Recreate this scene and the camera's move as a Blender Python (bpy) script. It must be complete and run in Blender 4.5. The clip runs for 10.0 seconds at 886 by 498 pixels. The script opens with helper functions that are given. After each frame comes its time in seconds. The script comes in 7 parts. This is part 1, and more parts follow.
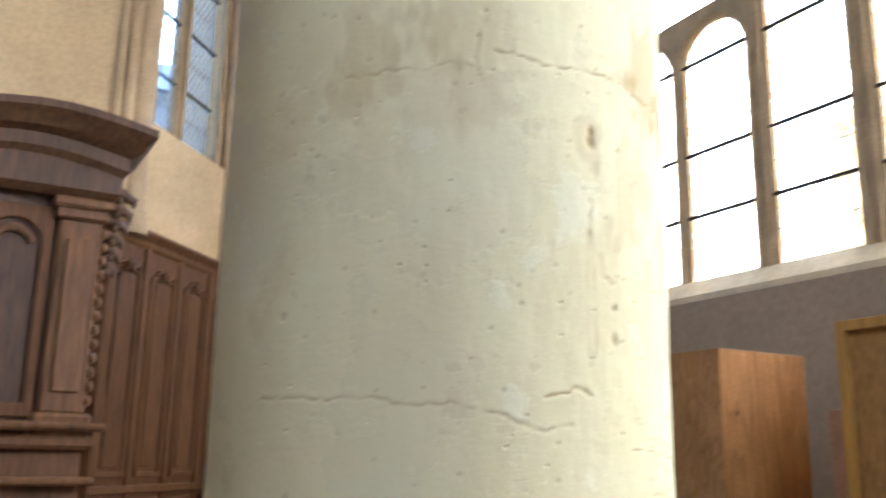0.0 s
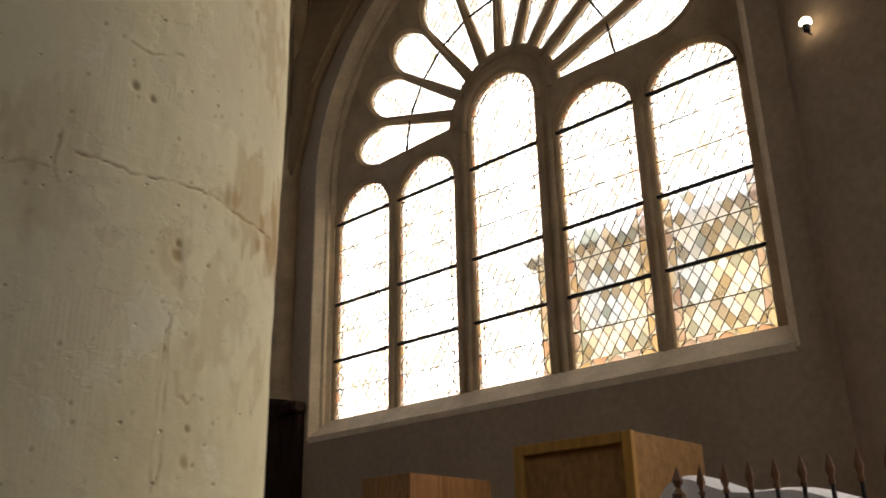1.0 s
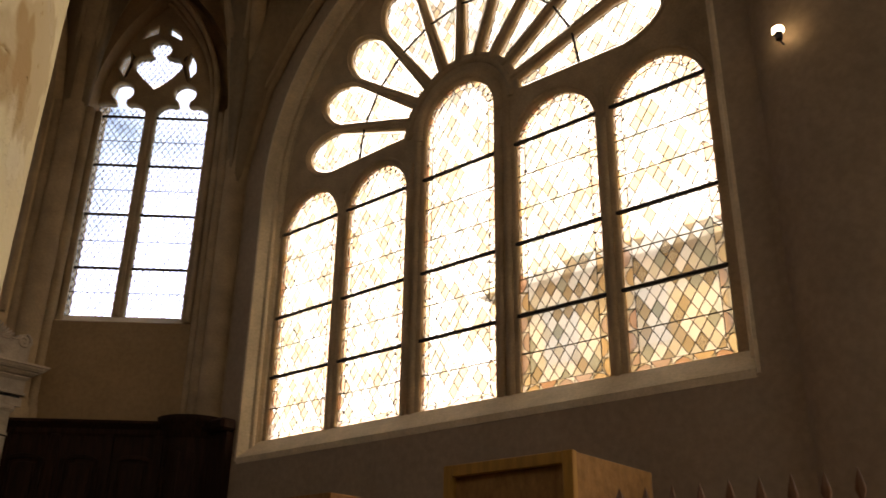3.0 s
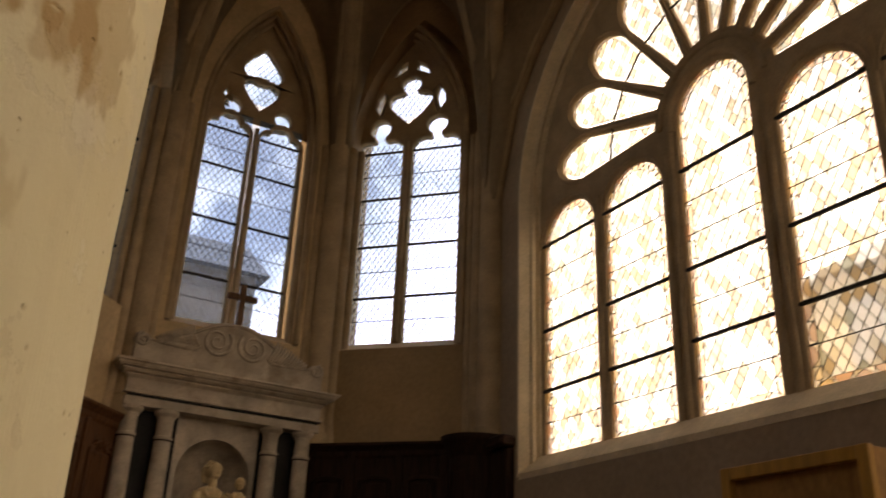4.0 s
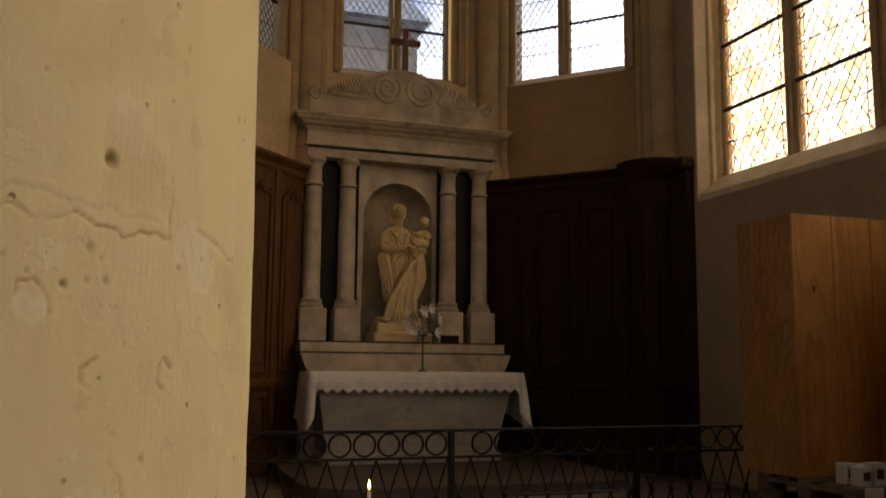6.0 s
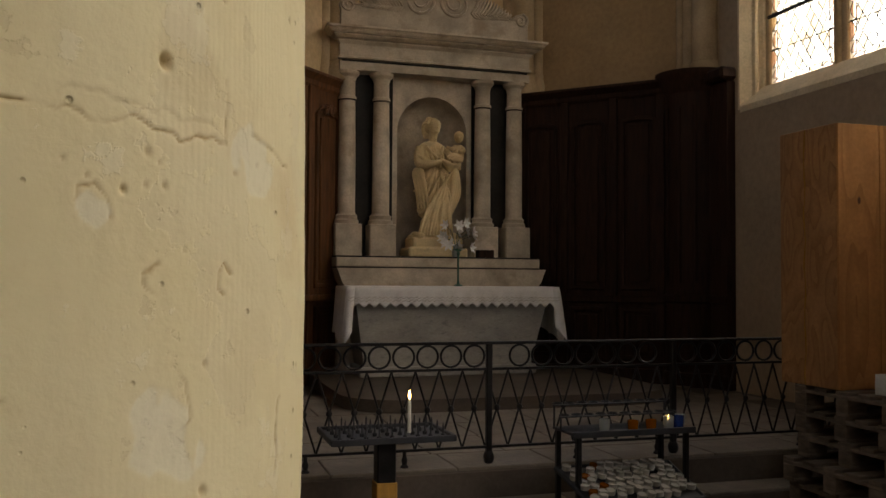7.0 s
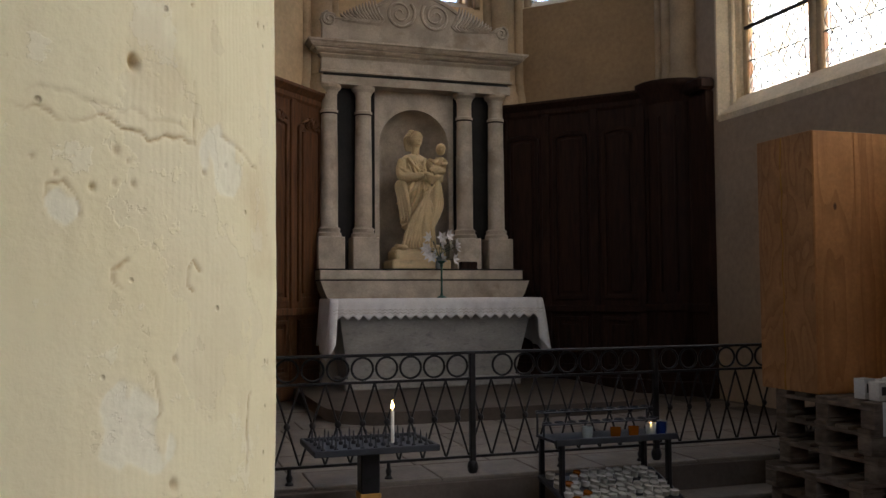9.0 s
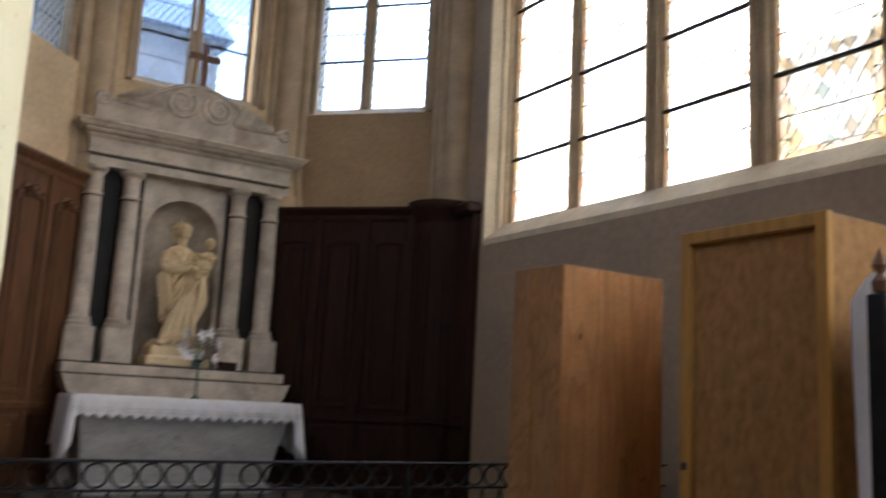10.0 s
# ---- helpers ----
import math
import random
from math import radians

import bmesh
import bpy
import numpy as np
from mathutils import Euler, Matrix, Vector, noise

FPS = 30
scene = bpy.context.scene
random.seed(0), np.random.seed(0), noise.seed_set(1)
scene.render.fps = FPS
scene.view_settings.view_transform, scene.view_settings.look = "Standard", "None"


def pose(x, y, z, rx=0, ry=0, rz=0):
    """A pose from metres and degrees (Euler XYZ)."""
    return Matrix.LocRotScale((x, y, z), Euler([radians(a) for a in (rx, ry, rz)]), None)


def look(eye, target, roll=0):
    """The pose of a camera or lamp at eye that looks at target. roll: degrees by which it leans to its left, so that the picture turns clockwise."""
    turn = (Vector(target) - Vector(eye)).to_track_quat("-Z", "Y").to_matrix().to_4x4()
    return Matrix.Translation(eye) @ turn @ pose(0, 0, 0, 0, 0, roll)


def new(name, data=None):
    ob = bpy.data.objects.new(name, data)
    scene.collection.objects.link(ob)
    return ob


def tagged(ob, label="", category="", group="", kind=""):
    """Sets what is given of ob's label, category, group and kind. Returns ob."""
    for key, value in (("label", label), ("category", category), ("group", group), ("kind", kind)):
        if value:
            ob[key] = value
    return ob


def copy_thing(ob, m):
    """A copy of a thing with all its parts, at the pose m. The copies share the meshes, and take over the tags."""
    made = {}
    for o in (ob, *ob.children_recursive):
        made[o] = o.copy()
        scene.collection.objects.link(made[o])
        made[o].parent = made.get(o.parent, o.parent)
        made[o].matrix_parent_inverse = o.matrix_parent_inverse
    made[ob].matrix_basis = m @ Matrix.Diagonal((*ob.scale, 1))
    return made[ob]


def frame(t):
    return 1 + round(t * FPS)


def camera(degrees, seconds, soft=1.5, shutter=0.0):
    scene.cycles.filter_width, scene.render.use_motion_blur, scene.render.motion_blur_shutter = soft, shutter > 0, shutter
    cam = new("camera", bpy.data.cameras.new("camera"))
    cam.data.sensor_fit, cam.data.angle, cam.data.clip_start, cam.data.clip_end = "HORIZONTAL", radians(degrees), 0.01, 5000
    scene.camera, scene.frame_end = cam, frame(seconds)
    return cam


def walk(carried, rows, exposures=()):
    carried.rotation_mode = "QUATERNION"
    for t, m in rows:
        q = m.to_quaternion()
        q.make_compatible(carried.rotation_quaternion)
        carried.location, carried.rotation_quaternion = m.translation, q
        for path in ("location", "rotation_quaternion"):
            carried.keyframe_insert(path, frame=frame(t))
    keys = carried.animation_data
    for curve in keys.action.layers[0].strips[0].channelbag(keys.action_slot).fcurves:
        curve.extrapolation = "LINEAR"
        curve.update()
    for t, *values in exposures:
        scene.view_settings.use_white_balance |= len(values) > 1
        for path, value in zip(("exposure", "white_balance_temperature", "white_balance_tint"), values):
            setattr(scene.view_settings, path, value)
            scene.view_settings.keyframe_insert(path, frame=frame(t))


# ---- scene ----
# ---------------------------------------------------------------- camera and walk
cam = camera(52.7, 10.0, soft=1.5, shutter=0.3)
PATH = [
    (0, (-1.146, -0.261, 1.650), (-29.53, 13.16, -1.03)),
    (0.2, (-1.129, -0.302, 1.645), (-34.35, 14.98, 0.01)),
    (0.5, (-1.085, -0.344, 1.635), (-39.90, 16.54, 0.70)),
    (0.8, (-0.993, -0.360, 1.637), (-44.85, 19.54, 1.03)),
    (1, (-0.939, -0.389, 1.652), (-46.48, 20.90, 1.06)),
    (1.5, (-0.816, -0.425, 1.638), (-47.89, 22.22, 0.89)),
    (2, (-0.671, -0.338, 1.591), (-50.86, 23.54, 0.15)),
    (2.2, (-0.599, -0.274, 1.578), (-52.59, 23.43, -0.67)),
    (3.3, (-0.253, -0.083, 1.606), (-45.38, 24.21, -0.96)),
    (3.5, (-0.166, -0.070, 1.600), (-40.95, 25.28, -1.68)),
    (4, (-0.028, -0.086, 1.577), (-30.75, 24.14, -2.23)),
    (4.5, (0.002, -0.057, 1.550), (-23.83, 20.90, -2.29)),
    (5, (0.012, -0.036, 1.546), (-22.35, 17.32, -2.28)),
    (5.5, (0.012, -0.023, 1.530), (-21.04, 12.55, -1.61)),
    (6, (0.008, -0.001, 1.525), (-19.11, 7.40, -0.53)),
    (6.2, (0.005, 0.040, 1.501), (-18.58, 5.57, -0.55)),
    (7.3, (-0.017, 0.023, 1.517), (-16.62, 1.31, -0.15)),
    (7.5, (-0.016, 0.022, 1.511), (-16.50, 0.95, -0.01)),
    (8, (-0.015, 0.021, 1.504), (-17.34, 1.73, 0.13)),
    (8.5, (-0.009, 0.016, 1.496), (-18.12, 2.69, 0.25)),
    (9, (0.000, -0.000, 1.493), (-17.94, 2.88, 0.37)),
    (9.3, (0.014, -0.011, 1.498), (-18.06, 2.81, 0.35)),
    (9.5, (0.027, -0.027, 1.505), (-20.52, 3.62, 0.50)),
    (9.6, (0.031, -0.025, 1.519), (-23.61, 4.85, -0.23)),
    (9.8, (0.034, -0.031, 1.524), (-27.78, 7.27, -2.16)),
    (10, (0.025, -0.008, 1.538), (-32.98, 9.77, -2.88)),
]
EXPOSURES = [(0, 2.8, 5600, 5), (0.3, 2.5, 5600, 6), (0.6, 1.66, 6200, 12), (1.0, 0.82, 6900, 12), (1.5, 0.68, 8300, 16), (2.2, 0.60, 8900, 18),
             (4.5, 0.33, 9300, 20), (5.5, 0.36, 9900, 20), (6.2, 0.46, 10400, 18), (7.3, 0.95, 6700, 9), (9.3, 1.32, 6000, 11), (9.6, 1.55, 5800, 10), (10, 1.85, 5700, 9)]
walk(cam, [(t, pose(*e, 90 + p, r, y)) for t, e, (y, p, r) in PATH], EXPOSURES)

# ---------------------------------------------------------------- sky, sun and added fill lamps
world = bpy.data.worlds.new("sky")
scene.world = world
world.use_nodes = True
wt = world.node_tree
wn = wt.nodes
bg = wn["Background"]
sky = wn.new("ShaderNodeTexSky")
sky.sky_type = "NISHITA"
sky.sun_disc = False
sky.sun_elevation = radians(48)
sky.sun_rotation = radians(219)
tc = wn.new("ShaderNodeTexCoord")
cl = wn.new("ShaderNodeTexNoise")
cl.inputs["Scale"].default_value = 3.2
cl.inputs["Detail"].default_value = 7
cl.inputs["Roughness"].default_value = 0.58
wt.links.new(tc.outputs["Generated"], cl.inputs["Vector"])
cr = wn.new("ShaderNodeValToRGB")
cr.color_ramp.elements[0].position = 0.50
cr.color_ramp.elements[1].position = 0.65
cr.color_ramp.elements[0].color = (0.13, 0.13, 0.13, 1)
sx = wn.new("ShaderNodeSeparateXYZ")
wt.links.new(tc.outputs["Generated"], sx.inputs[0])
bank = wn.new("ShaderNodeMath")
bank.operation = "MULTIPLY_ADD"
bank.inputs[1].default_value = 0.36
wt.links.new(sx.outputs["X"], bank.inputs[0])
wt.links.new(cl.outputs["Fac"], bank.inputs[2])
wt.links.new(bank.outputs[0], cr.inputs["Fac"])
mx = wn.new("ShaderNodeMix")
mx.data_type = "RGBA"
wt.links.new(cr.outputs["Color"], mx.inputs["Factor"])
wt.links.new(sky.outputs["Color"], mx.inputs["A"])
mx.inputs["B"].default_value = (25.0, 25.2, 26.0, 1)
wt.links.new(mx.outputs["Result"], bg.inputs["Color"])
bg.inputs["Strength"].default_value = 0.15

sun = new("sun", bpy.data.lights.new("sun", "SUN"))
sun.data.energy, sun.data.angle, sun.data.color = 5.0, radians(0.6), (1.0, 0.93, 0.82)
sun.matrix_world = look((0, 0, 30), (-0.49 * -20, 0.60 * 20, 4))


def fill_lamp(eye, target, w, h, watts, color=(1.0, 0.95, 0.88), spread=180):
    """Added fill light, set at an assumed nave window out of view."""
    lamp = new("fill_light", bpy.data.lights.new("fill_light", "AREA"))
    lamp.data.shape, lamp.data.size, lamp.data.size_y = "RECTANGLE", w, h
    lamp.data.energy, lamp.data.color, lamp.data.spread = watts, color, radians(spread)
    lamp.matrix_world = look(eye, target)
    return lamp


# added lamps: right of the pillar, high on the left, and at the back
fill_lamp((5.85, -1.9, 6.0), (-1.0, -2.0, 5.7), 4.2, 4.8, 30)
fill_lamp((-5.93, 3.7, 10.2), (3.6, 6.0, 2.2), 2.6, 2.6, 7, spread=80)
fill_lamp((-1.0, -9.15, 6.6), (-0.6, 0, 3.0), 4.4, 4.4, 1.2)

# ---------------------------------------------------------------- materials


def mat(name, color, rough=0.7, metal=0.0, var=0.12, scale=6.0, bump=0.15, bump_scale=60.0, stain=None, stain_at=0.62, stain_scale=1.6, spec=0.4, stretch=None, fine=0.06, wear=None):
    """A surface with broad mottling, stains, fine grain and relief."""
    m = bpy.data.materials.new(name)
    m.use_nodes = True
    nt = m.node_tree
    n, l = nt.nodes, nt.links
    b = n["Principled BSDF"]
    b.inputs["Metallic"].default_value = metal
    b.inputs["Specular IOR Level"].default_value = spec
    co = n.new("ShaderNodeTexCoord")
    vec = co.outputs["Object"]
    if stretch:
        mp = n.new("ShaderNodeMapping")
        mp.inputs["Scale"].default_value = stretch
        l.new(vec, mp.inputs["Vector"])
        vec = mp.outputs["Vector"]

    def noise_at(s, detail=6, r=0.6):
        t = n.new("ShaderNodeTexNoise")
        t.inputs["Scale"].default_value = s
        t.inputs["Detail"].default_value = detail
        t.inputs["Roughness"].default_value = r
        l.new(vec, t.inputs["Vector"])
        return t.outputs["Fac"]

    def mixed(fac, a, c, kind="MIX"):
        x = n.new("ShaderNodeMix")
        x.data_type = "RGBA"
        x.blend_type = kind
        for sock, val in (("Factor", fac), ("A", a), ("B", c)):
            if isinstance(val, (int, float, tuple)):
                x.inputs[sock].default_value = val if sock == "Factor" else (*val[:3], 1)
            else:
                l.new(val, x.inputs[sock])
        return x.outputs["Result"]

    def ramp(fac, p0, p1):
        r = n.new("ShaderNodeMapRange")
        r.inputs["From Min"].default_value, r.inputs["From Max"].default_value = p0, p1
        l.new(fac, r.inputs["Value"])
        return r.outputs["Result"]

    dark = tuple(c * (1 - var * 1.6) for c in color)
    light = tuple(min(1, c * (1 + var)) for c in color)
    col = mixed(ramp(noise_at(scale), 0.3, 0.7), dark, light)
    if fine:
        col = mixed(ramp(noise_at(scale * 14, 3), 0.35, 0.65), col, mixed(1.0, col, tuple([1 - fine * 2.5] * 3), "MULTIPLY"))
    if stain:
        col = mixed(ramp(noise_at(stain_scale, 8, 0.65), stain_at, stain_at + 0.16), col, stain)
    if wear:
        at = n.new("ShaderNodeAttribute")
        at.attribute_name = "wear"
        col = mixed(at.outputs["Fac"], col, wear)
    info = n.new("ShaderNodeObjectInfo")
    hv = n.new("ShaderNodeHueSaturation")
    l.new(col, hv.inputs["Color"])
    mr = n.new("ShaderNodeMapRange")
    mr.inputs["To Min"].default_value, mr.inputs["To Max"].default_value = 1 - var * 0.5, 1 + var * 0.5
    l.new(info.outputs["Random"], mr.inputs["Value"])
    l.new(mr.outputs["Result"], hv.inputs["Value"])
    l.new(hv.outputs["Color"], b.inputs["Base Color"])
    rr = n.new("ShaderNodeMapRange")
    rr.inputs["To Min"].default_value, rr.inputs["To Max"].default_value = max(0.03, rough - 0.12), min(1, rough + 0.12)
    l.new(noise_at(scale * 4), rr.inputs["Value"])
    l.new(rr.outputs["Result"], b.inputs["Roughness"])
    if bump:
        bp = n.new("ShaderNodeBump")
        bp.inputs["Strength"].default_value = bump
        bp.inputs["Distance"].default_value = 0.02
        l.new(noise_at(bump_scale, 5), bp.inputs["Height"])
        l.new(bp.outputs["Normal"], b.inputs["Normal"])
    return m


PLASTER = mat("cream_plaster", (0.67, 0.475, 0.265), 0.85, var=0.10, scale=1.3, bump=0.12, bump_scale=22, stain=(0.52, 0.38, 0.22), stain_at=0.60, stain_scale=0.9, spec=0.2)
# tan plaster, its colour deepened for the shade of the right slanting wall
PLASTER_TAN = mat("shaded_tan_plaster", (0.40, 0.255, 0.13), 0.85, var=0.12, scale=1.3, bump=0.12, bump_scale=22, stain=(0.33, 0.20, 0.10), stain_at=0.60, stain_scale=0.9, spec=0.2)
WALL_GREY = mat("greyed_plaster", (0.40, 0.29, 0.19), 0.88, var=0.10, scale=1.1, bump=0.10, bump_scale=25, stain=(0.28, 0.24, 0.19), stain_scale=0.8, spec=0.2)


def limewash():
    """Limewash over stone drums: flaked skins with sharp lips, hairline cracks along the joints, pits, ochre stains."""
    m = bpy.data.materials.new("limewashed_stone")
    m.use_nodes = True
    n, l = m.node_tree.nodes, m.node_tree.links
    b = n["Principled BSDF"]
    b.inputs["Specular IOR Level"].default_value = 0.25
    vec = n.new("ShaderNodeTexCoord").outputs["Object"]

    def nz(s, detail=5, r=0.6, w=0.0, stretch=None):
        src = vec
        if stretch or w:
            mp = n.new("ShaderNodeMapping")
            mp.inputs["Location"].default_value = (w, w * 1.7, w * 0.6)
            mp.inputs["Scale"].default_value = stretch or (1, 1, 1)
            l.new(vec, mp.inputs["Vector"])
            src = mp.outputs["Vector"]
        t = n.new("ShaderNodeTexNoise")
        t.inputs["Scale"].default_value, t.inputs["Detail"].default_value, t.inputs["Roughness"].default_value = s, detail, r
        l.new(src, t.inputs["Vector"])
        return t.outputs["Fac"]

    def calc(op, a, c=None, d=None, clamp=False):
        x = n.new("ShaderNodeMath")
        x.operation, x.use_clamp = op, clamp
        for k, v in enumerate((a, c, d)):
            if v is None:
                continue
            if isinstance(v, (int, float)):
                x.inputs[k].default_value = v
            else:
                l.new(v, x.inputs[k])
        return x.outputs[0]

    def span(v, p0, p1, q0=0.0, q1=1.0):
        r = n.new("ShaderNodeMapRange")
        for k, val in zip(("From Min", "From Max", "To Min", "To Max"), (p0, p1, q0, q1)):
            r.inputs[k].default_value = val
        l.new(v, r.inputs["Value"])
        return r.outputs["Result"]

    def mixc(f, a, c):
        x = n.new("ShaderNodeMix")
        x.data_type = "RGBA"
        for sock, val in (("Factor", f), ("A", a), ("B", c)):
            if isinstance(val, (int, float, tuple)):
                x.inputs[sock].default_value = val if sock == "Factor" else (*val, 1)
            else:
                l.new(val, x.inputs[sock])
        return x.outputs["Result"]

    sep = n.new("ShaderNodeSeparateXYZ")
    l.new(vec, sep.inputs[0])
    # cracks along the drum joints, 0.583 m apart
    z = calc("ADD", sep.outputs["Z"], span(nz(2.6, 2), 0.2, 0.8, -0.05, 0.05))
    z = calc("ADD", z, span(nz(24, 4), 0.2, 0.8, -0.008, 0.008))
    ph = calc("FRACT", calc("ADD", calc("DIVIDE", calc("SUBTRACT", z, 1.685), 0.583), 10.5))
    dist = calc("MULTIPLY", calc("ABSOLUTE", calc("SUBTRACT", ph, 0.5)), 0.583)
    openness = span(nz(6.5, 5, w=3.0), 0.40, 0.60)
    crack = calc("MULTIPLY", span(dist, 0.0, 0.0024, 1.0, 0.0), openness)
    lip = calc("MULTIPLY", span(dist, 0.0, 0.022, 1.0, 0.0), span(nz(7, 4, w=6.0), 0.45, 0.6))
    # flaked skins
    f1 = span(nz(3.2, 9, 0.62, 1.0), 0.545, 0.552)
    f2 = span(nz(5.5, 9, 0.66, 9.0), 0.60, 0.606)
    f3 = span(nz(13, 8, 0.62, 4.0), 0.635, 0.645)
    # pits
    vo = n.new("ShaderNodeTexVoronoi")
    vo.inputs["Scale"].default_value = 34
    l.new(vec, vo.inputs["Vector"])
    sc = n.new("ShaderNodeSeparateColor")
    l.new(vo.outputs["Color"], sc.inputs[0])
    pit = calc("MULTIPLY", span(vo.outputs["Distance"], 0.05, 0.13, 1.0, 0.0), span(sc.outputs[0], 0.70, 0.72))
    vo2 = n.new("ShaderNodeTexVoronoi")
    vo2.inputs["Scale"].default_value = 11
    l.new(vec, vo2.inputs["Vector"])
    sc2 = n.new("ShaderNodeSeparateColor")
    l.new(vo2.outputs["Color"], sc2.inputs[0])
    chip = calc("MULTIPLY", span(calc("ADD", vo2.outputs["Distance"], span(nz(60, 3), 0, 1, -0.05, 0.05)), 0.06, 0.10, 1.0, 0.0), span(sc2.outputs[1], 0.86, 0.87))
    # scored lines here and there
    turn = calc("ARCTAN2", sep.outputs["Y"], sep.outputs["X"])
    comb = calc("SINE", calc("ADD", calc("MULTIPLY", turn, 0.438 * 6.283 / 0.0085), span(nz(14, 3), 0, 1, 0, 5)))
    comb = calc("MULTIPLY", comb, span(nz(2.6, 3, w=14.0), 0.50, 0.62))
    h = calc("MULTIPLY", f1, -0.10)
    for v, k in ((f2, 0.10), (f3, -0.10), (lip, 0.2), (pit, -0.8), (chip, -0.5), (comb, 0.02), (nz(30, 6, 0.7), 0.15), (nz(70, 5), 0.13), (nz(150, 4), 0.11)):
        h = calc("ADD", h, calc("MULTIPLY", v, k))
    bp = n.new("ShaderNodeBump")
    bp.inputs["Strength"].default_value, bp.inputs["Distance"].default_value = 0.8, 0.006
    l.new(h, bp.inputs["Height"])
    l.new(bp.outputs["Normal"], b.inputs["Normal"])
    col = mixc(span(nz(1.6, 5), 0.3, 0.7), (0.73, 0.605, 0.345), (0.81, 0.71, 0.455))
    col = mixc(calc("MULTIPLY", f1, 0.22), col, (0.68, 0.58, 0.40))
    col = mixc(calc("MULTIPLY", f2, 0.30), col, (0.84, 0.76, 0.58))
    col = mixc(calc("MULTIPLY", span(nz(2.4, 6, 0.6, 21.0), 0.58, 0.72), 0.55), col, (0.60, 0.43, 0.22))
    col = mixc(calc("MULTIPLY", span(nz(1.1, 7, 0.6, 31.0, (1.6, 1.6, 0.45)), 0.55, 0.70), 0.35), col, (0.55, 0.44, 0.29))
    for v, k in ((pit, 0.40), (chip, 0.30), (f3, 0.14)):
        col = mixc(calc("MULTIPLY", v, k, clamp=True), col, (0.42, 0.29, 0.15))
    at = n.new("ShaderNodeAttribute")
    at.attribute_name = "wear"
    col = mixc(at.outputs["Fac"], col, (0.46, 0.30, 0.13))
    bare = n.new("ShaderNodeAttribute")
    bare.attribute_name = "bare"
    col = mixc(bare.outputs["Fac"], col, (0.80, 0.75, 0.60))
    l.new(col, b.inputs["Base Color"])
    l.new(span(nz(9), 0, 1, 0.7, 0.95), b.inputs["Roughness"])
    return m


PILLAR = limewash()
PILLAR_OLD = mat("limewashed_base", (0.80, 0.69, 0.50), 0.8, var=0.06, scale=2.2, bump=0.28, bump_scale=55, stain=(0.66, 0.53, 0.33), stain_at=0.58, stain_scale=2.3, spec=0.25, fine=0.02)
STONE = mat("window_stone", (0.47, 0.335, 0.195), 0.85, var=0.14, scale=3.0, bump=0.25, bump_scale=40, stain=(0.28, 0.22, 0.15), stain_scale=1.8, spec=0.2)
# dark stone for unseen walls, chosen to lower the bounced light
NAVE = mat("unseen_nave_stone", (0.13, 0.105, 0.08), 0.9, var=0.15, scale=0.8, bump=0.1, bump_scale=12, stain=(0.09, 0.07, 0.05), stain_scale=0.6, spec=0.15)
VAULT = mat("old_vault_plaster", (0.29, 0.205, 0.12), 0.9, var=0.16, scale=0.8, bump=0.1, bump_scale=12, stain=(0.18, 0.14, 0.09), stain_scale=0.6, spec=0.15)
RETABLE = mat("grey_limestone", (0.55, 0.44, 0.32), 0.55, var=0.22, scale=3.5, bump=0.12, bump_scale=70, stain=(0.30, 0.215, 0.14), stain_at=0.55, stain_scale=2.8, spec=0.35)
# window stone lightened to carry the daylight that falls on the jamb
REVEAL = mat("lit_jamb_stone", (0.78, 0.62, 0.40), 0.8, var=0.12, scale=3.0, bump=0.2, bump_scale=40, stain=(0.58, 0.44, 0.27), stain_scale=2.2, spec=0.25)
ROOFTILE = mat("weathered_roof_tiles", (0.37, 0.375, 0.36), 0.8, var=0.25, scale=1.4, bump=0.3, bump_scale=7, stain=(0.25, 0.22, 0.18), stain_scale=0.9)
# dark stone of the retable, blackened further for the shadow in its gaps
SHADOWSTONE = mat("dark_stone_and_shadow", (0.028, 0.023, 0.019), 0.5, var=0.2, scale=3, bump=0.05, bump_scale=60, spec=0.1)
MARBLE = mat("veined_marble", (0.42, 0.38, 0.325), 0.5, var=0.16, scale=2.4, bump=0.05, bump_scale=90, stain=(0.24, 0.22, 0.20), stain_at=0.55, stain_scale=9, spec=0.15, stretch=(1, 1, 2.2))
STATUE = mat("ivory_stone", (0.82, 0.60, 0.32), 0.6, var=0.10, scale=5, bump=0.10, bump_scale=90, stain=(0.50, 0.37, 0.21), stain_at=0.6, stain_scale=5, spec=0.35)
# oak with the shade of the right apse side put into its colour
DARKWOOD = mat("dark_shaded_oak", (0.034, 0.015, 0.0085), 0.62, var=0.3, scale=5, bump=0.2, bump_scale=30, spec=0.12, stretch=(6, 6, 0.7))
BROWNWOOD = mat("brown_oak", (0.17, 0.075, 0.03), 0.55, var=0.3, scale=4, bump=0.2, bump_scale=30, spec=0.3, stretch=(6, 6, 0.7))
SCREENWOOD = mat("carved_dark_oak", (0.105, 0.047, 0.02), 0.5, var=0.3, scale=5, bump=0.2, bump_scale=30, spec=0.35, stretch=(6, 6, 0.7))
# the wainscot's oak as it looks on the side facing the great window
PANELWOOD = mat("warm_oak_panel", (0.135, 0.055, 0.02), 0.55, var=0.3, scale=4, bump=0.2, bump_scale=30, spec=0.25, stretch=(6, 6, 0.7))
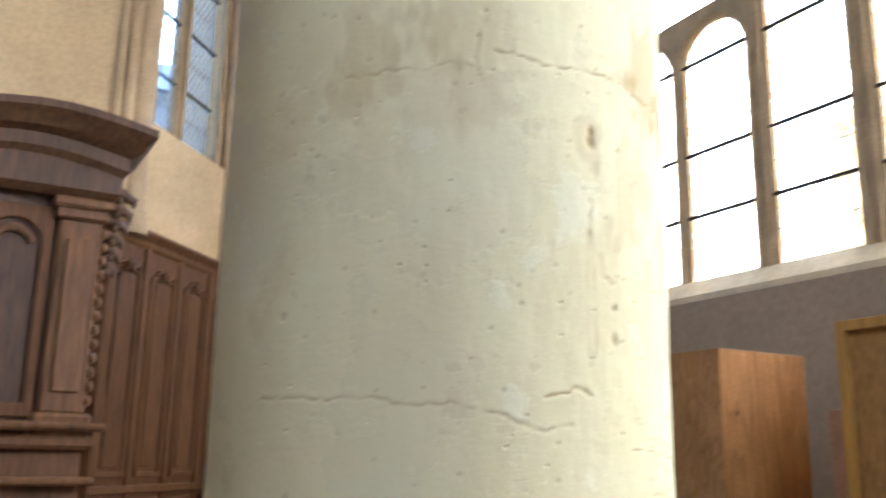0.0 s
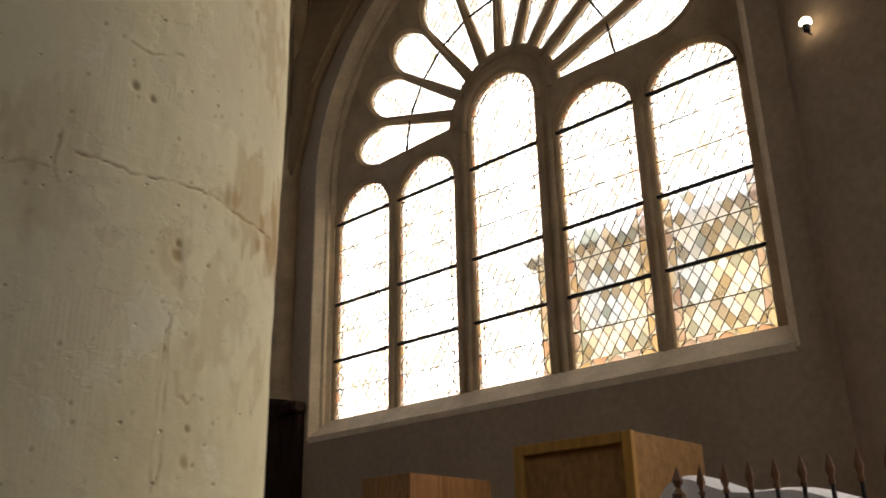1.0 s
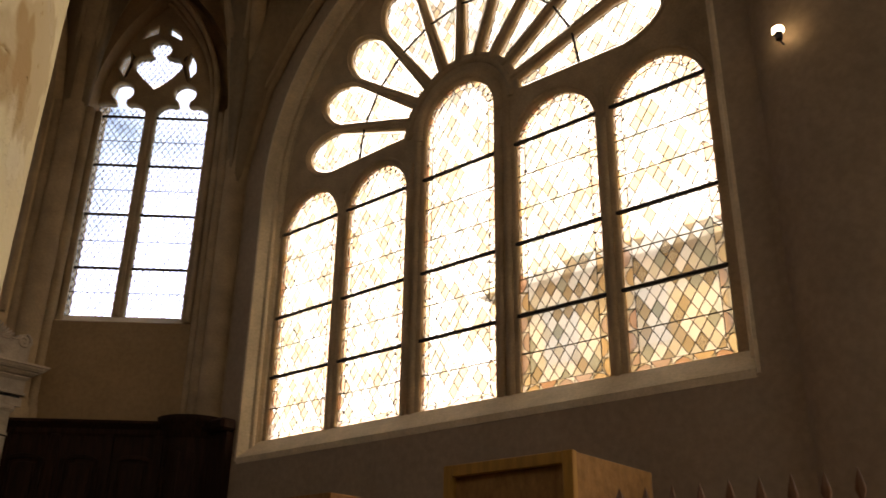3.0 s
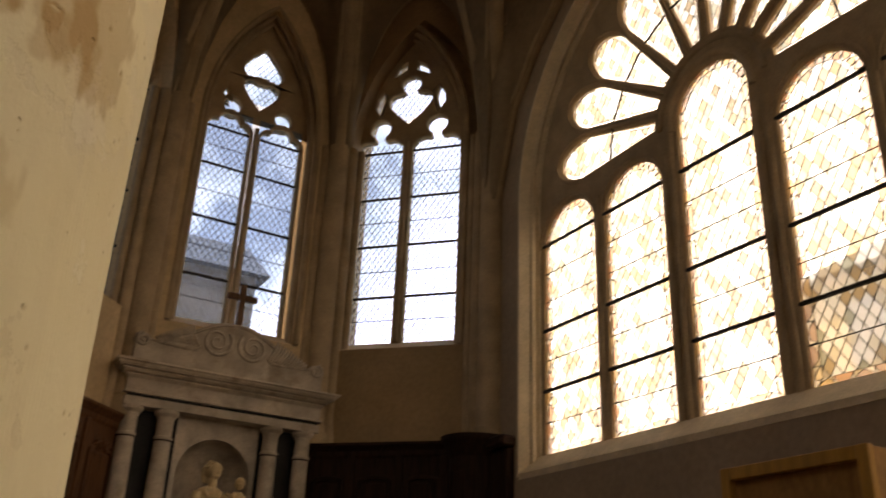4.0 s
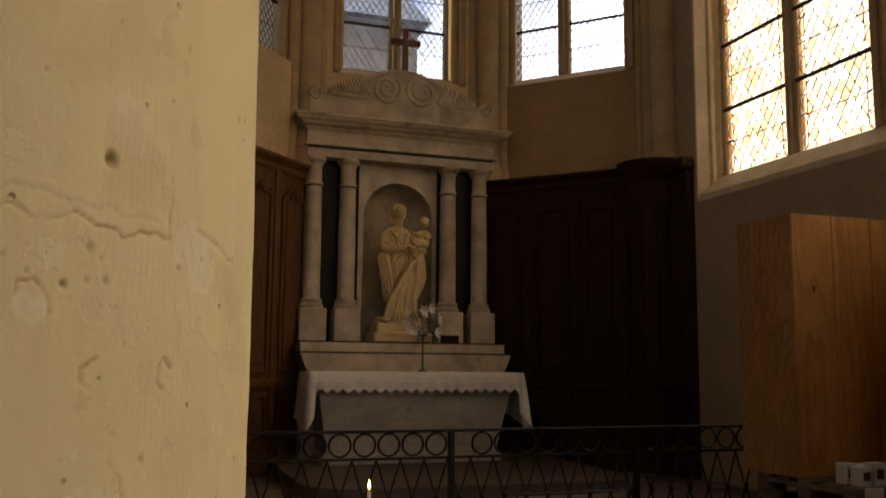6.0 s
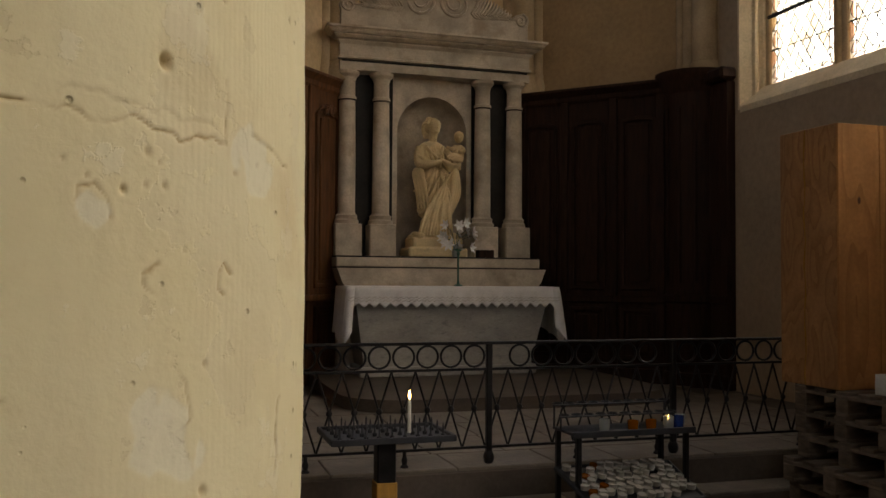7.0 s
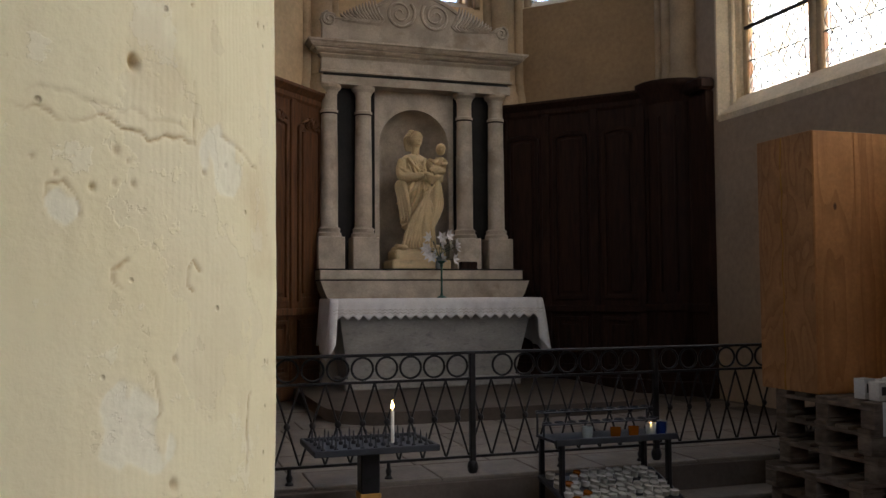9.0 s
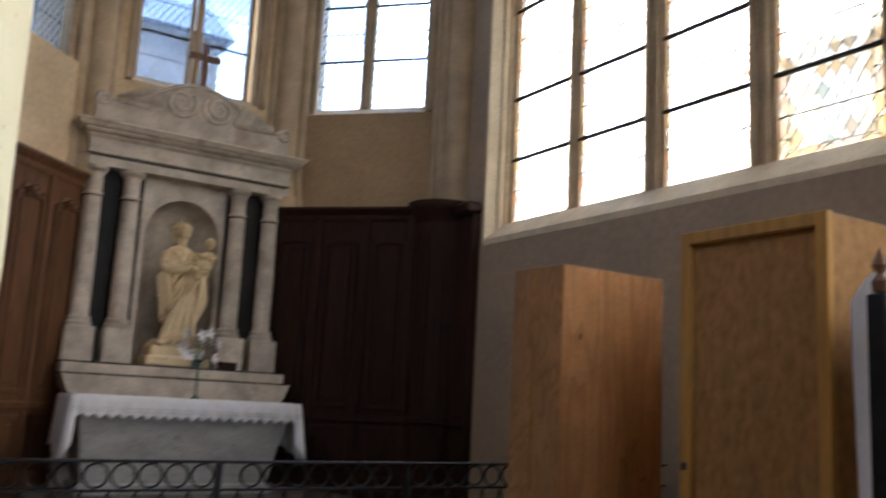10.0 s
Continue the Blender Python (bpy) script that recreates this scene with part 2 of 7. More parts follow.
PINE = mat("pine_board", (0.30, 0.14, 0.052), 0.6, var=0.22, scale=3.2, bump=0.1, bump_scale=20, spec=0.3, stretch=(7, 7, 0.55), stain=(0.30, 0.14, 0.05), stain_at=0.66, stain_scale=2.6)


def figured(name, pale, dark, rings, squash, knots):
    """Sawn softwood: contour figure along the grain, pores and brown knots."""
    m = mat(name, pale, 0.6, var=0.14, scale=3, bump=0.08, bump_scale=30, spec=0.25)
    n, l = m.node_tree.nodes, m.node_tree.links
    b = n["Principled BSDF"]
    old = b.inputs["Base Color"].links[0].from_socket
    co, mp, mp2 = n.new("ShaderNodeTexCoord"), n.new("ShaderNodeMapping"), n.new("ShaderNodeMapping")
    mp.inputs["Scale"].default_value = (1, 1, squash)
    mp2.inputs["Scale"].default_value = (1, 1, 0.55)
    big, pores, kn = n.new("ShaderNodeTexNoise"), n.new("ShaderNodeTexNoise"), n.new("ShaderNodeTexVoronoi")
    big.inputs["Scale"].default_value, big.inputs["Detail"].default_value = 4.2, 2
    pores.inputs["Scale"].default_value = 90
    kn.inputs["Scale"].default_value = 7
    for src, dst in ((co.outputs["Object"], mp.inputs[0]), (co.outputs["Object"], mp2.inputs[0]), (mp.outputs[0], big.inputs["Vector"]), (mp.outputs[0], pores.inputs["Vector"]), (mp2.outputs[0], kn.inputs["Vector"])):
        l.new(src, dst)

    def calc(op, a, c=0.0, d=0.0):
        x = n.new("ShaderNodeMath")
        x.operation = op
        for k, v in enumerate((a, c, d)):
            if isinstance(v, (int, float)):
                x.inputs[k].default_value = v
            else:
                l.new(v, x.inputs[k])
        return x.outputs[0]

    def step(v, p0, p1, q0=0.0, q1=1.0):
        r = n.new("ShaderNodeMapRange")
        for k, val in zip(("From Min", "From Max", "To Min", "To Max"), (p0, p1, q0, q1)):
            r.inputs[k].default_value = val
        l.new(v, r.inputs["Value"])
        return r.outputs["Result"]

    def over(f, a, c):
        x = n.new("ShaderNodeMix")
        x.data_type = "RGBA"
        l.new(f, x.inputs["Factor"])
        l.new(a, x.inputs["A"])
        x.inputs["B"].default_value = (*c, 1)
        return x.outputs["Result"]

    wave = calc("FRACT", calc("MULTIPLY", big.outputs["Fac"], rings))
    fig = calc("MULTIPLY", step(wave, 0.35, 1.0), step(pores.outputs["Fac"], 0.3, 0.7, 0.35, 0.85))
    col = over(fig, old, dark)
    sc = n.new("ShaderNodeSeparateColor")
    l.new(kn.outputs["Color"], sc.inputs[0])
    knot = calc("MULTIPLY", step(kn.outputs["Distance"], 0.06, 0.11, 1.0, 0.0), step(sc.outputs[0], 1 - knots, 1 - knots + 0.01))
    col = over(knot, col, tuple(c * 0.35 for c in dark))
    l.new(col, b.inputs["Base Color"])
    return m


BOARD = figured("knotty_pine_board", (0.50, 0.225, 0.07), (0.29, 0.112, 0.034), 9, 0.12, 0.22)
PLY = figured("figured_plywood", (0.43, 0.215, 0.082), (0.24, 0.102, 0.036), 12, 0.32, 0.06)
STRAP = mat("yellow_webbing", (0.42, 0.20, 0.02), 0.6, var=0.12, scale=9, bump=0.2, bump_scale=150)
BATTEN = mat("yellow_batten", (0.52, 0.26, 0.05), 0.55, var=0.18, scale=3, bump=0.1, bump_scale=20, stretch=(7, 7, 0.6))
OSB = mat("strand_board", (0.42, 0.21, 0.068), 0.7, var=0.2, scale=16, bump=0.3, bump_scale=26, spec=0.25, stain=(0.33, 0.155, 0.05), stain_at=0.56, stain_scale=15, stretch=(1.0, 1.6, 0.8))
PALLET = mat("weathered_pallet_wood", (0.17, 0.125, 0.09), 0.85, var=0.3, scale=4, bump=0.3, bump_scale=25, spec=0.2, stretch=(2, 2, 5))
IRON = mat("black_wrought_iron", (0.028, 0.025, 0.024), 0.45, metal=0.6, var=0.25, scale=8, bump=0.15, bump_scale=80, spec=0.4)
BAR = mat("rusty_saddle_bar", (0.03, 0.026, 0.022), 0.7, metal=0.3, var=0.2, scale=10, bump=0.1)
LEAD = mat("lead_came", (0.045, 0.042, 0.04), 0.6, metal=0.5, var=0.15, scale=12, bump=0.0)
CLOTH = mat("white_linen", (0.84, 0.78, 0.73), 0.9, var=0.05, scale=7, bump=0.1, bump_scale=180, spec=0.15)
FLOOR = mat("worn_stone_paving", (0.135, 0.102, 0.076), 0.65, var=0.2, scale=2.2, bump=0.15, bump_scale=30, stain=(0.12, 0.09, 0.065), stain_scale=1.6, spec=0.3)
TEALIGHT = mat("dusty_tealight_wax", (0.42, 0.38, 0.33), 0.6, var=0.15, scale=14, bump=0.05)
FLAG = mat("worn_flagstone", (0.22, 0.178, 0.14), 0.6, var=0.22, scale=3.0, bump=0.25, bump_scale=24, stain=(0.13, 0.11, 0.10), stain_at=0.54, stain_scale=2.6, spec=0.35)
WAX = mat("white_wax", (0.82, 0.78, 0.68), 0.5, var=0.06, scale=10, bump=0.05)
PAPER = mat("white_paper", (0.62, 0.60, 0.56), 0.9, var=0.03, scale=6, bump=0.04)
STEEL = mat("grey_painted_steel", (0.05, 0.05, 0.055), 0.5, metal=0.5, var=0.2, scale=9, bump=0.1)
GREEN = mat("green_bronze", (0.06, 0.14, 0.10), 0.45, metal=0.4, var=0.2, scale=12)
SLATE = mat("slate_roof", (0.065, 0.07, 0.085), 0.7, var=0.25, scale=2, bump=0.1, bump_scale=6)
FACADE = mat("limestone_facade", (0.84, 0.69, 0.40), 0.85, var=0.15, scale=0.9, bump=0.1, bump_scale=6)
# house wall with its shade put into the colour
FACADE_DIM = mat("shaded_house_wall", (0.11, 0.083, 0.064), 0.85, var=0.2, scale=0.9, bump=0.1, bump_scale=6)
GROUND = mat("outside_paving", (0.30, 0.28, 0.25), 0.9, var=0.2, scale=0.6)
PINK = mat("pink_board", (0.42, 0.22, 0.13), 0.8, var=0.15, scale=3)


def glass(name, tints, see=0.72, by="island"):
    """Old window glass: mostly clear, a little milky, tinted pane by pane."""
    m = bpy.data.materials.new(name)
    m.use_nodes = True
    n, l = m.node_tree.nodes, m.node_tree.links
    n.remove(n["Principled BSDF"])
    out = n["Material Output"]
    src = n.new("ShaderNodeNewGeometry").outputs["Random Per Island"] if by == "island" else n.new("ShaderNodeObjectInfo").outputs["Random"]
    rp = n.new("ShaderNodeValToRGB")
    rp.color_ramp.interpolation = "CONSTANT"
    while len(rp.color_ramp.elements) < len(tints):
        rp.color_ramp.elements.new(0.5)
    for i, (e, c) in enumerate(zip(rp.color_ramp.elements, tints)):
        e.position = i / len(tints)
        e.color = (*c, 1)
    l.new(src, rp.inputs["Fac"])
    tr, tl, gl = n.new("ShaderNodeBsdfTransparent"), n.new("ShaderNodeBsdfTranslucent"), n.new("ShaderNodeBsdfGlossy")
    gl.inputs["Roughness"].default_value = 0.08
    l.new(rp.outputs["Color"], tr.inputs["Color"])
    l.new(rp.outputs["Color"], tl.inputs["Color"])
    m1, m2 = n.new("ShaderNodeMixShader"), n.new("ShaderNodeMixShader")
    m1.inputs["Fac"].default_value = 1 - see
    l.new(tr.outputs[0], m1.inputs[1])
    l.new(tl.outputs[0], m1.inputs[2])
    m2.inputs["Fac"].default_value = 0.05
    l.new(m1.outputs[0], m2.inputs[1])
    l.new(gl.outputs[0], m2.inputs[2])
    l.new(m2.outputs[0], out.inputs["Surface"])
    return m


FIELD_TINTS = [(0.92, 0.92, 0.90), (0.40, 0.345, 0.265), (0.86, 0.89, 0.90), (0.70, 0.66, 0.57), (0.46, 0.375, 0.255), (0.90, 0.90, 0.88), (0.41, 0.43, 0.37), (0.92, 0.90, 0.86), (0.48, 0.42, 0.335), (0.80, 0.84, 0.86)]
LEAF_TINTS = [(0.58, 0.37, 0.26), (0.62, 0.46, 0.28), (0.54, 0.41, 0.35), (0.74, 0.62, 0.44), (0.58, 0.45, 0.39)]
EDGE_TINTS = [(0.86, 0.84, 0.78), (0.60, 0.54, 0.42), (0.82, 0.77, 0.70), (0.88, 0.86, 0.82)]
GLASS_FIELD = glass("stained_quarry_glass", FIELD_TINTS)
GLASS_EDGE = glass("stained_border_glass", EDGE_TINTS)
GLASS_LEAF = glass("stained_leaf_glass", LEAF_TINTS)
PANE_LEAF = glass("stained_leaf_pane", LEAF_TINTS, by="object")
PANE_FIELD = glass("stained_quarry_pane", FIELD_TINTS, by="object")
PANE_EDGE = glass("stained_border_pane", EDGE_TINTS, by="object")
# plain panes, tinted to put the sky's blue into the glass
GLASS_SKYBLUE = glass("skyblue_quarry_glass", [(0.50, 0.68, 0.98), (0.47, 0.66, 0.97), (0.54, 0.70, 0.98)], see=0.9)


def simple(name, color, rough=0.4, emit=0.0, trans=0.0):
    m = bpy.data.materials.new(name)
    m.use_nodes = True
    b = m.node_tree.nodes["Principled BSDF"]
    b.inputs["Base Color"].default_value = (*color, 1)
    b.inputs["Roughness"].default_value = rough
    b.inputs["Transmission Weight"].default_value = trans
    if emit:
        b.inputs["Emission Color"].default_value = (*color, 1)
        b.inputs["Emission Strength"].default_value = emit
    return m


FLAME = simple("candle_flame", (1.0, 0.55, 0.16), emit=18)
LAMP_GLOW = simple("spot_bulb", (1.0, 0.88, 0.66), emit=7)
CUP_ORANGE = simple("orange_glass_cup", (0.38, 0.11, 0.006), 0.15, trans=0.3)
CUP_CLEAR = simple("clear_glass_cup", (0.55, 0.57, 0.55), 0.1, trans=0.5)
CUP_BLUE = simple("blue_glass_cup", (0.015, 0.04, 0.20), 0.15, trans=0.3)
INK = simple("black_ink", (0.03, 0.03, 0.03), 0.8)

# ---------------------------------------------------------------- building helpers


class Shape:
    """Vertices and faces that end as one mesh."""

    def __init__(self):
        self.v, self.f = [], []

    def add(self, verts, faces):
        k = len(self.v)
        self.v += [tuple(p) for p in verts]
        self.f += [tuple(i + k for i in q) for q in faces]
        return self

    def box(self, lo, hi, b=0.0):
        lo, hi = [min(a, c) for a, c in zip(lo, hi)], [max(a, c) for a, c in zip(lo, hi)]
        if b <= 0:
            vs = [(x, y, z) for x in (lo[0], hi[0]) for y in (lo[1], hi[1]) for z in (lo[2], hi[2])]
            return self.add(vs, [(0, 1, 3, 2), (4, 6, 7, 5), (0, 4, 5, 1), (2, 3, 7, 6), (0, 2, 6, 4), (1, 5, 7, 3)])
        b = min(b, *[(h - l) * 0.49 for l, h in zip(lo, hi)])
        vs, ix = [], {}
        for sx in (0, 1):
            for sy in (0, 1):
                for sz in (0, 1):
                    c = [(lo, hi)[s][a] for a, s in enumerate((sx, sy, sz))]
                    i = [(b, -b)[s] for s in (sx, sy, sz)]
                    for a in range(3):
                        p = [c[j] + (0 if j == a else i[j]) for j in range(3)]
                        ix[(sx, sy, sz, a)] = len(vs)
                        vs.append(p)
        fs = []
        for a in range(3):
            o1, o2 = [j for j in range(3) if j != a]
            for s in (0, 1):
                q = []
                for u, w in ((0, 0), (1, 0), (1, 1), (0, 1)):
                    k = [0, 0, 0]
                    k[a], k[o1], k[o2] = s, u, w
                    q.append(ix[(*k, a)])
                fs.append(q)
            for s1 in (0, 1):
                for s2 in (0, 1):
                    q = []
                    for u, face in ((0, o1), (1, o1), (1, o2), (0, o2)):
                        k = [0, 0, 0]
                        k[a], k[o1], k[o2] = u, s1, s2
                        q.append(ix[(*k, face)])
                    fs.append(q)
        for sx in (0, 1):
            for sy in (0, 1):
                for sz in (0, 1):
                    fs.append([ix[(sx, sy, sz, a)] for a in range(3)])
        return self.add(vs, fs)

    def lathe(self, profile, x=0.0, y=0.0, n=20, a0=0.0, a1=360.0):
        full = abs(a1 - a0) >= 359.9
        m = n if full else n + 1
        vs = []
        for r, z in profile:
            for i in range(m):
                a = radians(a0 + (a1 - a0) * i / n)
                vs.append((x + r * math.cos(a), y + r * math.sin(a), z))
        fs = []
        for k in range(len(profile) - 1):
            for i in range(n):
                j = (i + 1) % m
                fs.append((k * m + i, k * m + j, (k + 1) * m + j, (k + 1) * m + i))
        if full:
            if profile[0][0] > 1e-6:
                fs.append(tuple(reversed(range(m))))
            if profile[-1][0] > 1e-6:
                fs.append(tuple((len(profile) - 1) * m + i for i in range(m)))
        return self.add(vs, fs)

    def tube(self, pts, r, n=6, closed=False, flat=1.0):
        pts = [Vector(p) for p in pts]
        c = len(pts)
        vs, up = [], None
        for i, p in enumerate(pts):
            if closed:
                d = pts[(i + 1) % c] - pts[i - 1]
            else:
                d = pts[min(i + 1, c - 1)] - pts[max(i - 1, 0)]
            d.normalize()
            if up is None:
                up = Vector((0, 0, 1)) if abs(d.z) < 0.9 else Vector((0, 1, 0))
            s = d.cross(up)
            s.normalize()
            up = s.cross(d)
            rr = r[i] if isinstance(r, (list, tuple)) else r
            for k in range(n):
                a = 2 * math.pi * (k + 0.5) / n
                vs.append(p + s * (rr * math.cos(a)) + up * (rr * flat * math.sin(a)))
        fs = []
        for i in range(c if closed else c - 1):
            for k in range(n):
                a, b = i * n, ((i + 1) % c) * n
                fs.append((a + k, a + (k + 1) % n, b + (k + 1) % n, b + k))
        if not closed:
            fs.append(tuple(reversed(range(n))))
            fs.append(tuple((c - 1) * n + k for k in range(n)))
        return self.add(vs, fs)

    def ball(self, c, r, n=12, m=8):
        r = (r, r, r) if isinstance(r, (int, float)) else r
        vs = [(c[0], c[1], c[2] - r[2])]
        for j in range(1, m):
            t = math.pi * j / m
            for i in range(n):
                a = 2 * math.pi * i / n
                vs.append((c[0] + r[0] * math.sin(t) * math.cos(a), c[1] + r[1] * math.sin(t) * math.sin(a), c[2] - r[2] * math.cos(t)))
        vs.append((c[0], c[1], c[2] + r[2]))
        fs = [(0, 1 + (i + 1) % n, 1 + i) for i in range(n)]
        for j in range(m - 2):
            for i in range(n):
                a, b = 1 + j * n, 1 + (j + 1) * n
                fs.append((a + i, a + (i + 1) % n, b + (i + 1) % n, b + i))
        k = len(vs) - 1
        fs += [(k, 1 + (m - 2) * n + i, 1 + (m - 2) * n + (i + 1) % n) for i in range(n)]
        return self.add(vs, fs)

    def prism(self, poly, d0, d1, m=None):
        """A polygon in x, y, drawn out from d0 to d1 along z, then set by m."""
        k = len(poly)
        vs = [Vector((x, y, d0)) for x, y in poly] + [Vector((x, y, d1)) for x, y in poly]
        if m is not None:
            vs = [m @ p for p in vs]
        fs = [tuple(reversed(range(k))), tuple(range(k, 2 * k))]
        fs += [(i, (i + 1) % k, k + (i + 1) % k, k + i) for i in range(k)]
        return self.add(vs, fs)

    def grid(self, rows):
        w = len(rows[0])
        fs = [(j * w + i, j * w + i + 1, (j + 1) * w + i + 1, (j + 1) * w + i) for j in range(len(rows) - 1) for i in range(w - 1)]
        return self.add([p for r in rows for p in r], fs)

    def mesh(self, name):
        me = bpy.data.meshes.new(name)
        me.from_pydata(self.v, [], self.f)
        me.update()
        return me


def finish(me, material, smooth=35):
    if material:
        me.materials.append(material)
    if smooth and len(me.polygons):
        me.polygons.foreach_set("use_smooth", [True] * len(me.polygons))
        me.set_sharp_from_angle(angle=radians(smooth))
    bm = bmesh.new()
    bm.from_mesh(me)
    bmesh.ops.recalc_face_normals(bm, faces=bm.faces)
    bm.to_mesh(me)
    bm.free()
    return me


def part(name, shape, material, parent=None, label="", smooth=35, kind=""):
    me = shape.mesh(name) if isinstance(shape, Shape) else shape
    ob = new(name, finish(me, material, smooth))
    if parent:
        ob.parent = parent
    return tagged(ob, label, kind=kind)


def thing(name, label, category, at=(0, 0, 0), turn=0.0, group="", kind=""):
    ob = new(name)
    ob.location = at
    ob.rotation_euler = (0, 0, radians(turn))
    ob.empty_display_size = 0.1
    return tagged(ob, label, category, group, kind)


def solo(name, shape, material, label, category, kind="", smooth=35, group=""):
    me = shape.mesh(name) if isinstance(shape, Shape) else shape
    return tagged(new(name, finish(me, material, smooth)), label, category, group, kind)


def plate(name, outlines, thick, bevel=0.0, m=None, res=2):
    """A flat plate with holes: the first outline is its edge, the others its openings. Lies in x, y, set by m."""
    cu = bpy.data.curves.new(name, "CURVE")
    cu.dimensions, cu.fill_mode = "2D", "BOTH"
    cu.extrude, cu.bevel_depth, cu.bevel_resolution = thick / 2 - bevel, bevel, res
    cu.offset = -bevel
    for pts in outlines:
        sp = cu.splines.new("POLY")
        sp.points.add(len(pts) - 1)
        for q, (x, y) in zip(sp.points, pts):
            q.co = (x, y, 0, 1)
        sp.use_cyclic_u = True
    ob = new(name, cu)
    dg = bpy.context.evaluated_depsgraph_get()
    me = bpy.data.meshes.new_from_object(ob.evaluated_get(dg))
    bpy.data.objects.remove(ob)
    bpy.data.curves.remove(cu)
    if m is not None:
        me.transform(m)
    me.materials.clear()
    return me


def frame_of(origin, along):
    """Local x runs along a wall, y goes up, z stands off it."""
    d = Vector((along[0], along[1], 0)).normalized()
    z = d.cross(Vector((0, 0, 1)))
    return Matrix(((d.x, 0, z.x, origin[0]), (d.y, 0, z.y, origin[1]), (0, 1, 0, origin[2]), (0, 0, 0, 1)))


def arc(cx, cy, r, a0, a1, n):
    return [(cx + r * math.cos(radians(a0 + (a1 - a0) * i / n)), cy + r * math.sin(radians(a0 + (a1 - a0) * i / n))) for i in range(n + 1)]


def lancet(x0, x1, z0, zs, n=14):
    """A round-headed light between x0 and x1, from z0, its arch springing at zs."""
    c, r = (x0 + x1) / 2, (x1 - x0) / 2
    return [(x0, z0), (x1, z0)] + arc(c, zs, r, 0, 180, n)


def pointed(x0, x1, z0, zs, rise, n=12):
    c, h = (x0 + x1) / 2, (x1 - x0) / 2
    r = (h * h + rise * rise) / (2 * h)
    a = math.degrees(math.asin(min(1, rise / r)))
    right = arc(x1 - r, zs, r, 0, a, n)
    left = arc(x0 + r, zs, r, 180 - a, 180, n)
    return [(x0, z0), (x1, z0)] + right + left[1:]


def clip(poly, nx, ny, d):
    """The part of a convex polygon with nx x + ny y <= d."""
    out = []
    for i, p in enumerate(poly):
        q = poly[(i + 1) % len(poly)]
        a, b = nx * p[0] + ny * p[1] - d, nx * q[0] + ny * q[1] - d
        if a <= 0:
            out.append(p)
        if a * b < 0:
            t = a / (a - b)
            out.append((p[0] + (q[0] - p[0]) * t, p[1] + (q[1] - p[1]) * t))
    return out


def area(poly):
    return 0.5 * sum(p[0] * q[1] - q[0] * p[1] for p, q in zip(poly, poly[1:] + poly[:1]))


def inset(poly, d):
    """A convex counter-clockwise polygon drawn in by d."""
    out = list(poly)
    for i, p in enumerate(poly):
        q = poly[(i + 1) % len(poly)]
        ex, ey = q[0] - p[0], q[1] - p[1]
        ln = math.hypot(ex, ey)
        if ln > 1e-6:
            nx, ny = ey / ln, -ex / ln
            out = clip(out, nx, ny, nx * p[0] + ny * p[1] - d)
            if len(out) < 3:
                return []
    return out


def resample(poly, step):
    out = []
    for i, p in enumerate(poly):
        q = poly[(i + 1) % len(poly)]
        k = max(1, round(math.hypot(q[0] - p[0], q[1] - p[1]) / step))
        out += [(p[0] + (q[0] - p[0]) * j / k, p[1] + (q[1] - p[1]) * j / k) for j in range(k)]
    return out


def nearest(poly, p):
    best, where = 1e9, p
    for i, a in enumerate(poly):
        b = poly[(i + 1) % len(poly)]
        ex, ey = b[0] - a[0], b[1] - a[1]
        t = max(0, min(1, ((p[0] - a[0]) * ex + (p[1] - a[1]) * ey) / max(1e-9, ex * ex + ey * ey)))
        q = (a[0] + ex * t, a[1] + ey * t)
        d = math.hypot(q[0] - p[0], q[1] - p[1])
        if d < best:
            best, where = d, q
    return where

# ---------------------------------------------------------------- setting: plan of the chapel
CX = 2.97                      # axis of the chapel
WR = 5.71                      # face of the right wall
NX, NY, ND = 0.7263, 0.6874, 10.095   # right slanting wall of the apse, its inner face
YE = 10.30                     # face of the end wall
CORNER = (WR, (ND - NX * WR) / NY)
CORNER2 = ((ND - NY * YE) / NX, YE)
WALL_TOP = 12.6
PLATFORM = 0.37


def mirror(p):
    return (2 * CX - p[0], *p[1:])


# ---- floors and steps
s = Shape()
s.box((-6.2, -9.5, -0.3), (5.72, 5.0, 0.0))
floor = solo("floor", s, FLOOR, "worn grey-brown stone floor of the nave", "floor", "structure")
s = Shape()
s.box((-2.6, 4.93, -0.1), (5.72, 5.6, 0.185), 0.015)
step_low = solo("step", s, FLOOR, "lower worn stone step up to the chapel", "step", "structure")
s = Shape()
s.box((-2.6, 5.19, -0.1), (5.72, 11.2, PLATFORM), 0.018)
platform = solo("chapel_floor", s, FLOOR, "raised stone floor of the chapel", "floor", "structure")

# ---- right wall with the great round-headed window
GX = 5.99                      # plane of its glass
WY, WZ = 5.14, 6.67            # centre of its fan
M_RIGHT = frame_of((WR + 0.20, 0, 0), (0, 1))
hole = lancet(2.18, 8.08, 3.34, WZ, 40)
hole = [(p if p[1] < WZ else (WY - 0.01 + (p[0] - 5.13), p[1])) for p in hole]
# assumed opening out of view, made for the right-hand fill lamp
far_hole = lancet(-4.1, 0.3, 3.4, 6.4, 16)
me = plate("wall_right", [[(-9.5, -0.2), (9.2, -0.2), (9.2, WALL_TOP), (-9.5, WALL_TOP)], hole, far_hole], 0.40, 0.0, M_RIGHT)
wall_right = solo("wall_east", me, WALL_GREY, "grey-beige plastered side wall with a great window", "wall", "structure")
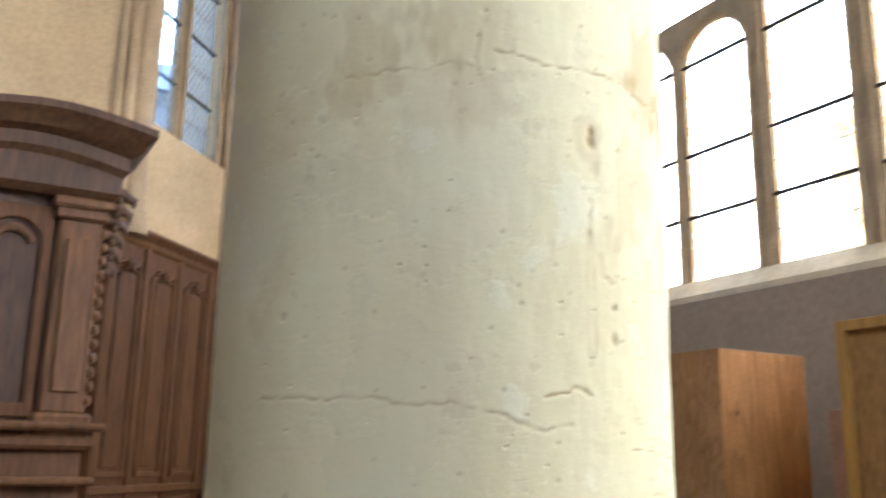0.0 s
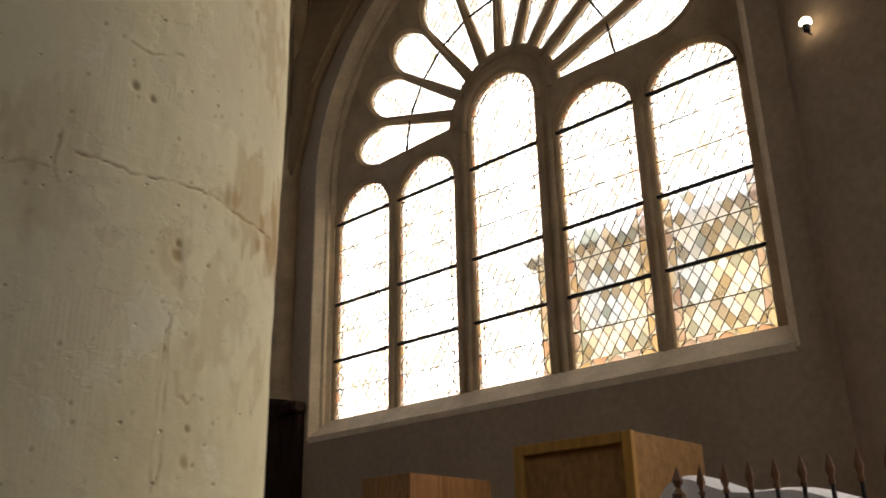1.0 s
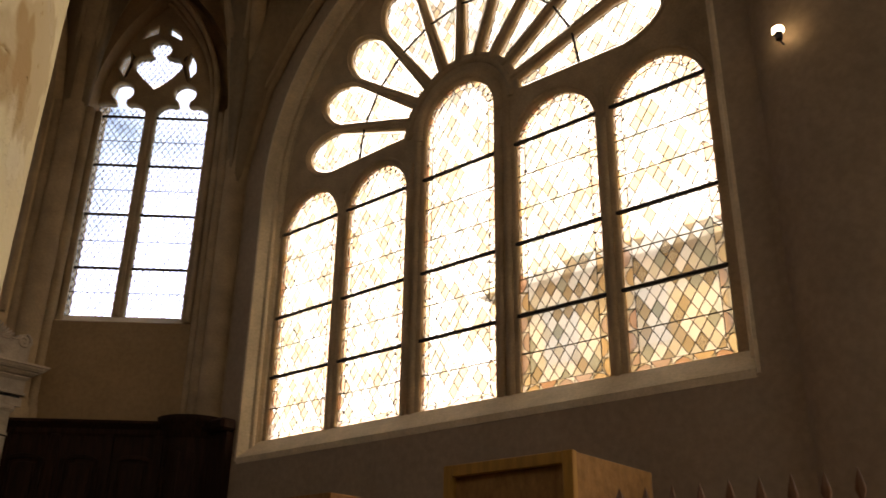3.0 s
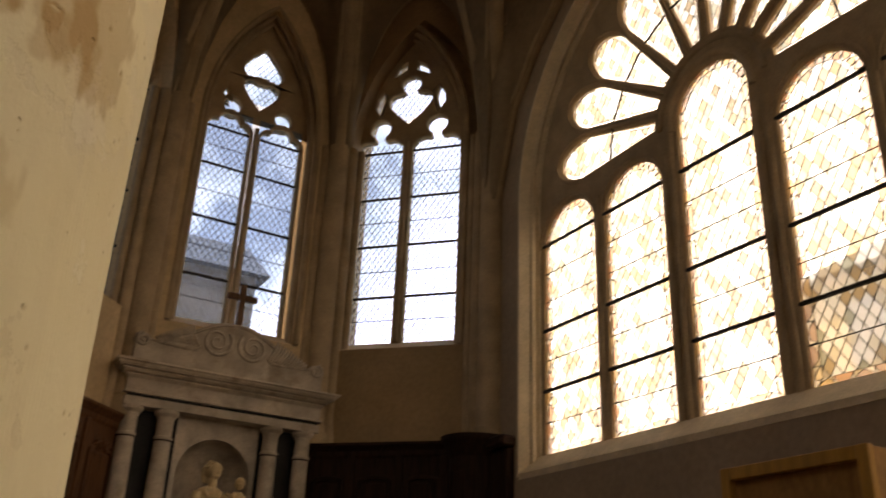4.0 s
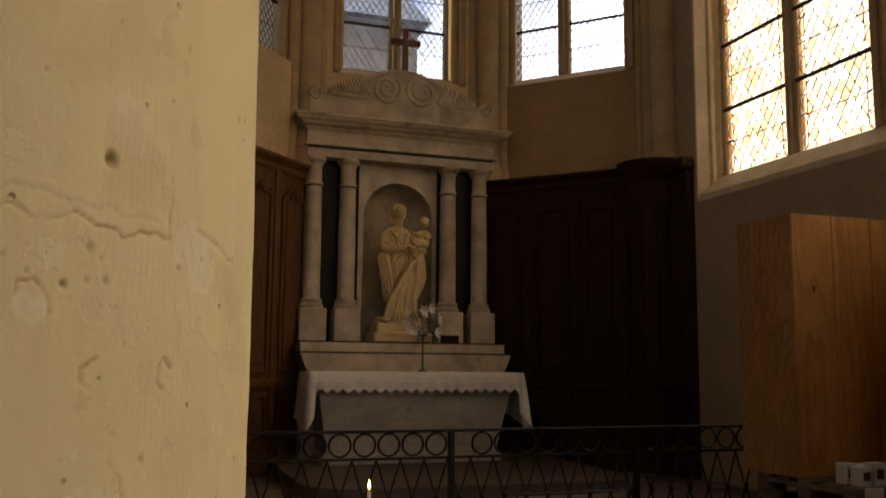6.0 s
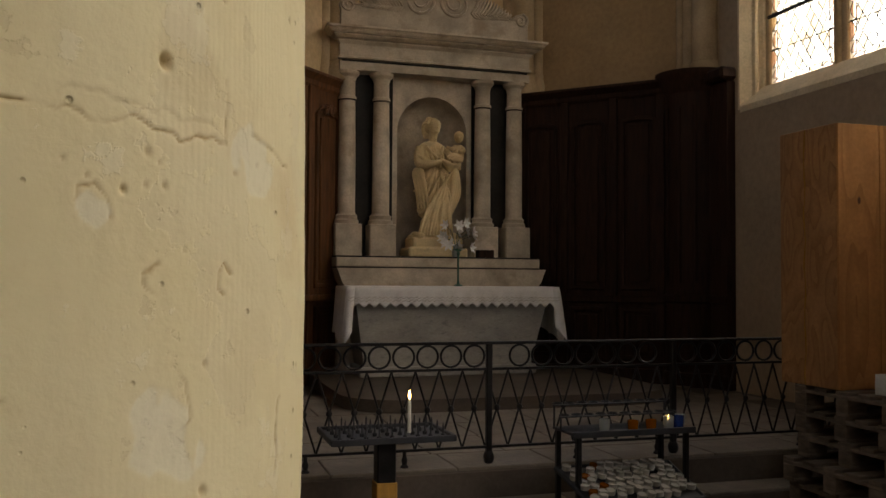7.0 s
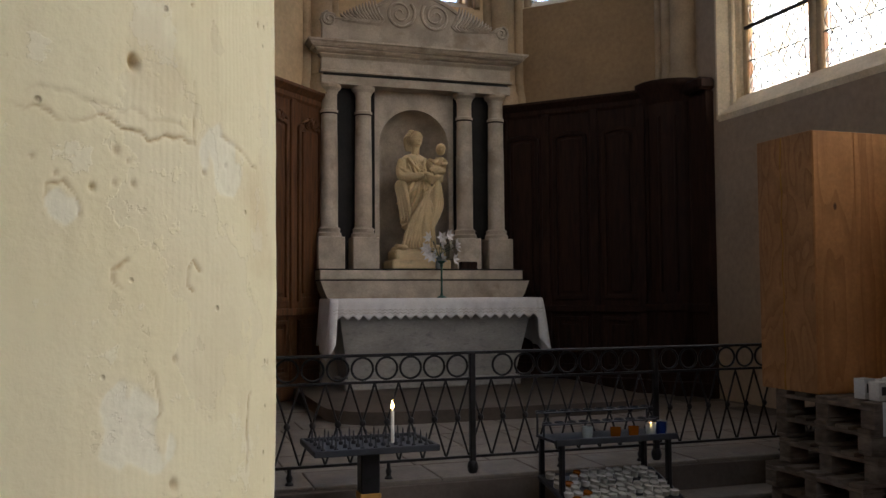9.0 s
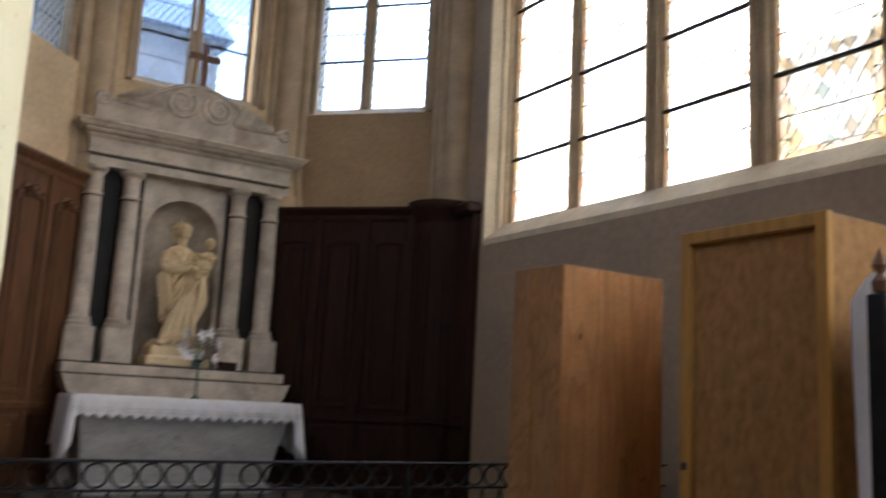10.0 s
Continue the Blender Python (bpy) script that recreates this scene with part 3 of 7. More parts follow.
# rounded respond beside the window
s = Shape()
bow = [(WR + 0.10, 1.93), (WR - 0.004, 1.93)] + [(WR + 0.06 - 0.36 * math.sin(math.pi * k / 16), 1.21 + 0.68 * math.cos(math.pi * k / 16)) for k in range(1, 16)] + [(WR - 0.004, 0.49), (WR + 0.10, 0.49)]
s.prism(bow, -0.05, 11.5)
solo("wall_pilaster", s, WALL_GREY, "rounded plastered pilaster of the side wall", "pilaster", "structure", smooth=50)

# ---- apse walls
def wall_strip(name, a, b, thick, holes, top=WALL_TOP, label="", material=PLASTER):
    """A wall whose inner face runs from a to b; holes are outlines along it."""
    d = Vector((b[0] - a[0], b[1] - a[1], 0))
    ln = d.length
    d.normalize()
    inward = d.cross(Vector((0, 0, 1)))
    o = Vector((a[0], a[1], 0)) - inward * (thick / 2)
    me = plate(name, [[(-0.25, -0.2), (ln + 0.25, -0.2), (ln + 0.25, top), (-0.25, top)]] + holes, thick, 0.0, frame_of(o, d))
    return solo(name, me, material, label, "wall", "structure")


L3 = math.dist(CORNER, CORNER2)
S3 = 0.5 * L3 + 0.02
# tan here also carries the shade of a face turned from the great window
wall_strip("wall_northeast", CORNER2, CORNER, 0.7, [pointed(S3 - 0.97, S3 + 0.97, 5.02, 8.05, 2.06)], label="slanting apse wall in shade-darkened tan with a traceried window", material=PLASTER_TAN)
wall_strip("wall_northwest", mirror(CORNER), mirror(CORNER2), 0.7, [pointed(S3 - 0.97, S3 + 0.97, 5.02, 8.05, 2.06)], label="slanting cream apse wall with a traceried window")
LE = CORNER2[0] - mirror(CORNER2)[0]
C2 = LE / 2 + 0.02
wall_strip("wall_north", mirror(CORNER2), CORNER2, 0.7, [pointed(C2 - 0.85, C2 + 0.85, 5.02, 7.9, 2.08), [(C2 - 0.56, 1.6), (C2 + 0.56, 1.6), (C2 + 0.56, 3.78), (C2 - 0.56, 3.78)]],
           label="beige end wall of the apse behind the altar")
# wall to the left of the chapel, with a window high up
wall_strip("wall_west", (-6.0, 8.4), (-0.2, 8.4), 0.6, [lancet(3.2, 4.75, 5.4, 7.6)], label="cream plaster wall beside the chapel")
# assumed nave walls out of view, kept dark so they bounce little light
# its window is invented, an opening for the rear fill lamp
me = plate("wall_south", [[(-6.6, -0.2), (6.2, -0.2), (6.2, WALL_TOP), (-6.6, WALL_TOP)], lancet(-3.5, 1.4, 4.2, 7.2, 16)], 0.6, 0.0, frame_of((0, -9.5, 0), (1, 0)))
solo("wall_south", me, NAVE, "unseen back wall of the nave, dark to cut bounced light", "wall", "structure")
# its high window is invented, an opening for the left fill lamp
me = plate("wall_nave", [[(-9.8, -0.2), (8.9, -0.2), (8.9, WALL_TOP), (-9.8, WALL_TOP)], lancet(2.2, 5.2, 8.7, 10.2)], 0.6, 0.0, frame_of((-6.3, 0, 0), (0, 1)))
solo("wall_nave", me, NAVE, "unseen far wall of the nave, dark to cut bounced light", "wall", "structure")

# ---- vault: severies between the wall arches and the keystones, with ribs
s = Shape()
s.box((-7.2, -10.2, WALL_TOP - 0.05), (7.0, 12.5, WALL_TOP + 0.4))
roof = solo("roof", s, SLATE, "closed roof above the vault", "roof", "structure")

vault = Shape()
ribs = Shape()


def severy(a, b, key, spring, rise, n=14, m=12):
    """One cell of the vault from the wall arch over a-b up to the keystone."""
    rows = []
    for j in range(m + 1):
        v = j / m
        row = []
        for i in range(n + 1):
            u = i / n
            h = abs(2 * u - 1)
            zw = spring + rise * math.sqrt(max(0.0, 1 - h * h)) ** 1.1
            x = a[0] + (b[0] - a[0]) * u
            y = a[1] + (b[1] - a[1]) * u
            k = math.sqrt(max(0.0, 1 - (1 - v) ** 2))
            row.append((x + (key[0] - x) * v, y + (key[1] - y) * v, zw + (key[2] - zw) * k))
        rows.append(row)
    vault.grid(rows)
    inn = Vector((key[0] - (a[0] + b[0]) / 2, key[1] - (a[1] + b[1]) / 2, 0)).normalized() * 0.03
    wallrib = [Vector(p) + inn for p in rows[0]]
    ribs.tube(wallrib, 0.055, 6)
    ribs.tube([p + inn * 2.2 for p in wallrib], 0.035, 6)
    return rows


def rib(a, key, spring, r=0.10):
    pts = []
    for j in range(17):
        v = j / 16
        k = math.sqrt(max(0.0, 1 - (1 - v) ** 2))
        pts.append((a[0] + (key[0] - a[0]) * v, a[1] + (key[1] - a[1]) * v, spring + (key[2] - spring) * k - 0.05))
    ribs.tube(pts, r, 8)
    d = Vector((key[1] - a[1], a[0] - key[0], 0)).normalized()
    for sgn in (-1, 1):
        ribs.tube([Vector(p) + d * (sgn * r * 1.05) + Vector((0, 0, 0.05)) for p in pts], r * 0.5, 6)


KEY1 = (CX, 7.7, 11.7)
KEY2 = (CX, 4.4, 11.9)
SP = 7.2
cA, cB = (CORNER[0] - 0.02, CORNER[1]), CORNER2
cR0 = (WR - 0.02, 1.75)
for a, b, key, sp, rise in ((cB, cA, KEY1, SP, 3.4), (mirror(cA), mirror(cB), KEY1, SP, 3.4), (mirror(cB), cB, KEY1, SP, 3.3),
                            (cA, cR0, KEY2, 6.5, 3.35), (mirror(cR0), mirror(cA), KEY2, 6.5, 3.35), (cR0, mirror(cR0), KEY2, 6.5, 3.6)):
    severy(a, b, key, sp, rise)
# cell between the two keystones
for sgn in (1, -1):
    e = cA if sgn > 0 else mirror(cA)
    rows = []
    for j in range(9):
        v = j / 8
        k = math.sqrt(max(0.0, 1 - (1 - v) ** 2))
        q1 = Vector((e[0] + (KEY1[0] - e[0]) * v, e[1] + (KEY1[1] - e[1]) * v, 6.6 + (KEY1[2] - 6.6) * k))
        q2 = Vector((e[0] + (KEY2[0] - e[0]) * v, e[1] + (KEY2[1] - e[1]) * v, 6.6 + (KEY2[2] - 6.6) * k))
        rows.append([q1.lerp(q2, i / 4) for i in range(5)])
    vault.grid(rows)
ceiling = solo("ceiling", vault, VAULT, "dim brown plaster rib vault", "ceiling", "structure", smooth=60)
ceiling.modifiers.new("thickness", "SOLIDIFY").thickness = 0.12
for e, key in ((cA, KEY1), (mirror(cA), KEY1), (cB, KEY1), (mirror(cB), KEY1), (cA, KEY2), (mirror(cA), KEY2), (cR0, KEY2), (mirror(cR0), KEY2)):
    rib(e, key, 6.4 if e in (cA, cR0, mirror(cA), mirror(cR0)) else 7.0)
solo("vault_ribs", ribs, STONE, "moulded stone ribs of the vault", "vault ribs", "structure", smooth=60)


def wall_shafts(c, inward, z0, z1):
    """A cluster of engaged shafts in a corner of the apse."""
    t = thing("wall_shaft", "clustered stone wall shafts in the corner of the apse", "wall shaft", kind="structure")
    d = Vector((inward[0], inward[1], 0)).normalized()
    e = Vector((-d.y, d.x, 0))
    for off, side, r in ((0.08, 0, 0.15), (0.06, 0.19, 0.075), (0.06, -0.19, 0.075), (0.01, 0.31, 0.05), (0.01, -0.31, 0.05)):
        p = Vector((c[0], c[1], 0)) + d * off + e * side
        sh = Shape()
        sh.lathe([(r * 1.35, z0), (r * 1.35, z0 + 0.12), (r * 1.1, z0 + 0.2), (r * 1.15, z0 + 0.24), (r, z0 + 0.28), (r, z1)], p.x, p.y, 14)
        part("shaft", sh, STONE, t)
    return t


for c, ref in ((CORNER, (CX, 6.5)), (CORNER2, (CX, 7.5)), (mirror(CORNER), (CX, 6.5)), (mirror(CORNER2), (CX, 7.5))):
    wall_shafts(c, (ref[0] - c[0], ref[1] - c[1]), 3.7 if c in (CORNER, mirror(CORNER)) else 3.79, 8.0)

# ---------------------------------------------------------------- great window
LIGHTS = [("A", 6.97, 7.91, 6.06), ("B", 5.88, 6.79, 6.06), ("C", 4.68, 5.61, 6.67), ("D", 3.50, 4.40, 6.05), ("E", 2.41, 3.32, 6.0)]
SILL = 3.56
M_GLASS = frame_of((GX, 0, 0), (0, 1))


def petal(k):
    """One petal of the fan, as a convex outline round the fan's centre."""
    a = radians(9 + 18 * k)
    prof = [(0.80, -0.055)] + [(1.98 + 0.27 * 1.7 * math.cos(radians(q)), 0.262 * math.sin(radians(q))) for q in range(-90, 91, 18)] + [(0.80, 0.055)]
    ca, sa = math.cos(a), math.sin(a)
    return [(WY + r * ca - w * sa, WZ + r * sa + w * ca) for r, w in prof]


big = thing("window_1", "great round-headed stone window with fan tracery and stained glass", "window", kind="structure")
petals = [petal(k) for k in range(10)]
lights = [lancet(a, b, SILL, sp) for _, a, b, sp in LIGHTS]
edge = lancet(2.1, 8.16, 3.2, WZ, 40)
part("tracery", plate("tracery", [edge] + lights + petals, 0.10, 0.025, M_GLASS @ Matrix.Translation((0, 0, 0.008))), STONE, big, "moulded beige stone tracery", smooth=50)

rolls = Shape()
for y, r in ((6.88, 0.035), (3.41, 0.035), (5.70, 0.04), (5.80, 0.035), (4.49, 0.04), (4.59, 0.035)):
    top = 6.62 if r > 0.036 else 6.35
    rolls.tube([(GX - 0.04, y, SILL), (GX - 0.04, y, 5.0), (GX - 0.04, y, top)], r, 8)
for _, a, b, sp in LIGHTS:
    if _ != "C":
        rolls.tube([(GX - 0.04, y, z) for y, z in arc((a + b) / 2, sp, (b - a) / 2 + 0.055, 0, 180, 16)], 0.024, 6)
rolls.tube([(GX - 0.04, y, z) for y, z in arc(WY, WZ, 0.55, -10, 190, 20)], 0.05, 8)
rolls.tube([(GX - 0.04, y, z) for y, z in arc(WY, WZ, 0.70, 0, 180, 20)], 0.035, 8)
for k in range(9):
    a = radians(18 + 18 * k)
    rolls.tube([(GX - 0.04, WY + r * math.cos(a), WZ + r * math.sin(a)) for r in (0.72, 1.3, 2.0)], [0.026, 0.032, 0.04], 6)
for k in range(10):
    a = radians(9 + 18 * k)
    pts = []
    for q in range(-90, 91, 15):
        r, w = 1.98 + 0.30 * 1.7 * math.cos(radians(q)), 0.31 * math.sin(radians(q))
        pts.append((GX - 0.04, WY + r * math.cos(a) - w * math.sin(a), WZ + r * math.sin(a) + w * math.cos(a)))
    rolls.tube(pts, 0.026, 6)
part("mullion_rolls", rolls, STONE, big, "rounded mouldings on the mullions", smooth=60)
# splayed and moulded reveal, swept round the opening
jamb = Shape()
sweep = []
for x, grow in ((WR - 0.004, 0.085), (WR - 0.004, 0.055), (WR + 0.115, 0.005), (WR + 0.12, -0.015), (WR + 0.13, -0.03), (WR + 0.15, -0.035), (WR + 0.165, -0.02), (WR + 0.185, -0.012), (WR + 0.205, -0.03), (WR + 0.215, -0.055), (WR + 0.235, -0.06), (GX - 0.03, -0.085), (GX + 0.02, -0.10)):
    out = lancet(2.24 - grow, 8.02 + grow, 3.33, WZ, 36)
    sweep.append([(x, y, z) for y, z in out[1:] + out[:1]])
jamb.grid(sweep)
part("reveal_moulding", jamb, REVEAL, big, "moulded stone reveal, coloured pale for the light on it", smooth=40)
s = Shape()
s.prism([(WR - 0.004, 3.365), (GX - 0.06, 3.57), (GX + 0.05, 3.57), (GX + 0.05, 3.2), (WR - 0.004, 3.30)], 2.19, 8.07, Matrix(((1, 0, 0, 0), (0, 0, 1, 0), (0, 1, 0, 0), (0, 0, 0, 1))))
part("window_sill", s, REVEAL, big, "sloping sill, coloured pale for the light on it", smooth=20)


def quarries(poly, dw, dh, border, leafy=True):
    """Cells of a leaded light: a lattice of diamonds inside a border of odd-shaped pieces. Returns field cells, border cells, border leaves, lead lines."""
    if area(poly) < 0:
        poly = poly[::-1]
    inner = inset(poly, border)
    cells, edges, leaves, lines = [], [], [], []
    xs, zs = [p[0] for p in inner], [p[1] for p in inner]
    x0, x1, z0, z1 = min(xs), max(xs), min(zs), max(zs)
    cx = (x0 + x1) / 2
    for j in range(-1, int((z1 - z0) / (dh / 2)) + 2):
        for i in range(-1 - int((x1 - x0) / dw / 2) - 1, int((x1 - x0) / dw / 2) + 3):
            mx_, mz = cx + i * dw + (dw / 2 if j % 2 else 0), z0 + j * dh / 2
            c = inner
            for sx, sz in ((1, 1), (1, -1), (-1, 1), (-1, -1)):
                nx, nz = sx * dh, sz * dw
                c = clip(c, nx, nz, nx * mx_ + nz * mz + dh * dw / 2)
                if len(c) < 3:
                    break
            if len(c) >= 3 and abs(area(c)) > dw * dh * 0.02:
                cells.append(c)
    rim = resample(poly, 0.19)
    for i, p in enumerate(rim):
        q = rim[(i + 1) % len(rim)]
        r, s_ = nearest(inner, q), nearest(inner, p)
        if abs(area([p, q, r, s_])) < 1e-4:
            continue
        if i % 2:
            p, q, r, s_ = s_, r, q, p
        bend = [(p[0] + (q[0] - p[0]) * u + ((r[0] + s_[0]) / 2 - (p[0] + q[0]) / 2) * 0.92 * math.sin(math.pi * u) ** 0.7,
                 p[1] + (q[1] - p[1]) * u + ((r[1] + s_[1]) / 2 - (p[1] + q[1]) / 2) * 0.92 * math.sin(math.pi * u) ** 0.7) for u in (0, 0.08, 0.22, 0.5, 0.78, 0.92, 1)]
        if not leafy:
            edges.append([p, q, r, s_])
            continue
        leaves.append(bend)
        edges += [bend[:4] + [((r[0] + s_[0]) / 2, (r[1] + s_[1]) / 2), s_], bend[3:] + [r, ((r[0] + s_[0]) / 2, (r[1] + s_[1]) / 2)]]
        lines += [bend, [q, r]]
    lines.append(inner + inner[:1])
    return cells, edges, leaves, lines


def inside_segments(poly, nx, nz, d):
    """The stretch of the line nx x + nz z = d inside a convex polygon."""
    hits = []
    for i, p in enumerate(poly):
        q = poly[(i + 1) % len(poly)]
        a, b = nx * p[0] + nz * p[1] - d, nx * q[0] + nz * q[1] - d
        if a * b < 0:
            t = a / (a - b)
            hits.append((p[0] + (q[0] - p[0]) * t, p[1] + (q[1] - p[1]) * t))
    return hits[:2] if len(hits) >= 2 else None


def lattice(poly, dw, dh):
    """Lead lines of a diamond lattice inside a convex polygon, with the same origin as quarries()."""
    out = []
    xs, zs = [p[0] for p in poly], [p[1] for p in poly]
    cx, z0 = (min(xs) + max(xs)) / 2, min(zs)
    reach = (max(xs) - min(xs)) * dh + (max(zs) - z0) * dw
    for sz in (1, -1):
        nx, nz = dh, sz * dw
        base = nx * cx + nz * z0 + dh * dw / 2
        for k in range(-int(reach / (dh * dw)) - 2, int(reach / (dh * dw)) + 3):
            g = inside_segments(poly, nx, nz, base + k * dh * dw)
            if g:
                out.append(g)
    return out


def lead_shape(lines, m, w=0.0052):
    sh = Shape()
    for ln in lines:
        if sum(math.dist(a, b) for a, b in zip(ln, ln[1:])) > 0.02:
            sh.tube([m @ Vector((p[0], p[1], 0)) for p in ln], w, 4)
    return sh


def glaze(win, poly, m, dw=0.117, dh=0.170, border=0.085, single=None, leafy=True):
    """Fill one light: panes, leads. single: height under which each pane is a piece of its own."""
    cells, edges, leaves, lines = quarries(poly, dw, dh, border, leafy)
    lines += lattice(inset(poly if area(poly) > 0 else poly[::-1], border), dw, dh)
    for group_, mat_, pane_mat, nm in ((cells, GLASS_FIELD, PANE_FIELD, "quarries"), (edges, GLASS_EDGE, PANE_EDGE, "border_glass"), (leaves, GLASS_LEAF, PANE_LEAF, "border_leaves")):
        sh = Shape()
        for c in group_:
            zc = sum(p[1] for p in c) / len(c)
            if single and zc < single:
                sp_ = Shape()
                sp_.add([m @ Vector((p[0], p[1], 0)) for p in c], [tuple(range(len(c)))])
                part("pane", sp_, pane_mat, win, smooth=0)
            else:
                sh.add([m @ Vector((p[0], p[1], 0)) for p in c], [tuple(range(len(c)))])
        if sh.v:
            part(nm, sh, mat_, win, smooth=0, kind="stuff")
    part("lead_cames", lead_shape(lines, m, 0.0046), LEAD, win, "dark lead cames", smooth=0)


for (nm, a, b, sp), poly in zip(LIGHTS, lights):
    glaze(big, poly, M_GLASS, single=5.0 if nm in "DE" else None)
    for z in (4.29, 5.01, 6.09):
        s = Shape()
        s.box((GX - 0.05, a - 0.02, z - 0.017), (GX - 0.015, b + 0.02, z + 0.017), 0.006)
        part("saddle_bar", s, BAR, big)
    ties = Shape()
    for z in (3.93, 4.65, 5.37, 5.73):
        ties.tube([(GX - 0.012, a, z), (GX - 0.012, b, z)], 0.006, 4)
    part("tie_wires", ties, BAR, big)
for k, poly in enumerate(petals):
    glaze(big, poly, M_GLASS, border=0.04, leafy=False)
    a = radians(9 + 18 * k)
    s = Shape()
    s.tube([(GX - 0.03, WY + 1.5 * math.cos(a) - w * math.sin(a), WZ + 1.5 * math.sin(a) + w * math.cos(a)) for w in (-0.2, 0, 0.2)], 0.014, 5)
    part("saddle_bar", s, BAR, big)


# ---------------------------------------------------------------- two-light apse windows
def heart(cx, z0, z1, w, tip_down=True):
    """A tracery light: pointed at one end, two lobes at the other."""
    h = z1 - z0
    pts = [(0, 0), (0.55, 0.32), (0.95, 0.62), (1.0, 0.82), (0.82, 0.97), (0.5, 1.0), (0.25, 0.93)]
    pts = pts + [(-x, z) for x, z in pts[:0:-1]]
    if not tip_down:
        pts = [(x, 1 - z) for x, z in pts][::-1]
    return [(cx + x * w, z0 + z * h) for x, z in pts]


def trefoil_light(x0, x1, z0, zs, ball_z, ball_r):
    """A light with a cusped head that opens into a small roundel."""
    c, h = (x0 + x1) / 2, (x1 - x0) / 2
    right = arc(x1 - h * 0.5, zs, h * 0.5, 0, 110, 6)
    neck = ball_r * 0.45
    knob = arc(c, ball_z, ball_r, -60, 240, 14)
    left = [(2 * c - x, z) for x, z in right[::-1]]
    return [(x0, z0), (x1, z0)] + right + [(c + neck, zs + h * 0.52)] + knob + [(c - neck, zs + h * 0.52)] + left


def cusped_light(x0, x1, z0, zs):
    """A light with a low three-lobed head, closed under its roundel."""
    c, h = (x0 + x1) / 2, (x1 - x0) / 2
    right = arc(x1 - h * 0.42, zs, h * 0.42, 0, 100, 6)
    crown = arc(c, zs + h * 0.36, h * 0.52, 20, 160, 8)
    return [(x0, z0), (x1, z0)] + right + crown + [(2 * c - x, z) for x, z in right[::-1]]


def heart_and_ball(z0, z1, w, ball_z, r):
    """A heart-shaped light, tip down, that opens upwards into a roundel."""
    low = heart(0, z0, z1, w)
    return low[:6] + arc(0, ball_z, r, -55, 235, 16) + low[8:]


def apse_window(name, o, along, half, bars, z_head, ball_z, ball_r, hearts, tops, slivers, label, joined=True):
    win = thing(name, label, "window", kind="structure")
    m = frame_of(o, along)
    mid = 0.075
    if joined:
        lts = [trefoil_light(-half, -mid, 5.19, z_head, ball_z, ball_r), trefoil_light(mid, half, 5.19, z_head, ball_z, ball_r)]
        balls = []
    else:
        lts = [cusped_light(-half, -mid, 5.19, z_head), cusped_light(mid, half, 5.19, z_head)]
        balls = [arc(sg * (half + mid) / 2, ball_z, ball_r, 0, 345, 20) for sg in (-1, 1)]
    small = hearts + tops + slivers + balls
    rise = 1.80
    outer = pointed(-half - 0.40, half + 0.40, 4.9, z_head, rise + 0.50)
    sgn = 1 if (m.to_3x3() @ Vector((0, 0, 1))).dot(Vector((CX - o[0], 5 - o[1], 0))) > 0 else -1
    part("tracery", plate("tracery", [outer] + lts + small, 0.16, 0.035, m), STONE, win, "beige stone tracery", smooth=50)
    rl = Shape()
    rl.tube([m @ Vector((0, z, 0.09 * sgn)) for z in (5.19, 6.5, z_head + 0.1)], 0.035, 8)
    for k, (off, dz) in enumerate(((0.10, 0.13), (0.06, 0.22), (0.10, 0.31))):
        path = pointed(-half - off - 0.03 * k, half + off + 0.03 * k, 5.05, z_head, rise + 0.06 + 0.10 * k)[1:]
        path = path + [(-half - off - 0.03 * k, 5.05)]
        rl.tube([m @ Vector((x, z, dz * sgn)) for x, z in path], 0.04, 7)
    part("reveal_moulding", rl, STONE, win, smooth=60)
    for poly in lts:
        body = [p for p in poly if p[1] <= z_head + 0.05]
        xs = [p[0] for p in poly]
        rect = [(min(xs), 5.19), (max(xs), 5.19), (max(xs), z_head + 0.12), (min(xs), z_head + 0.12)]
        sh = Shape()
        sh.add([m @ Vector((x, z, 0)) for x, z in [(min(xs) - 0.02, 5.15), (max(xs) + 0.02, 5.15), (max(xs) + 0.02, ball_z + ball_r + 0.02), (min(xs) - 0.02, ball_z + ball_r + 0.02)]], [(0, 1, 2, 3)])
        part("pane", sh, GLASS_SKYBLUE, win, smooth=0)
        lines = lattice(rect, 0.085, 0.125)
        part("lead_cames", lead_shape(lines, m, 0.0050), LEAD, win, smooth=0)
        for z in bars:
            b = Shape()
            b.tube([m @ Vector((min(xs) - 0.02, z, 0.02 * sgn)), m @ Vector((max(xs) + 0.02, z, 0.02 * sgn))], 0.02, 6)
            part("saddle_bar", b, BAR, win)
        wires = Shape()
        for z0, z1 in zip([5.19] + list(bars), bars):
            wires.tube([m @ Vector((min(xs), (z0 + z1) / 2, 0.012 * sgn)), m @ Vector((max(xs), (z0 + z1) / 2, 0.012 * sgn))], 0.006, 4)
        part("tie_wires", wires, BAR, win)
    sh = Shape()
    zt = z_head + rise - 0.02
    sh.add([m @ Vector((x, z, 0.004)) for x, z in [(-half + 0.1, ball_z + ball_r + 0.03), (half - 0.1, ball_z + ball_r + 0.03), (half * 0.75, zt - 0.45), (0.05, zt), (-0.05, zt), (-half * 0.75, zt - 0.45)]], [tuple(range(6))])
    part("pane", sh, GLASS_SKYBLUE, win, smooth=0)
    lines = []
    for poly in hearts + tops:
        xs, zs = [p[0] for p in poly], [p[1] for p in poly]
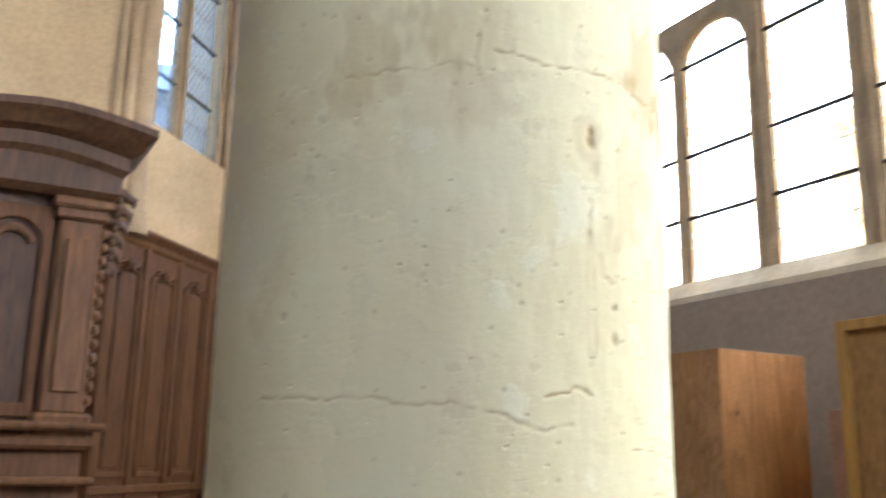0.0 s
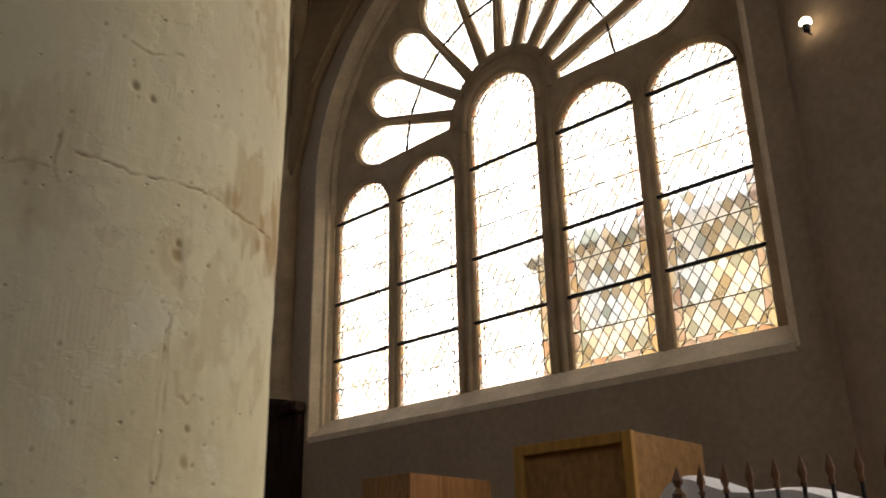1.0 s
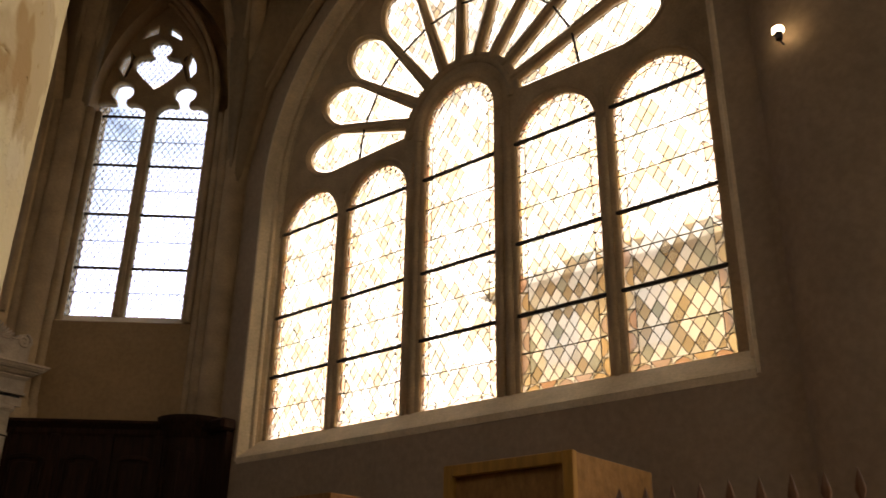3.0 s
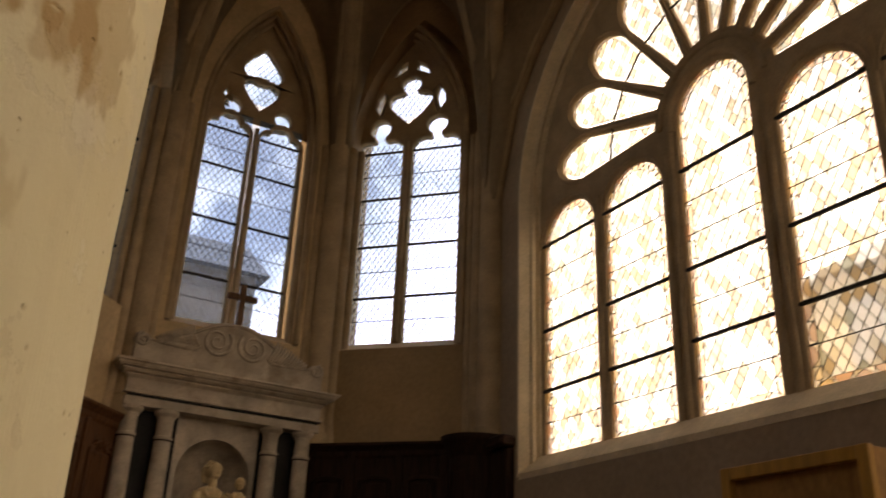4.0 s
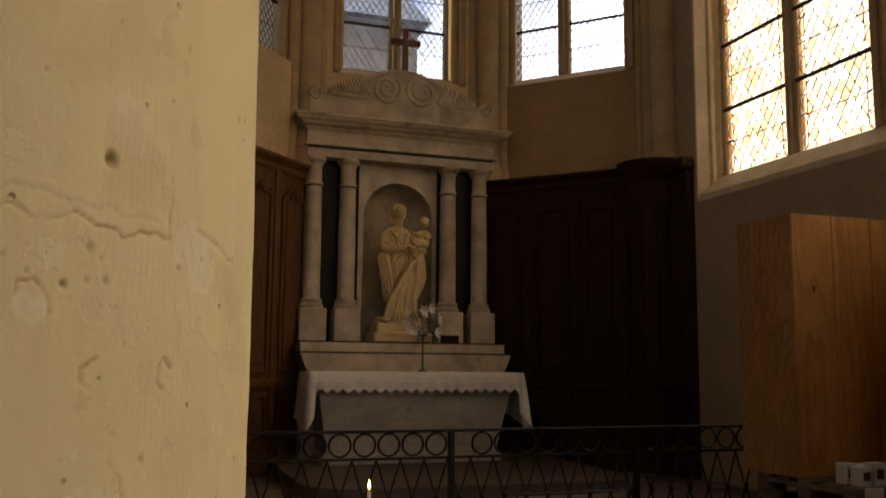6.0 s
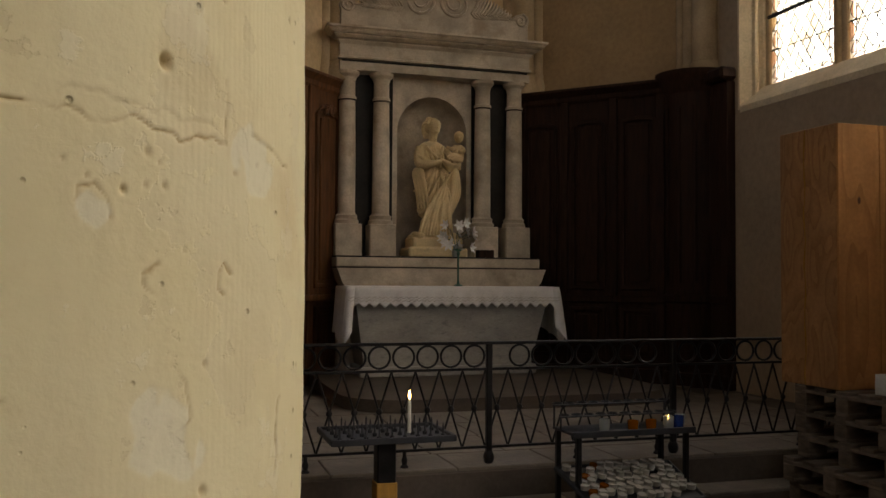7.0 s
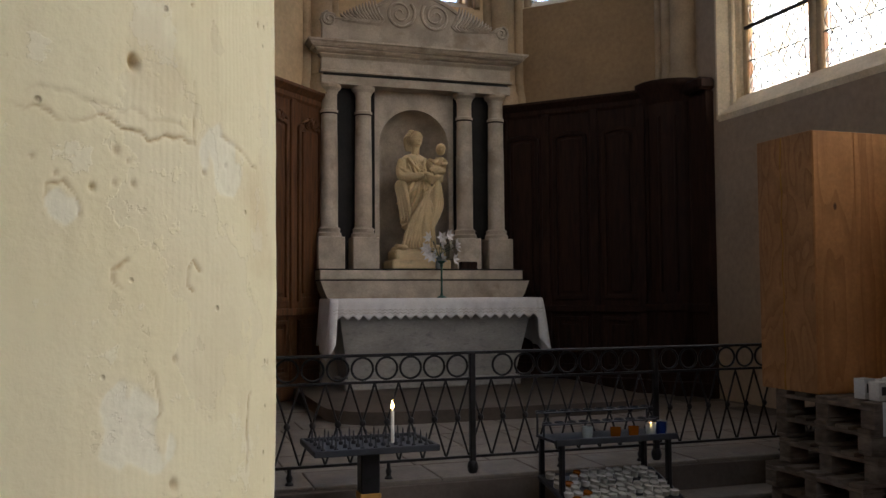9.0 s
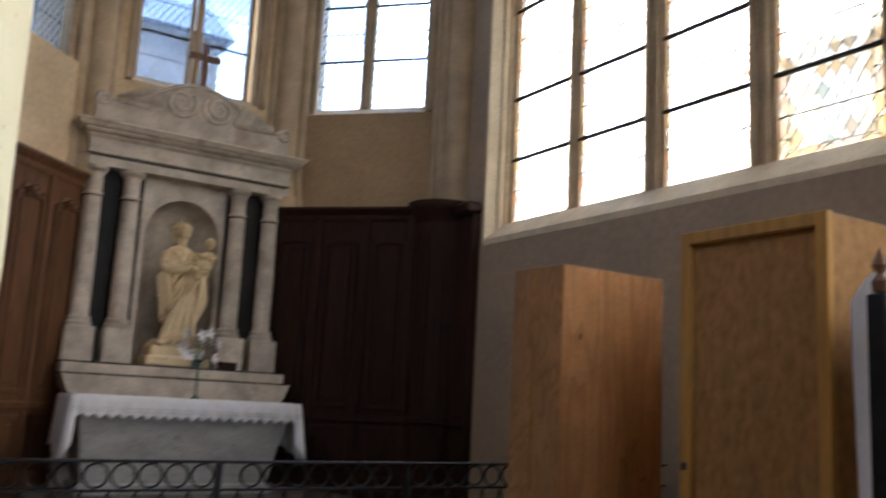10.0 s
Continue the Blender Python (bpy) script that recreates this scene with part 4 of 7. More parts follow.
        lines += lattice([(min(xs), min(zs)), (max(xs), min(zs)), (max(xs), max(zs)), (min(xs), max(zs))], 0.085, 0.125)
    part("lead_cames", lead_shape(lines, m, 0.0050), LEAD, win, smooth=0)
    s = Shape()
    s.prism([(0.335, 5.03), (0.05, 5.185), (-0.1, 5.185), (-0.1, 4.98), (0.335, 4.98)], -half - 0.1, half + 0.1,
            m @ Matrix(((0, 0, 1, 0), (0, 1, 0, 0), (sgn, 0, 0, 0), (0, 0, 0, 1))))
    part("window_sill", s, PLASTER, win, smooth=20)
    return win


SLV = [[(0.46, 8.72), (0.53, 8.84), (0.51, 9.00), (0.43, 9.14), (0.40, 8.96)]]
SLV += [[(-x, z) for x, z in SLV[0]][::-1], [(0.08, 9.46), (0.27, 9.36), (0.22, 9.50), (0.08, 9.60)], [(-0.08, 9.46), (-0.08, 9.60), (-0.22, 9.50), (-0.27, 9.36)]]
O3 = (5.035, 9.875, 0)
apse_window("window_2", O3, (0.687, -0.726), 0.78, (5.845, 6.60, 7.33, 8.08), 8.10, 8.47, 0.15,
            [heart_and_ball(8.52, 9.05, 0.33, 9.20, 0.145)], [], SLV, "two-light pointed apse window with trefoil tracery")
apse_window("window_3", mirror(O3), (0.687, 0.726), 0.78, (5.845, 6.60, 7.33, 8.08), 8.10, 8.47, 0.15,
            [heart_and_ball(8.52, 9.05, 0.33, 9.20, 0.145)], [], SLV, "two-light pointed apse window in the cream slanting wall")
SLV2 = [[(0.44, 8.45), (0.52, 8.50), (0.48, 8.64)], [(-0.44, 8.45), (-0.48, 8.64), (-0.52, 8.50)]]
apse_window("window_4", (2.99, 10.63, 0), (1, 0), 0.67, (5.80, 6.61, 7.40, 7.97), 7.98, 8.36, 0.125,
            [heart(0, 8.40, 8.88, 0.26)], [heart(0, 8.91, 9.45, 0.29, False)], SLV2, "two-light pointed window behind the altar", False)
s = Shape()
s.box((-2.85, 8.66, 5.35), (-1.20, 8.70, 8.45))
part_w = thing("window_5", "plain round-headed window high in the side wall", "window", kind="structure")
part("pane", s, GLASS_SKYBLUE, part_w, smooth=0)

# ---------------------------------------------------------------- the round pillar
PX, PY, PR = -0.278, 1.284, 0.438


# cracks and chipped outlines as (angle in degrees, height): path, depth, width, stain
CRACKS = [
    ([(-74, 1.668), (-70, 1.667), (-65.7, 1.662), (-61.6, 1.66), (-58.9, 1.667), (-51.5, 1.653), (-43, 1.657)], 0.0032, 0.0019, 0.5),
    ([(-67.7, 1.679), (-63.7, 1.687), (-58.4, 1.679), (-52.2, 1.677), (-44.8, 1.67)], 0.0014, 0.0020, 0.12),
    ([(-43, 1.723), (-42.9, 1.657)], 0.0016, 0.0016, 0.3),
    ([(-37.2, 1.668), (-32.3, 1.662), (-25.8, 1.644)], 0.0026, 0.0022, 0.2),
    ([(-65.5, 1.585), (-65.1, 1.599), (-63.1, 1.602), (-61, 1.587), (-60.9, 1.567)], 0.0030, 0.0019, 0.45),
    ([(-54.5, 1.529), (-56.6, 1.516), (-56.3, 1.504), (-53.9, 1.496)], 0.0030, 0.0018, 0.5),
    ([(-42, 1.52), (-42.9, 1.531), (-44.6, 1.524), (-44.6, 1.506), (-42.8, 1.497)], 0.0034, 0.0018, 0.6),
    ([(-54.7, 1.425), (-51.5, 1.423), (-49.7, 1.406), (-49, 1.375), (-51, 1.362)], 0.0024, 0.0018, 0.35),
    ([(-28.9, 1.376), (-29.6, 1.293)], 0.0020, 0.0020, 0.4),
    ([(-109, 2.30), (-102.8, 2.295), (-97, 2.284), (-90.2, 2.287), (-78.2, 2.293), (-67.5, 2.28), (-51.1, 2.288)], 0.0034, 0.0022, 0.45),
    ([(-112, 2.37), (-113, 2.29), (-112, 2.25)], 0.0020, 0.0022, 0.2),
    ([(-87, 2.04), (-87.6, 1.925), (-87.6, 1.795)], 0.0022, 0.0018, 0.3),
    ([(-86.5, 2.06), (-85.9, 1.927), (-85.9, 1.808)], 0.0022, 0.0018, 0.3),
    ([(-83.8, 1.973), (-83.6, 1.942), (-80.6, 1.93), (-78.4, 1.94)], 0.0026, 0.0020, 0.4),
    ([(-100.9, 2.524), (-96.2, 2.507), (-89.2, 2.533)], 0.0026, 0.0020, 0.3),
    ([(-160, 1.735), (-137, 1.733), (-115.6, 1.728), (-106, 1.71), (-101, 1.696), (-92, 1.70)], 0.0034, 0.0028, 0.3),
    ([(-98, 1.745), (-93, 1.75), (-90, 1.757), (-87, 1.75)], 0.0040, 0.0028, 0.4),
    ([(-141, 2.251), (-125, 2.262), (-114, 2.27)], 0.0024, 0.0030, 0.25)]
PITS = [(-53.8, 1.725, 0.0075, 0.010), (-59.4, 1.597, 0.004, 0.006), (-56.2, 1.635, 0.005, 0.003), (-41.2, 1.626, 0.003, 0.004), (-50.3, 1.542, 0.002, 0.004), (-46.5, 1.428, 0.004, 0.003),
        (-46.6, 1.30, 0.006, 0.005), (-53.7, 1.604, 0.004, 0.003), (-99.3, 2.441, 0.008, 0.007), (-95.1, 2.426, 0.006, 0.005), (-84.4, 2.298, 0.003, 0.005), (-86, 2.185, 0.007, 0.006),
        (-86.2, 2.165, 0.012, 0.005), (-77.8, 2.164, 0.003, 0.005), (-82.4, 2.039, 0.003, 0.004), (-79.8, 1.892, 0.005, 0.005), (-80, 1.84, 0.010, 0.004)]
STAINS = [(-66, 2.32, 0.085, 1.0), (-52, 2.285, 0.06, 0.9), (-75, 2.31, 0.05, 0.8), (-86, 2.17, 0.04, 0.5), (-56, 2.03, 0.05, 0.6), (-70, 2.08, 0.09, 0.5), (-55, 2.72, 0.10, 0.9), (-112, 2.30, 0.10, 0.35), (-85, 1.9, 0.10, 0.2), (-40, 1.73, 0.06, 0.14), (-36, 1.40, 0.05, 0.16), (-41, 2.32, 0.075, 1.0), (-47, 2.26, 0.04, 0.7), (-136, 2.28, 0.09, 0.45), (-126, 2.31, 0.05, 0.3), (-50, 1.72, 0.045, 0.3)]
BARE = [(-53.5, 1.365, 0.034), (-50.5, 1.345, 0.026), (-37, 1.648, 0.030), (-34, 1.63, 0.02), (-63, 1.575, 0.016)]


def pillar_mesh():
    """A limewashed drum pillar with wandering cracks, chipped skins, dents and ochre stains."""
    rng = random.Random(7)
    th = np.concatenate([np.radians(np.arange(-165, -15, 0.34)), np.radians(np.arange(-15, 35, 1.0)), np.radians(np.arange(35, 195, 4.0))])
    n = len(th)
    zs = np.array([-0.02, 0.3, 0.6] + [0.80 + 0.006 * k for k in range(65)] + [1.19 + 0.0027 * k for k in range(520)] + [2.594 + 0.008 * k for k in range(76)] + [3.26 + 0.06 * k for k in range(12)] + [4.0 + 0.5 * k for k in range(18)])
    ct, st_ = np.cos(th), np.sin(th)

    def field(f, fz, off=0.0):
        """Noise over the shaft, worked out on a coarse net and spread between."""
        ta = np.radians(np.arange(-180, 181, 36.0 / f))
        za = np.arange(-0.1, 12.7, 0.25 / fz) if fz < 4 else np.arange(0.75, 3.4, 0.25 / fz)
        g = np.array([[noise.noise((f * math.cos(a) + off, f * math.sin(a), z * fz)) for a in ta] for z in za])
        tt = (th + math.pi) % (2 * math.pi) - math.pi
        ti = np.interp(tt, ta, np.arange(len(ta)))
        zi = np.interp(zs, za, np.arange(len(za)))
        t0, z0 = np.minimum(ti.astype(int), len(ta) - 2), np.minimum(zi.astype(int), len(za) - 2)
        ft, fz_ = ti - t0, zi - z0
        ft, fz_ = ft * ft * (3 - 2 * ft), (fz_ * fz_ * (3 - 2 * fz_))[:, None]
        top = g[z0][:, t0] * (1 - ft) + g[z0][:, t0 + 1] * ft
        bot = g[z0 + 1][:, t0] * (1 - ft) + g[z0 + 1][:, t0 + 1] * ft
        return top * (1 - fz_) + bot * fz_

    broad, mid, small, jit = field(2.2, 1.7, 3), field(8, 8, 5), field(20, 22, 8), field(26, 28, 15)
    flake = field(3.1, 3.3, 11) + 0.3 * mid
    near = ((zs > 0.78) & (zs < 3.25))[:, None]
    r = PR + 0.005 * broad + near * (0.0014 * mid + 0.0008 * small)
    wear = np.zeros_like(r)
    S_, Z_ = np.broadcast_to(th * PR, r.shape), np.broadcast_to(zs[:, None], r.shape)
    S_, Z_ = S_ + 0.0075 * jit + 0.003 * small, Z_ + 0.0085 * field(26, 28, 40) + 0.005 * mid
    for path, depth, width, stain in CRACKS:
        pts = [(radians(a) * PR, z) for a, z in path]
        lo = [min(p[k] for p in pts) - 0.04 for k in (0, 1)]
        hi = [max(p[k] for p in pts) + 0.04 for k in (0, 1)]
        js = np.where((zs > lo[1]) & (zs < hi[1]))[0]
        ks = np.where((th * PR > lo[0]) & (th * PR < hi[0]))[0]
        sub = np.ix_(js, ks)
        s0, z0 = S_[sub], Z_[sub]
        best, above = np.full(s0.shape, 1.0), np.zeros(s0.shape)
        for (ax, az), (bx, bz) in zip(pts, pts[1:]):
            dx, dz = bx - ax, bz - az
            u = np.clip(((s0 - ax) * dx + (z0 - az) * dz) / (dx * dx + dz * dz), 0, 1)
            d = np.hypot(s0 - ax - u * dx, z0 - az - u * dz)
            side = np.sign(dx * (z0 - az) - dz * (s0 - ax))
            above = np.where(d < best, side, above)
            best = np.minimum(best, d)
        keep = np.clip(0.75 + 1.6 * small[sub] + 0.8 * mid[sub], 0.1, 1)
        g = keep * np.exp(-((best / (0.8 * width)) ** 2))
        r[sub] += -depth * 0.85 * g + 0.0006 * (above > 0) * np.exp(-((best / 0.010) ** 2)) * keep
        wear[sub] += 1.7 * stain * g
    for ang, zp, pr, d in PITS + [(rng.uniform(-160, -18), rng.uniform(1.2, 2.6), rng.uniform(0.0016, 0.0034), rng.uniform(0.0015, 0.004)) for _ in range(170)]:
        js = np.where(np.abs(zs - zp) < pr * 2.5)[0]
        ks = np.where(np.abs(th - radians(ang)) * PR < pr * 2.5)[0]
        if len(js) and len(ks):
            sub = np.ix_(js, ks)
            q = ((th[ks] - radians(ang)) * PR) ** 2 * 1.5 + (zs[js][:, None] - zp + 0.3 * (th[ks] - radians(ang)) * PR) ** 2
            g = np.exp(-((q / pr ** 2) ** 1.5))
            r[sub] -= d * g
            wear[sub] += 0.6 * g
    for ang, zp, pr, k in STAINS:
        q = ((th - radians(ang)) * PR) ** 2 / pr ** 2 + ((zs[:, None] - zp) * 0.8) ** 2 / pr ** 2 + 1.3 * mid + 1.1 * flake + 0.5 * small
        wear += 0.5 * k * np.clip((1.0 - q - 1.2 * jit) * 1.8, 0, 1) * near
    wear = np.clip(wear, 0, 1)
    bare = np.zeros_like(r)
    for ang, zp, pr in BARE:
        q = ((th - radians(ang)) * PR) ** 2 / pr ** 2 + (zs[:, None] - zp) ** 2 / pr ** 2 + 1.6 * mid + 1.6 * small + 1.4 * jit
        k = np.clip((1.0 - q) * 4, 0, 1) * near
        bare = np.maximum(bare, 0.45 * k)
        r -= 0.0007 * k
    verts = np.stack([r * ct, r * st_, np.broadcast_to(zs[:, None], r.shape)], -1)
    m = len(zs)
    idx = np.arange(m * n).reshape(m, n)
    quads = np.stack([idx[:-1], np.roll(idx, -1, 1)[:-1], np.roll(idx, -1, 1)[1:], idx[1:]], -1).reshape(-1, 4)
    me = bpy.data.meshes.new("shaft")
    me.from_pydata(verts.reshape(-1, 3).tolist(), [], quads.tolist())
    me.update()
    me.attributes.new("wear", "FLOAT", "POINT").data.foreach_set("value", wear.ravel())
    me.attributes.new("bare", "FLOAT", "POINT").data.foreach_set("value", bare.ravel())
    return me


pillar = thing("pillar", "thick round pillar with cracked cream limewash", "pillar", (PX, PY, 0), kind="structure")
part("shaft", pillar_mesh(), PILLAR, pillar, smooth=60)
s = Shape()
s.lathe([(PR + 0.16, 0), (PR + 0.16, 0.22), (PR + 0.10, 0.28), (PR + 0.11, 0.34), (PR + 0.02, 0.42), (PR - 0.02, 0.46)], 0, 0, 40)
part("base", s, PILLAR_OLD, pillar)

# ---------------------------------------------------------------- retable
RX = 2.96
ret = thing("retable", "grey stone altarpiece with four columns and a scrolled pediment", "retable", (RX, 10.0, 0))


def rel(x):
    return x - RX


s = Shape()
s.box((rel(1.735), -0.25, 1.655), (rel(4.15), 0.29, 1.775), 0.012)
part("upper_course", s, RETABLE, ret)
s = Shape()
s.prism([(rel(1.74), 1.645), (rel(4.215), 1.645), (rel(4.16), 1.50), (rel(4.12), 1.44), (rel(1.83), 1.44), (rel(1.795), 1.50)][::-1], -0.28, 0.28, Matrix(((1, 0, 0, 0), (0, 0, 1, 0), (0, 1, 0, 0), (0, 0, 0, 1))))
part("lower_course", s, RETABLE, ret)
s = Shape()
s.box((rel(1.80), -0.02, 0.3), (rel(4.12), 0.28, 1.44))
part("substructure", s, RETABLE, ret)
COLS = (1.91, 2.31, 3.555, 3.96)
for x in COLS:
    s = Shape()
    s.box((rel(x) - 0.155, -0.045, 1.777), (rel(x) + 0.155, 0.265, 2.15), 0.01)
    part("pedestal", s, RETABLE, ret)
    s = Shape()
    s.lathe([(0.14, 2.15), (0.142, 2.19), (0.125, 2.205), (0.122, 2.225), (0.13, 2.245), (0.105, 2.265), (0.1, 2.28), (0.1, 2.9), (0.092, 3.575), (0.103, 3.58), (0.106, 3.597), (0.103, 3.612), (0.09, 3.62), (0.09, 3.80),
             (0.10, 3.815), (0.10, 3.83), (0.135, 3.865), (0.14, 3.90)], rel(x), 0.11, 28)
    col = part("column", s, RETABLE, ret)
    s = Shape()
    s.tube([(rel(x) + 0.0985 * math.cos(a * math.pi / 14), 0.11 + 0.0985 * math.sin(a * math.pi / 14), 3.572) for a in range(28)], 0.009, 5, closed=True)
    part("dark_ring", s, DARKWOOD, col, "dark band round the column's neck")
# back panel with its arched niche
niche = lancet(-0.43, 0.43, 1.78, 3.27, 24)
me = plate("back_panel", [[(rel(1.80), 1.70), (rel(4.12), 1.70), (rel(4.12), 3.93), (rel(1.80), 3.93)], niche], 0.06, 0.0, frame_of((0, 0.255, 0), (1, 0)))
part("back_panel", me, RETABLE, ret)
# dark stone behind the columns, with their shadow in its colour
for xa, xb in ((1.79, 2.47), (3.45, 4.13)):
    s = Shape()
    s.box((rel(xa), 0.205, 1.777), (rel(xb), 0.224, 3.904), 0.003)
    part("dark_slab", s, SHADOWSTONE, ret, "dark stone slab behind the columns, blackened for their shadow")
s = Shape()
rows = []
for z in [1.76 + 0.1 * k for k in range(16)]:
    rows.append([(0.44 * math.cos(math.pi * i / 20), 0.28 + 0.36 * math.sin(math.pi * i / 20), min(z, 3.27)) for i in range(21)])
for k in range(1, 9):
    q = math.pi / 2 * k / 8
    rows.append([(0.44 * math.cos(q) * math.cos(math.pi * i / 20), 0.28 + 0.36 * math.cos(q) * math.sin(math.pi * i / 20), 3.27 + 0.44 * math.sin(q)) for i in range(21)])
s.grid(rows)
s.box((-0.45, 0.2, 1.70), (0.45, 0.66, 1.762))
part("niche", s, RETABLE, ret, "shaded round niche")


def molded(profile, x0, x1, y1):
    """A moulding returned at both ends: profile of (jut, z), jut measured out from x0..x1 and from y = 0 forwards."""
    sh = Shape()
    rows = []
    for j, z in profile:
        rows.append([(x0 - j, y1, z), (x0 - j, -j, z), (x1 + j, -j, z), (x1 + j, y1, z)])
    sh.grid(rows)
    k = len(profile)
    sh.add([p for p in rows[0]], [(0, 1, 2, 3)])
    sh.add([p for p in rows[-1]], [(0, 1, 2, 3)])
    return sh


part("architrave", molded([(0.0, 3.905), (0.0, 4.000), (-0.06, 4.003), (-0.06, 4.032)], rel(1.80), rel(4.115), 0.29), RETABLE, ret, smooth=20)
part("frieze", molded([(0.0, 4.032), (0.018, 4.034), (0.018, 4.058), (0.0, 4.065), (0.0, 4.20), (0.03, 4.235)], rel(1.80), rel(4.115), 0.29), RETABLE, ret, smooth=20)
part("cornice", molded([(0.02, 4.237), (0.02, 4.252), (0.06, 4.262), (0.085, 4.285), (0.085, 4.297), (0.125, 4.302), (0.135, 4.318), (0.145, 4.32), (0.155, 4.345), (0.175, 4.352), (0.175, 4.375), (0.0, 4.385)], rel(1.80), rel(4.115), 0.29), RETABLE, ret, smooth=20)
# dark strips that draw the shadow under the projecting courses
for nm, x0, x1, z0, z1, y0 in (("dark_joint", 1.83, 4.10, 4.004, 4.031, 0.035), ("dark_joint", 1.732, 4.153, 1.6455, 1.660, -0.254), ("dark_joint", 1.732, 4.153, 1.764, 1.781, -0.254), ("dark_joint", 1.86, 4.10, 1.425, 1.4395, -0.262)):
    s = Shape()
    s.box((rel(x0), y0, z0), (rel(x1), 0.28, z1))
    part(nm, s, SHADOWSTONE, ret, "dark strip drawn as the shadow line between the courses")
# scrolled pediment
ped_pts = [(-1.15, 4.38), (1.15, 4.38), (1.15, 4.60)]
ped_pts += [(1.17, 4.66), (1.15, 4.73), (1.08, 4.755), (1.0, 4.735)]
ped_pts += [(0.97 - 0.97 * k / 12, 4.69 + 0.37 * (0.5 - 0.5 * math.cos(math.pi * min(1, k / 11.0)))) for k in range(13)]
full = ped_pts + [(-x, z) for x, z in ped_pts[::-1] if x > 0.001][:-1]
full = [p for i, p in enumerate(full) if i == 0 or math.dist(p, full[i - 1]) > 1e-4]
me = plate("pediment", [full[1:] if full[0] == full[-1] else full], 0.16, 0.012, frame_of((0, 0.12, 0), (1, 0)))
ped = part("pediment", me, RETABLE, ret, "low stone pediment with carved scrolls", smooth=30)


def spiral(cx, cz, r, turns, sgn, a0=0.0, n=60):
    return [(cx + sgn * r * (1 - 0.86 * k / n) * math.cos(a0 + turns * 2 * math.pi * k / n), 0.035, cz + r * (1 - 0.86 * k / n) * math.sin(a0 + turns * 2 * math.pi * k / n)) for k in range(n + 1)]


for sgn in (-1, 1):
    s = Shape()
    s.tube(spiral(sgn * 0.22, 4.80, 0.185, 2.1, sgn, 2.4), [0.022 - 0.012 * k / 60 for k in range(61)], 6)
    part("volute", s, RETABLE, ped, "carved volute", smooth=60)
    s = Shape()
    s.tube(spiral(sgn * 1.06, 4.665, 0.085, 1.5, -sgn, 1.8), [0.018 - 0.008 * k / 60 for k in range(61)], 6)
    edge_line = [(sgn * (0.05 + 0.95 * k / 14), 0.035, 4.675 + 0.35 * (0.5 + 0.5 * math.cos(math.pi * min(1, k / 13)))) for k in range(15)]
    part("volute", s, RETABLE, ped, "carved volute", smooth=60)
    s = Shape()
    s.tube(edge_line, 0.014, 5)
    part("edge_moulding", s, RETABLE, ped, smooth=60)
    for k in range(12):
        bx = 0.42 + 0.037 * k
        hgt = 0.21 * (1 - (k / 12.5) ** 1.2) + 0.03
        pts = [(sgn * (bx + 0.10 * q + 0.03 * math.sin(q * 3)), 0.035, 4.70 + hgt * q - 0.02 * k / 9) for q in (0, 0.35, 0.7, 1.0)]
        s = Shape()
        s.tube(pts, [0.012, 0.020, 0.018, 0.008], 6)
        s.tube([(sgn * bx, 0.035, 4.70), (sgn * (bx + 0.04), 0.035, 4.66), (sgn * (bx + 0.085), 0.035, 4.63 + 0.02 * k / 9)], [0.012, 0.018, 0.007], 6)
        part("leaf", s, RETABLE, ped, smooth=60)

s = Shape()
s.box((-0.035, 0.09, 5.03), (0.035, 0.15, 5.60), 0.008)
s.box((-0.19, 0.092, 5.40), (-0.036, 0.148, 5.475), 0.008)
s.box((0.036, 0.092, 5.40), (0.19, 0.148, 5.475), 0.008)
s.box((-0.09, 0.07, 4.99), (0.09, 0.17, 5.05), 0.01)
cross = solo("cross", s, BROWNWOOD, "small brown cross standing on the pediment", "cross")
cross.location = (RX + 0.03, 10.0, 0)

# ---------------------------------------------------------------- altar and its cloth
altar = thing("altar", "tapering veined marble altar under a white cloth", "altar", (RX, 9.45, 0))
s = Shape()
top, bot = (rel(1.83), rel(3.99), -0.30), (rel(1.95), rel(3.83), -0.20)
s.add([(top[0], top[2], 1.34), (top[1], top[2], 1.34), (top[1], 0.33, 1.34), (top[0], 0.33, 1.34), (bot[0], bot[2], 0.60), (bot[1], bot[2], 0.60), (bot[1], 0.33, 0.60), (bot[0], 0.33, 0.60)],
      [(0, 1, 5, 4), (1, 2, 6, 5), (2, 3, 7, 6), (3, 0, 4, 7), (4, 5, 6, 7), (0, 3, 2, 1)])
part("body", s, MARBLE, altar)
s = Shape()
s.box((rel(1.90), -0.25, 0.495), (rel(3.88), 0.33, 0.60), 0.012)
part("plinth", s, MARBLE, altar)
s = Shape()
s.box((rel(1.76), -0.335, 1.342), (rel(4.08), 0.33, 1.432), 0.012)
part("table_slab", s, MARBLE, altar)


